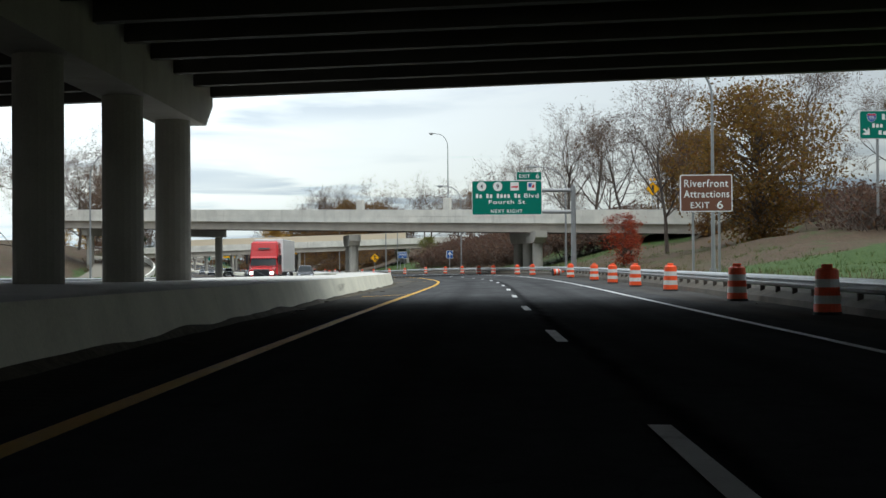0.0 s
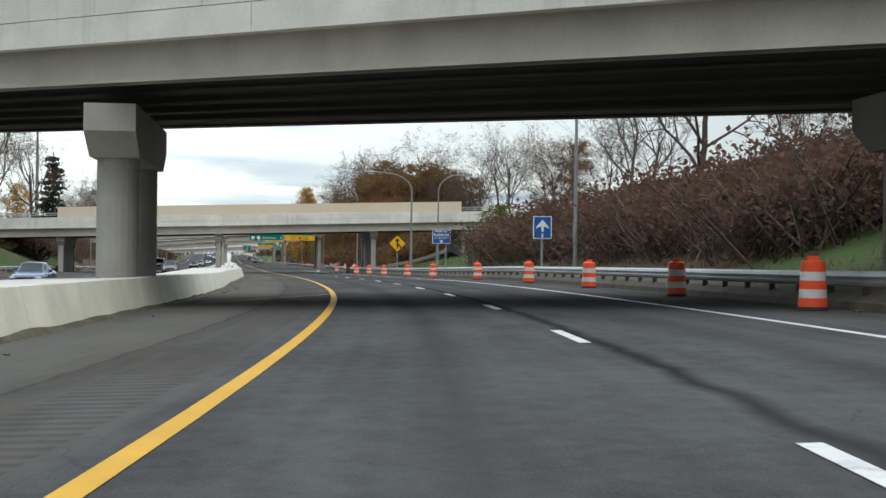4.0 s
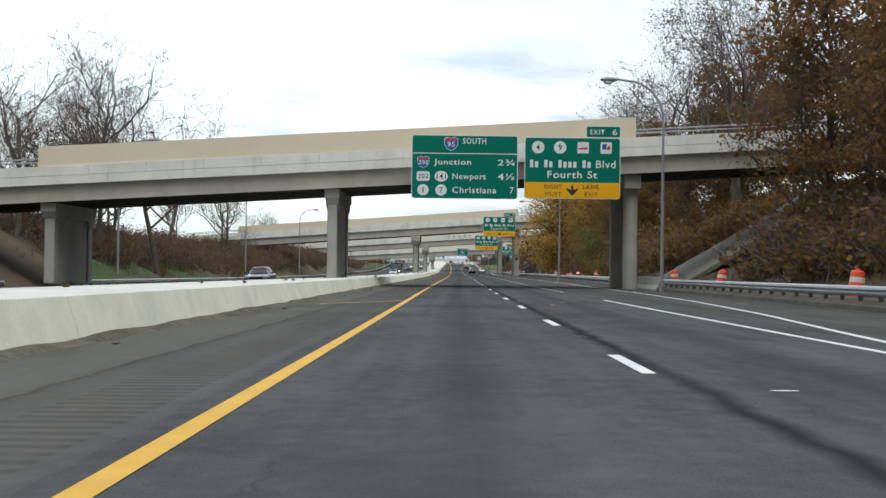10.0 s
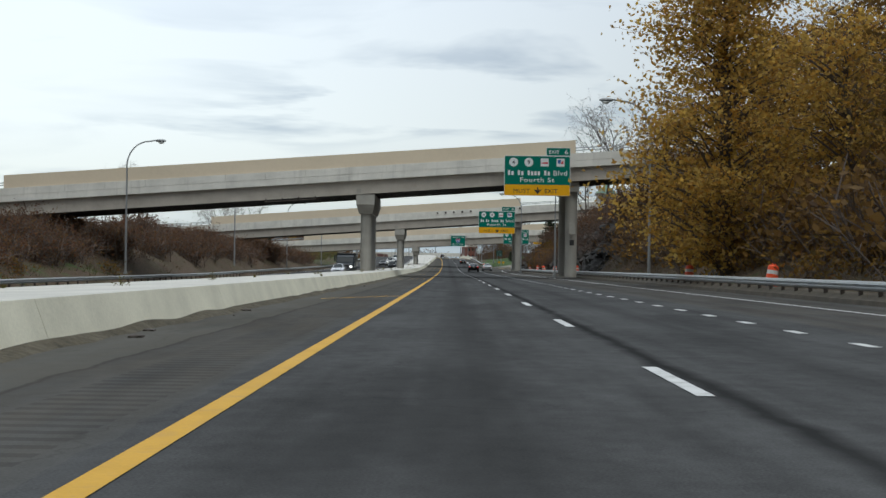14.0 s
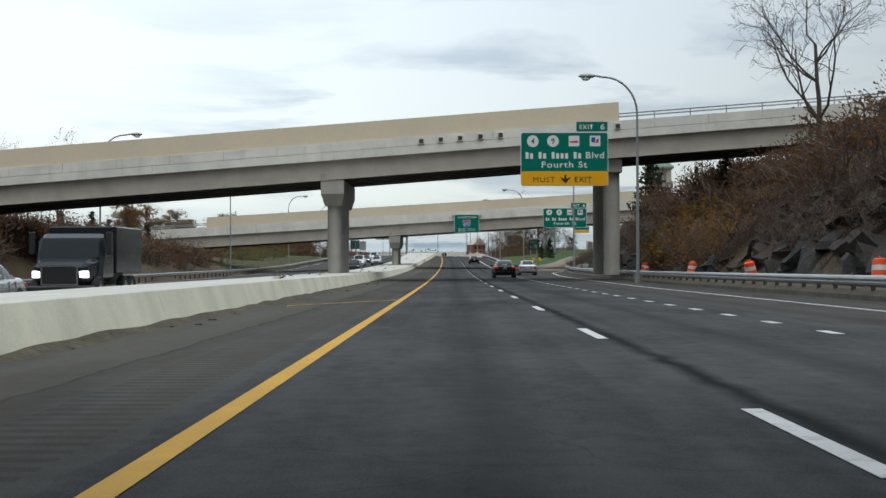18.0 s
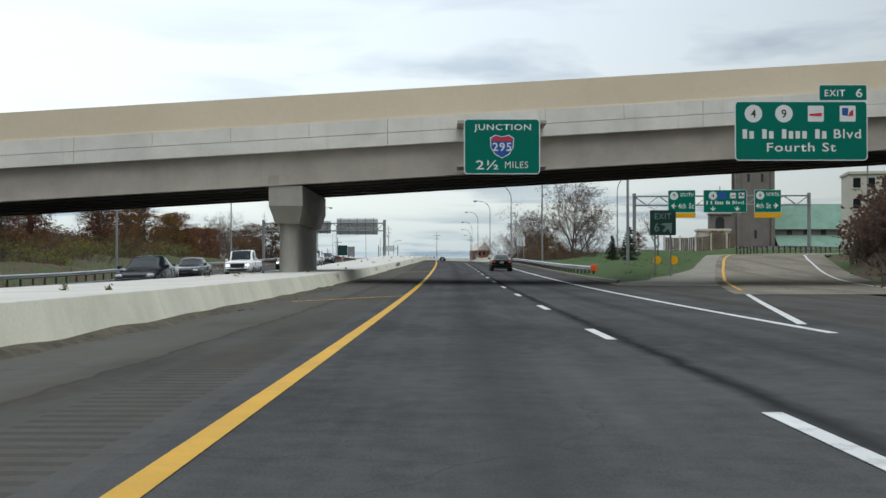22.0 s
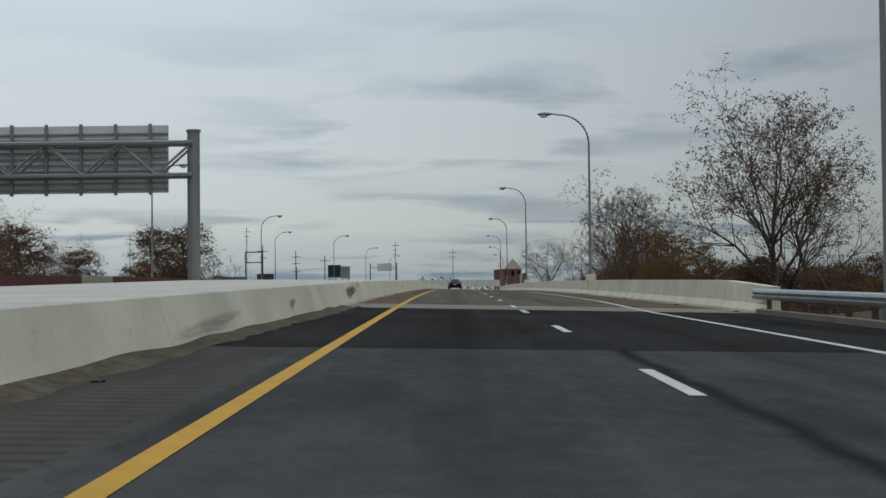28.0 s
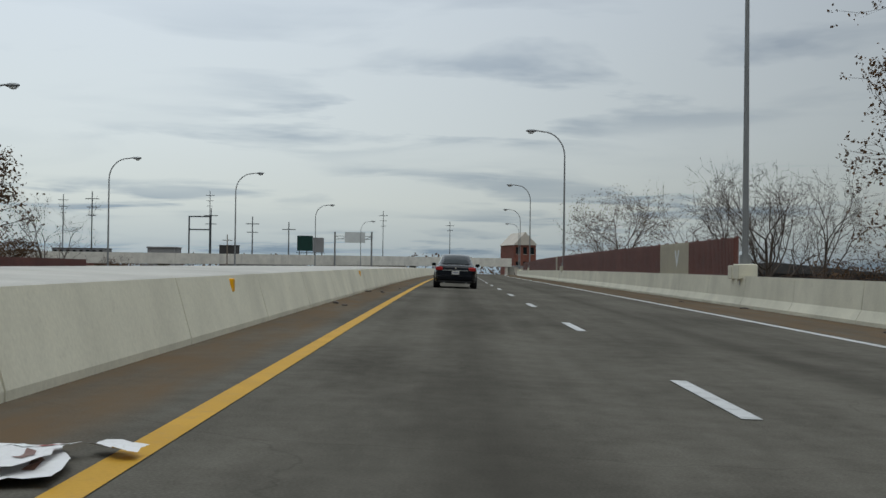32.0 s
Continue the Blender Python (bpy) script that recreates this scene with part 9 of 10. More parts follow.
# stations of a body: share of the length from the rear, share of the half width, lower edge, shoulder, deck
BODIES = {
    "sedan": dict(body=[(0.0, 0.74, 0.46, 0.66, 0.70), (0.008, 0.86, 0.32, 0.86, 0.93), (0.03, 0.93, 0.25, 0.93, 1.00), (0.10, 0.975, 0.22, 0.95, 1.03), (0.22, 1.0, 0.20, 0.95, 1.01), (0.5, 1.0, 0.19, 0.92, 0.98), (0.70, 0.99, 0.2, 0.89, 0.96), (0.88, 0.95, 0.21, 0.80, 0.87), (0.96, 0.88, 0.23, 0.70, 0.77), (0.99, 0.78, 0.27, 0.60, 0.66), (1.0, 0.66, 0.36, 0.52, 0.57)],
                  cabin=[(0.12, 0.82, 0.62, 0.965, 0.0), (0.21, 0.88, 0.60, 0.95, 0.86), (0.30, 0.90, 0.61, 0.94, 0.965), (0.41, 0.91, 0.63, 0.93, 1.0), (0.52, 0.91, 0.62, 0.92, 0.98), (0.61, 0.90, 0.66, 0.915, 0.83), (0.71, 0.87, 0.74, 0.91, 0.0)], side=((0.185, 0.385), (0.405, 0.645))),
    "suv": dict(body=[(0.0, 0.80, 0.5, 0.9, 0.95), (0.008, 0.9, 0.38, 1.02, 1.08), (0.04, 0.96, 0.32, 1.08, 1.12), (0.2, 1.0, 0.28, 1.08, 1.14), (0.5, 1.0, 0.27, 1.06, 1.12), (0.72, 0.99, 0.28, 1.0, 1.06), (0.9, 0.95, 0.3, 0.90, 0.98), (0.97, 0.86, 0.33, 0.78, 0.86), (1.0, 0.70, 0.42, 0.64, 0.70)],
                cabin=[(0.01, 0.84, 0.70, 1.06, 0.0), (0.06, 0.88, 0.68, 1.08, 0.96), (0.25, 0.91, 0.69, 1.08, 1.0), (0.50, 0.91, 0.66, 1.05, 0.985), (0.735, 0.87, 0.76, 1.02, 0.0)], side=((0.08, 0.25), (0.27, 0.42), (0.44, 0.66))),
    "pickup": dict(body=[(0.0, 0.82, 0.52, 0.95, 1.0), (0.01, 0.95, 0.42, 1.08, 1.12), (0.2, 1.0, 0.36, 1.1, 1.13), (0.4, 1.0, 0.33, 1.1, 1.14), (0.7, 0.99, 0.33, 1.1, 1.16), (0.9, 0.97, 0.34, 1.08, 1.16), (0.975, 0.94, 0.36, 1.04, 1.12), (0.995, 0.9, 0.40, 0.99, 1.05), (1.0, 0.84, 0.45, 0.94, 0.98)],
                   cabin=[(0.375, 0.88, 0.76, 1.1, 0.0), (0.40, 0.9, 0.75, 1.1, 0.97), (0.5, 0.91, 0.76, 1.1, 1.0), (0.60, 0.91, 0.75, 1.1, 0.985), (0.72, 0.87, 0.76, 1.1, 0.0)], side=((0.41, 0.51), (0.53, 0.68))),
}
wheel_cache = {}


def eased(ts, vals, t):
    """Smooth curve through stations that never overshoots."""
    ts, vals = np.asarray(ts, float), np.asarray(vals, float)
    h, d = np.diff(ts), np.diff(vals) / np.diff(ts)
    m = np.zeros(len(ts))
    same = d[:-1] * d[1:] > 0
    w1, w2 = 2 * h[1:] + h[:-1], h[1:] + 2 * h[:-1]
    with np.errstate(divide="ignore", invalid="ignore"):
        m[1:-1] = np.where(same, (w1 + w2) / (w1 / d[:-1] + w2 / d[1:]), 0.0)
    m[0], m[-1] = d[0], d[-1]
    i = np.clip(np.searchsorted(ts, t) - 1, 0, len(ts) - 2)
    u = (t - ts[i]) / h[i]
    return (1 + 2 * u) * (1 - u) ** 2 * vals[i] + u * (1 - u) ** 2 * h[i] * m[i] + u * u * (3 - 2 * u) * vals[i + 1] + u * u * (u - 1) * h[i] * m[i + 1]


def finer(table, per=4):
    """Stations of a body with smooth ones set between them."""
    ts = [q[0] for q in table]
    new_ts = [a + (b - a) * k / per for a, b in zip(ts[:-1], ts[1:]) for k in range(per)] + [ts[-1]]
    cols = [eased(ts, [q[i] for q in table], np.array(new_ts)) for i in range(1, len(table[0]))]
    return [tuple([t] + [float(c[k]) for c in cols]) for k, t in enumerate(new_ts)]


def wheel_meshes(r):
    if r in wheel_cache:
        return wheel_cache[r]
    prof = [(-0.10, r * 0.66), (-0.105, r * 0.9), (-0.085, r), (0.085, r), (0.105, r * 0.9), (0.10, r * 0.66), (0.03, r * 0.62), (-0.05, r * 0.62)]
    n, m = 28, len(prof)
    vs = [(a, b * math.cos(2 * math.pi * i / n), b * math.sin(2 * math.pi * i / n)) for i in range(n) for a, b in prof]
    fs = [(i * m + j, i * m + (j + 1) % m, (i + 1) % n * m + (j + 1) % m, (i + 1) % n * m + j) for i in range(n) for j in range(m)]
    tyre = bpy.data.meshes.new("tyre")
    tyre.from_pydata(vs, [], fs)
    tyre.materials.append(M["rubber"])
    bm = bmesh.new()
    rod(bm, (0.02, 0, 0), (0.05, 0, 0), r * 0.66, n=24)
    for f in bm.faces:
        f.material_index = 1
    ring = [(0.085, r * 0.68), (0.095, r * 0.62), (0.06, r * 0.58)]
    for i in range(24):
        a, b = 2 * math.pi * i / 24, 2 * math.pi * (i + 1) / 24
        for (x0, r0), (x1, r1) in zip(ring[:-1], ring[1:]):
            bm.faces.new([bm.verts.new((x0, r0 * math.cos(a), r0 * math.sin(a))), bm.verts.new((x0, r0 * math.cos(b), r0 * math.sin(b))), bm.verts.new((x1, r1 * math.cos(b), r1 * math.sin(b))), bm.verts.new((x1, r1 * math.cos(a), r1 * math.sin(a)))])
    for i in range(7):
        a = 2 * math.pi * i / 7
        c, s2 = math.cos(a), math.sin(a)
        pts = [(0.10 * r, 0.13 * r), (0.62 * r, 0.10 * r), (0.62 * r, -0.10 * r), (0.10 * r, -0.13 * r)]
        bm.faces.new([bm.verts.new((0.085, u * c - v * s2, u * s2 + v * c)) for u, v in pts])
    rod(bm, (0.05, 0, 0), (0.095, 0, 0), r * 0.17, n=12)
    rim = bpy.data.meshes.new("rim")
    bm.to_mesh(rim)
    bm.free()
    rim.materials.append(M["alloy"])
    rim.materials.append(M["trimblack"])
    wheel_cache[r] = tyre, rim
    return tyre, rim


def car(label, m, style, mat, L=4.8, W=1.83, H=1.45, r=0.33, tail="tail", head="lampclear", chrome=False, amber=False, split_lamp=True, category="car", group="cars", name="car", lamp=(0.70, 0.86), decal=False):
    """A car with its nose along +y, standing on z = 0."""
    B = BODIES[style]
    c = thing(name, label, category, m, group)
    rows = []
    for t, w, lo, sh, top in finer(B["body"], 3):
        y, w = (t - 0.5) * L, w * W / 2
        half = [(0.0, lo), (w * 0.90, lo), (w * 0.982, lo + 0.06), (w, lo + (sh - lo) * 0.42), (w * 0.985, sh - 0.14), (w * 0.945, sh - 0.02), (w * 0.80, sh + (top - sh) * 0.7), (w * 0.4, top - 0.006), (0.0, top)]
        rows.append([(x, y, z) for x, z in half] + [(-x, y, z) for x, z in half[-2:0:-1]])
    n = len(rows[0])
    faces = [(i * n + j, (i + 1) * n + j, (i + 1) * n + (j + 1) % n, i * n + (j + 1) % n) for i in range(len(rows) - 1) for j in range(n)]
    faces += [tuple(range(n)), tuple(range((len(rows) - 1) * n, len(rows) * n))[::-1]]
    mesh_ob("body", [v for q in rows for v in q], faces, mat, c, smooth=True)
    cab = []
    for t, wb, wr, zb, hh in B["cabin"]:
        zt = H * hh if hh > 0 and hh < 1.001 and H * hh > zb + 0.1 else zb + 0.035
        cab.append(((t - 0.5) * L, wb * W / 2, wr * W / 2 if zt > zb + 0.05 else wb * W / 2 * 0.9, zb, zt))

    def sec(y):
        ys = [q[0] for q in cab]
        return [float(eased(ys, [q[i] for q in cab], np.array(y))) for i in range(1, 5)]

    rows = []
    for y, wb, wr, zb, zt in finer(cab, 4):
        half = [(wb, zb), (wr + 0.015, zt - 0.05), (wr * 0.97, zt - 0.026), (wr * 0.9, zt - 0.012), (wr * 0.45, zt + 0.006), (0, zt + 0.012)]
        rows.append([(x, y, z) for x, z in half] + [(-x, y, z) for x, z in half[-2::-1]])
    n = len(rows[0])
    mesh_ob("cabin", [v for q in rows for v in q], [(i * n + j, (i + 1) * n + j, (i + 1) * n + j + 1, i * n + j + 1) for i in range(len(rows) - 1) for j in range(n - 1)] + [tuple(range(n)), tuple(range((len(rows) - 1) * n, len(rows) * n))[::-1]], mat, c, smooth=True)

    def pane(nm, grid, label=""):
        k2 = len(grid[0])
        return mesh_ob(nm, [v for q in grid for v in q], [(i * k2 + j, (i + 1) * k2 + j, (i + 1) * k2 + j + 1, i * k2 + j + 1) for i in range(len(grid) - 1) for j in range(k2 - 1)], M["carglass"], c, label)

    for (t0, t1), sign in [(q, sg) for q in B["side"] for sg in (-1, 1)]:
        grid = []
        for t in np.linspace(t0, t1, 7):
            wb, wr, zb, zt = sec((t - 0.5) * L)
            wt2 = wr + 0.015
            grid.append([(sign * (wb + (wt2 - wb) * v + 0.008), (t - 0.5) * L, zb + (zt - 0.05 - zb) * v) for v in (0.10, 0.5, 0.94)])
        pane("side_window", grid)

    def end_pane(nm, a, b, f0, f1):
        grid = []
        out = -1 if b > a else 1
        for f in np.linspace(f0, f1, 9):
            y = cab[a][0] + (cab[b][0] - cab[a][0]) * f
            wb, wr, zb, zt = sec(y)
            grid.append([(x, y + out * 0.010, zt + 0.024 + dz) for x, dz in ((-wr * 0.88, -0.026), (-wr * 0.45, -0.008), (0, 0), (wr * 0.45, -0.008), (wr * 0.88, -0.026))])
        return pane(nm, grid)

    far = 2 if style == "sedan" else 1
    end_pane("rear_window", 0, far, 0.10, 0.93)
    end_pane("windscreen", len(cab) - 1, len(cab) - 1 - far, 0.08, 0.95)
    if decal:
        y = cab[0][0] + (cab[1][0] - cab[0][0]) * 0.3
        z = cab[0][4] + (cab[1][4] - cab[0][4]) * 0.3 + 0.03
        mesh_ob("decal", [(-0.22, y - 0.02, z), (0.22, y - 0.02, z), (0.22, y + 0.05, z + 0.05), (-0.22, y + 0.05, z + 0.05)], [(0, 1, 2, 3)], M["platebar"], c, "pale sticker strip")
    tyre, rim = wheel_meshes(r)
    hw, base = W / 2, (0.195, 0.815)
    for t in base:
        for sign in (1, -1):
            y = (t - 0.5) * L
            # black disc on the uncut flank, in place of the shaded gap
            part("wheel_arch", rod(bmesh.new(), (sign * (hw - 0.24), y, r + 0.02), (sign * (hw + 0.004), y, r + 0.02), r + 0.035, n=28), M["trimblack"], c)
            w = new("wheel")
            w.parent = c
            w.matrix_basis = pose(sign * (hw - 0.075), y, r, 0, 0, 0 if sign > 0 else 180)
            share("tyre", tyre, w, Matrix())
            share("rim", rim, w, Matrix())
    rear, front = -L / 2, L / 2
    z0, z1 = lamp if style == "sedan" else (0.78, 1.06) if style == "suv" else (0.72, 1.04)
    for sign in (1, -1):
        a, b = sorted((sign * W * 0.30, sign * W * 0.445))
        part("tail_lamp", boxbm(a, b, rear + 0.0, rear + 0.2, z0, z1, bevel=0.03), M[tail], c)
        a2, b2 = sorted((sign * W * 0.425, sign * W * 0.472))
        part("tail_lamp", boxbm(a2, b2, rear + 0.06, rear + 0.34, z0 + 0.01, z1, bevel=0.02), M[tail], c)
        if amber:
            part("reversing_lamp", boxbm(a + 0.02, b - 0.02, rear - 0.006, rear + 0.1, z0 + 0.0, z0 + 0.05), M["amber"], c)
        part("headlamp", boxbm(*sorted((sign * W * 0.27, sign * W * 0.425)), front - 0.26, front - (0.035 if style == "sedan" else -0.005), {"sedan": 0.60, "suv": 0.66, "pickup": 0.74}[style], {"sedan": 0.73, "suv": 0.80, "pickup": 0.93}[style], bevel=0.04), M[head], c)
        y = (0.66 - 0.5) * L
        mir = part("mirror", boxbm(*sorted((sign * (hw - 0.02), sign * (hw + 0.17))), y - 0.07, y + 0.05, 0.95 if style == "sedan" else 1.12, 1.09 if style == "sedan" else 1.3, bevel=0.03), mat, c)
        for t in (0.30, 0.50):
            part("door_handle", boxbm(*sorted((sign * (hw - 0.03), sign * (hw + 0.012))), (t - 0.5) * L, (t - 0.5) * L + 0.16, 0.80 if style == "sedan" else 0.96, 0.83 if style == "sedan" else 0.99), M["chrome"] if chrome else mat, c)
        sill = part("side_trim", boxbm(*sorted((sign * (hw - 0.02), sign * (hw + 0.006))), -L * 0.19, L * 0.19, 0.48, 0.52), M["trimblack"] if not chrome else mat, c)
    low = 0.34 if style == "sedan" else 0.46
    for sign in (1, -1):
        for t in (0.27, 0.395, 0.64) if style == "sedan" else (0.26, 0.43, 0.66):
            part("door_seam", boxbm(*sorted((sign * (hw - 0.03), sign * (hw + 0.001))), (t - 0.5) * L - 0.006, (t - 0.5) * L + 0.006, 0.30, 0.90 if style == "sedan" else 1.0), M["trimblack"], c)
    if style == "sedan":
        part("lid_seam", boxbm(-W * 0.40, W * 0.40, rear - 0.003, rear + 0.05, lamp[0] - 0.20, lamp[0] - 0.19), M["trimblack"], c)
    part("rear_bumper", boxbm(-W * 0.44, W * 0.44, rear - 0.012, rear + 0.2, low - 0.02, low + 0.24, bevel=0.06), mat if style != "pickup" else M["chrome"], c)
    part("rear_valance", boxbm(-W * 0.40, W * 0.40, rear + 0.03, rear + 0.25, low - 0.10, low + 0.01, bevel=0.03), M["trimblack"], c)
    part("front_bumper", boxbm(-W * 0.42, W * 0.42, front - 0.2, front + 0.03, low - 0.02, low + 0.2, bevel=0.05), mat if style != "pickup" else M["chrome"], c)
    tall = low + {"sedan": 0.36, "suv": 0.34, "pickup": 0.50}[style]
    part("grille", boxbm(-W * 0.24, W * 0.24, front - 0.1, front + 0.012, low + 0.22, tall, bevel=0.015), M["trimblack"], c)
    for z in (low + 0.22, tall):
        part("grille_trim", boxbm(-W * 0.25, W * 0.25, front - 0.1, front + 0.018, z - 0.014, z + 0.014), M["chrome"], c)
    part("lower_grille", boxbm(-W * 0.3, W * 0.3, front - 0.1, front + 0.036, low - 0.04, low + 0.07), M["trimblack"], c)
    if chrome:
        part("chrome_strip", boxbm(-W * 0.30, W * 0.30, rear - 0.012, rear + 0.05, lamp[0] - 0.0, lamp[0] + 0.035), M["chrome"], c, "chrome strip across the boot lid")
    elif style == "sedan":
        part("boot_recess", boxbm(-0.36, 0.36, rear - 0.004, rear + 0.05, lamp[0] - 0.10, lamp[0] + 0.08, bevel=0.01), mat, c)
    pz = (lamp[0] - 0.16 if chrome else lamp[0] - 0.07) if style == "sedan" else 0.62
    pl2 = part("number_plate", boxbm(-0.155, 0.155, rear - 0.065, rear - 0.01, pz, pz + 0.15, bevel=0.006), M["plate"] if not chrome else M["reflect"], c)
    mesh_ob("writing_bar", [(x, rear - 0.067, pz + dz) for x, dz in ((-0.10, 0.055), (0.10, 0.055), (0.10, 0.10), (-0.10, 0.10))], [(0, 1, 2, 3)], M["platebar"], pl2)
    part("emblem", rod(bmesh.new(), (0, rear - 0.012, (lamp[1] if style == "sedan" else 1.0) - 0.03), (0, rear + 0.03, (lamp[1] if style == "sedan" else 1.0) - 0.03), 0.04, n=14), M["chrome"], c)
    for x in (-0.48, 0.48):
        part("exhaust", rod(bmesh.new(), (x, rear + 0.25, low - 0.09), (x, rear - 0.02, low - 0.09), 0.035, n=10), M["chrome"], c)
    if style == "pickup":
        part("bed", boxbm(-W * 0.42, W * 0.42, -L * 0.49, -L * 0.14, 0.9, 1.142), M["trimblack"], c)
    return c


def road_car(label, s, lat, *a, oncoming=False, **k):
    up = 0.0 if not oncoming else -0.02
    p, q, w = Vector(place(s, lat, up)), Vector(place(s + 3, lat, up)), Vector(place(s, lat + 1, up))
    f = (q - p).normalized()
    x = (w - p).normalized()
    z = x.cross(f)
    if oncoming:
        f, x = -f, -x
    return car(label, Matrix.Translation(p) @ Matrix((x, f, z)).transposed().to_4x4(), *a, **k)


road_car("dark navy sedan with a chrome strip on its boot", 1056.5, -2.0, "sedan", PAINT_OF["navy"], 5.09, 1.85, 1.49, chrome=True, lamp=(0.76, 0.92))
road_car("glossy black sedan with lit red tail lamps", 677.4, 2.3, "sedan", PAINT_OF["black"], 5.08, 1.89, 1.48, 0.36, tail="taillit", lamp=(0.80, 0.97), decal=True)
road_car("black compact sedan with red and amber tail lamps", 799.0, 1.96, "sedan", PAINT_OF["black"], 4.47, 1.74, 1.41, 0.32, amber=True, lamp=(0.72, 0.87))
road_car("silver sedan in the exit lane", 696.0, 5.3, "sedan", PAINT_OF["silver"], 4.6, 1.76, 1.43)
for label, s_, lat, style, col, dims, head in (
        ("silver sedan in the oncoming lanes", 167, -18.0, "sedan", "silver", (4.7, 1.8, 1.45), "lampclear"), ("dark utility vehicle in the oncoming lanes", 154, -15.5, "suv", "dark", (4.7, 1.9, 1.78), "lampclear"), ("blue sedan in the oncoming lanes", 200, -18.4, "sedan", "blue", (4.6, 1.8, 1.45), "lampclear"),
        ("white pickup truck in the oncoming lanes", 304, -18.0, "pickup", "white", (5.6, 1.95, 1.85), "lampclear"), ("grey sedan in the oncoming lanes", 279, -15.5, "sedan", "grey", (4.7, 1.8, 1.45), "lampclear"), ("grey sedan in the oncoming lanes", 410, -16.0, "sedan", "grey", (4.6, 1.8, 1.45), "lampclear"),
        ("grey utility vehicle in the oncoming lanes", 471, -16.0, "suv", "grey", (4.6, 1.85, 1.72), "lampclear"), ("silver sedan in the oncoming lanes", 605, -16.0, "sedan", "silver", (4.6, 1.78, 1.46), "lampclear"), ("dark blue sedan in the oncoming lanes", 745, -15.2, "sedan", "dark", (4.9, 1.86, 1.48), "lampclear"),
        ("dark sedan in the oncoming lanes", 772, -18.6, "sedan", "navy", (4.7, 1.82, 1.45), "lampclear"), ("white pickup truck with lit headlamps", 784, -17.2, "pickup", "white", (5.7, 2.0, 1.88), "headlit"), ("silver sedan behind a white pickup truck", 796, -15.0, "sedan", "silver", (4.6, 1.8, 1.46), "lampclear"),
        ("silver sedan in the oncoming lanes", 826, -16.5, "sedan", "silver", (4.7, 1.8, 1.46), "lampclear"), ("dark hatchback with lit headlamps", 818, -18.2, "sedan", "dark", (4.4, 1.78, 1.46), "headlit"), ("white utility vehicle in the oncoming lanes", 845, -18.0, "suv", "white", (4.8, 1.9, 1.8), "lampclear"), ("dark sedan in the oncoming lanes", 861, -18.0, "sedan", "dark", (4.7, 1.8, 1.45), "lampclear")):
    road_car(label, s_, lat, style, PAINT_OF[col], *dims, head=head, oncoming=True, group="oncoming cars")


def hexa(quad, thick):
    """A bar between a quad and its copy set back along +y or -y."""
    bm = bmesh.new()
    front = [bm.verts.new(q) for q in quad]
    rear = [bm.verts.new((x, y - thick, z)) for x, y, z in quad]
    bm.faces.new(front)
    bm.faces.new(rear[::-1])
    for i in range(4):
        bm.faces.new((front[i], rear[i], rear[(i + 1) % 4], front[(i + 1) % 4]))
    bmesh.ops.recalc_face_normals(bm, faces=bm.faces[:])
    return bm


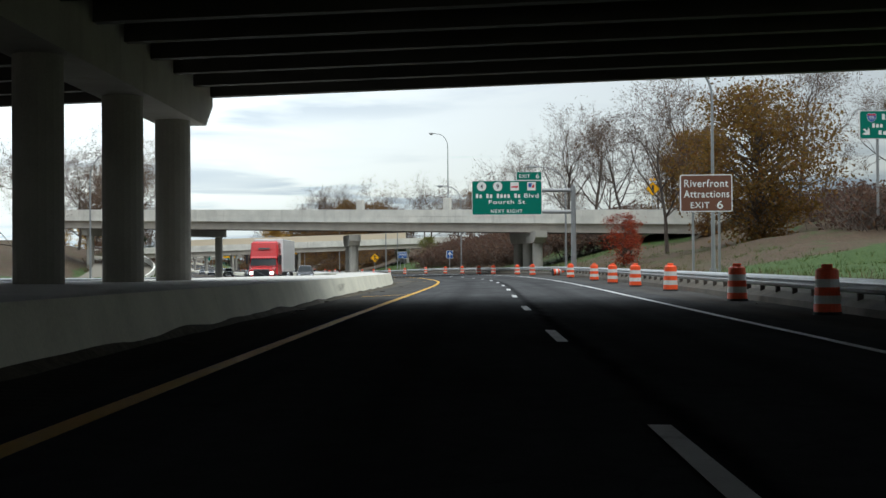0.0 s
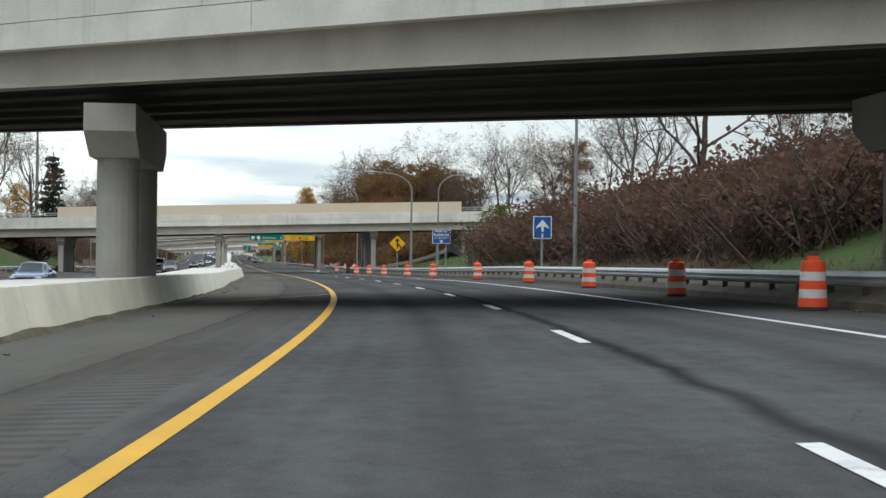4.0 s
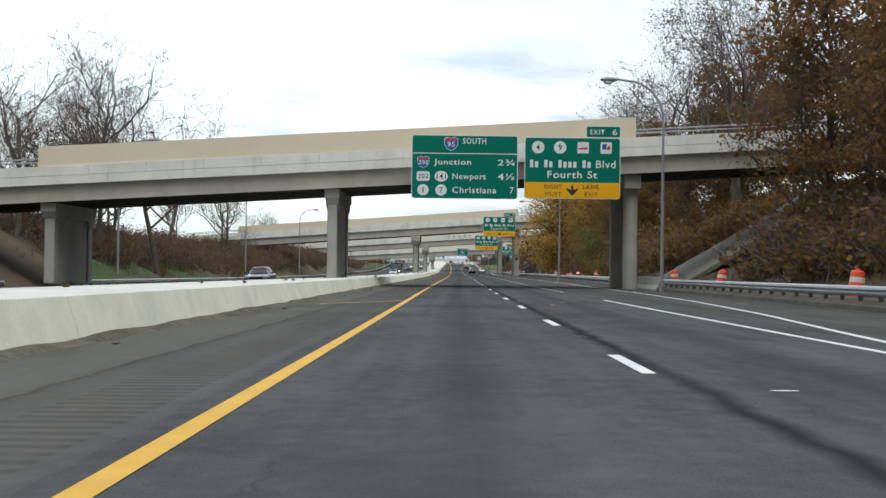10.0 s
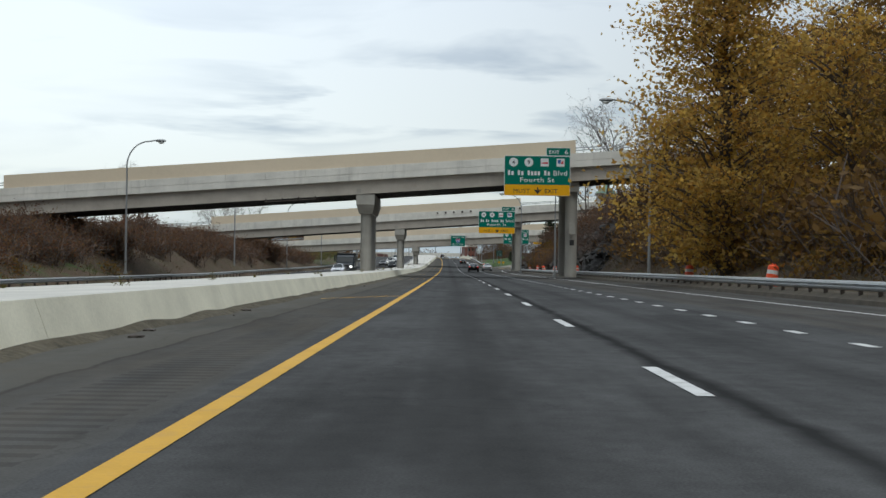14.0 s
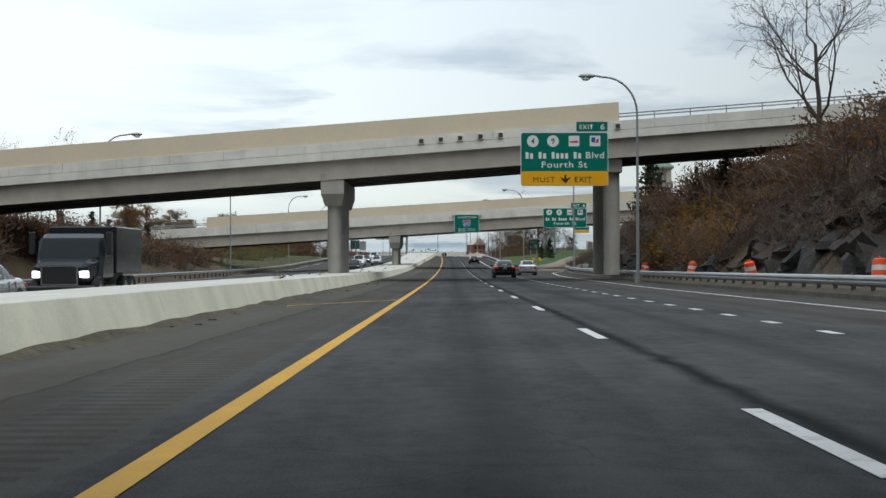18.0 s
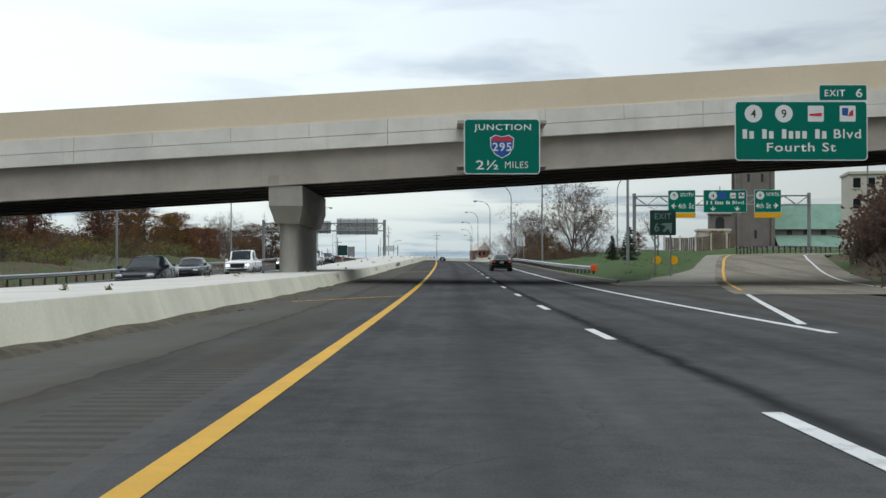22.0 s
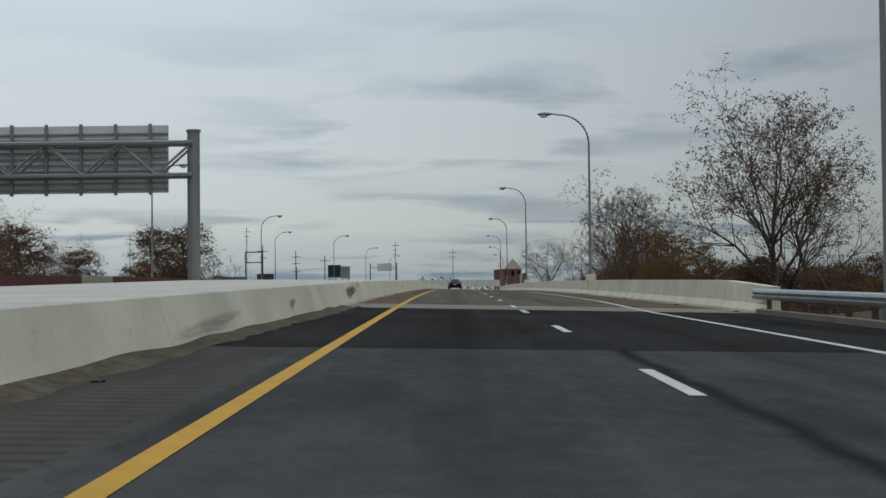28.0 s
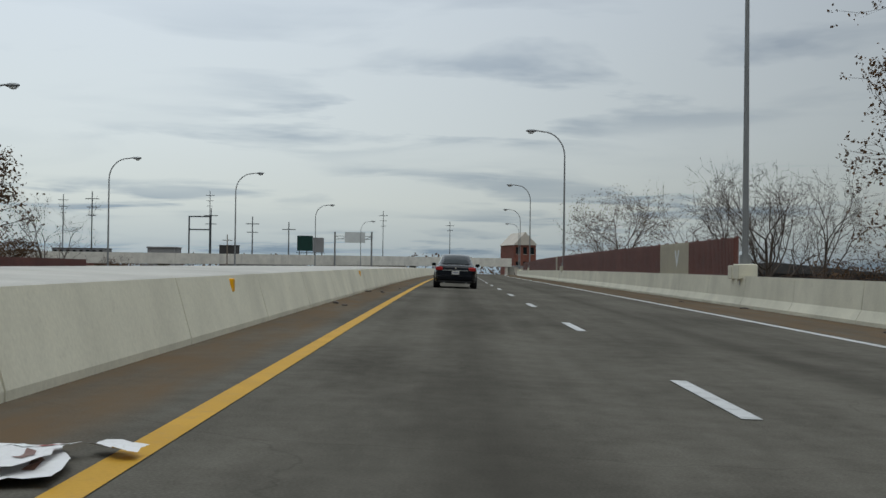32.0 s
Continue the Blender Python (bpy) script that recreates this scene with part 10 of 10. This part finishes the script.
def truck(label, s, lat, cab_mat, box_mat, box_len, box_w=2.5, sleeper=True, cab_len=5.4, hood=1.6, box_top=4.0, lit_lamps="headlit"):
    """A lorry facing the camera: cab, bonnet, cargo box and wheels."""
    c = thing("truck", label, "truck", spot(s, lat, -0.02, 180), "trucks")
    f = 0.0
    bm = boxbm(-1.08, 1.08, f - hood - 0.2, f, 0.7, 1.7, bevel=0.16)
    for v in bm.verts:
        nose = max(0.0, (v.co.y + hood) / hood)
        v.co.x *= 1 - 0.14 * nose
        if v.co.z > 1.3:
            v.co.z -= 0.22 * nose
    part("bonnet", bm, cab_mat, c)
    top = 3.75 if sleeper else 2.55
    bm = boxbm(-1.22, 1.22, f - cab_len, f - hood + 0.1, 0.8, top, bevel=0.16)
    for v in bm.verts:
        if v.co.z > 1.7 and v.co.y > f - hood - 0.3:
            v.co.y -= (v.co.z - 1.6) * 0.62
        if v.co.z > 2.4:
            v.co.x *= 0.93
    part("cab", bm, cab_mat, c)
    slope = lambda z: f - hood + 0.1 - max(0.0, z - 1.6) * 0.62
    part("windscreen", hexa([(-1.1, slope(1.68) + 0.03, 1.68), (1.1, slope(1.68) + 0.03, 1.68), (1.02, slope(2.3) + 0.05, 2.3), (-1.02, slope(2.3) + 0.05, 2.3)], 0.06), M["carglass"], c)
    if sleeper:
        part("sun_visor", hexa([(-1.12, slope(2.32) + 0.16, 2.32), (1.12, slope(2.32) + 0.16, 2.32), (1.05, slope(2.5) + 0.06, 2.5), (-1.05, slope(2.5) + 0.06, 2.5)], 0.05), cab_mat, c)
        part("roof_slot", hexa([(-0.5, slope(3.05) + 0.03, 3.05), (0.5, slope(3.05) + 0.03, 3.05), (0.45, slope(3.2) + 0.03, 3.2), (-0.45, slope(3.2) + 0.03, 3.2)], 0.03), M["trimblack"], c)
    part("grille", boxbm(-0.62, 0.62, f - 0.1, f + 0.03, 0.72, 1.36, bevel=0.03), M["trimblack"], c)
    for x0, x1, z0, z1 in ((-0.66, 0.66, 1.34, 1.4), (-0.6, 0.6, 0.68, 0.74), (-0.66, -0.6, 0.7, 1.38), (0.6, 0.66, 0.7, 1.38)):
        part("grille_frame", boxbm(x0, x1, f - 0.1, f + 0.045, z0, z1), M["chrome"], c)
    if sleeper:
        part("grille_bar", hexa([(-0.6, f + 0.05, 0.74), (-0.5, f + 0.05, 0.74), (0.6, f + 0.05, 1.34), (0.5, f + 0.05, 1.34)], 0.02), M["chrome"], c)
    part("front_bumper", boxbm(-1.2, 1.2, f - 0.3, f + 0.1, 0.34, 0.68, bevel=0.06), M["trimblack"] if not sleeper else cab_mat, c)
    for sign in (-1, 1):
        part("headlamp", boxbm(*sorted((sign * 0.68, sign * 0.98)), f - 0.25, f + 0.02, 0.95, 1.2, bevel=0.03), M[lit_lamps], c)
        part("side_window", boxbm(*sorted((sign * 1.14, sign * 1.215)), f - hood - 1.3, f - hood - 0.5, 1.85, 2.5), M["carglass"], c)
        part("mirror", boxbm(*sorted((sign * 1.3, sign * 1.5)), f - hood - 0.35, f - hood - 0.2, 1.8, 2.6, bevel=0.02), M["trimblack"], c)
    b0 = f - cab_len - (0.9 if sleeper else 0.15)
    part("cargo_box", boxbm(-box_w / 2, box_w / 2, b0 - box_len, b0, 1.1, box_top, bevel=0.04), box_mat, c)
    part("chassis", boxbm(-0.5, 0.5, b0 - box_len, f - 0.4, 0.65, 1.08), M["trimblack"], c)
    tyre, rim = wheel_meshes(0.5)
    for y in (f - 1.0, b0 + 1.2 if sleeper else b0 - box_len + 1.2, b0 + 0.05 if sleeper else b0 - box_len + 2.3, b0 - box_len + 1.4):
        for sign in (-1, 1):
            w = new("wheel")
            w.parent = c
            w.matrix_basis = pose(sign * 1.06, y, 0.5, 0, 0, 0 if sign > 0 else 180)
            share("tyre", tyre, w, Matrix.Diagonal((1.4, 1, 1, 1)))
            share("rim", rim, w, Matrix.Diagonal((1.4, 1, 1, 1)))
    return c


truck("red tractor with a white semi-trailer in the oncoming lanes", 116, -18.0, PAINT_OF["red"], PAINT_OF["white"], 13.0)
truck("dark box truck with lit headlamps in the oncoming lanes", 613, -15.9, PAINT_OF["dark"], PAINT_OF["dark"], 4.0, sleeper=False, cab_len=2.8, hood=1.1, box_top=2.85)

# green sign on the bank near the start
gs1 = Sign("road_sign", "green sign with white writing on the wooded bank", spot(101.0, 28.8, 9.7), 4.4, 2.05, M["green"])
gs1.interstate("95", 0.2, 0.25, 0.32)
gs1.bars((5,), 0.36, 0.7, 0.12, 0.32)
gs1.bars((3, 5, 2), 0.2, 0.95, 0.45, 0.6)
gs1.bars((8,), 0.3, 0.9, 0.7, 0.85)
gs1.arrow(0.12, 0.75, 0.3, M["signwhite"], 45)
for u in (0.3, 0.7):
    part("post", boxbm(gs1.x(u) - 0.08, gs1.x(u) + 0.08, 0.06, 0.2, -5.5, 1.7), M["pole"], gs1.o)
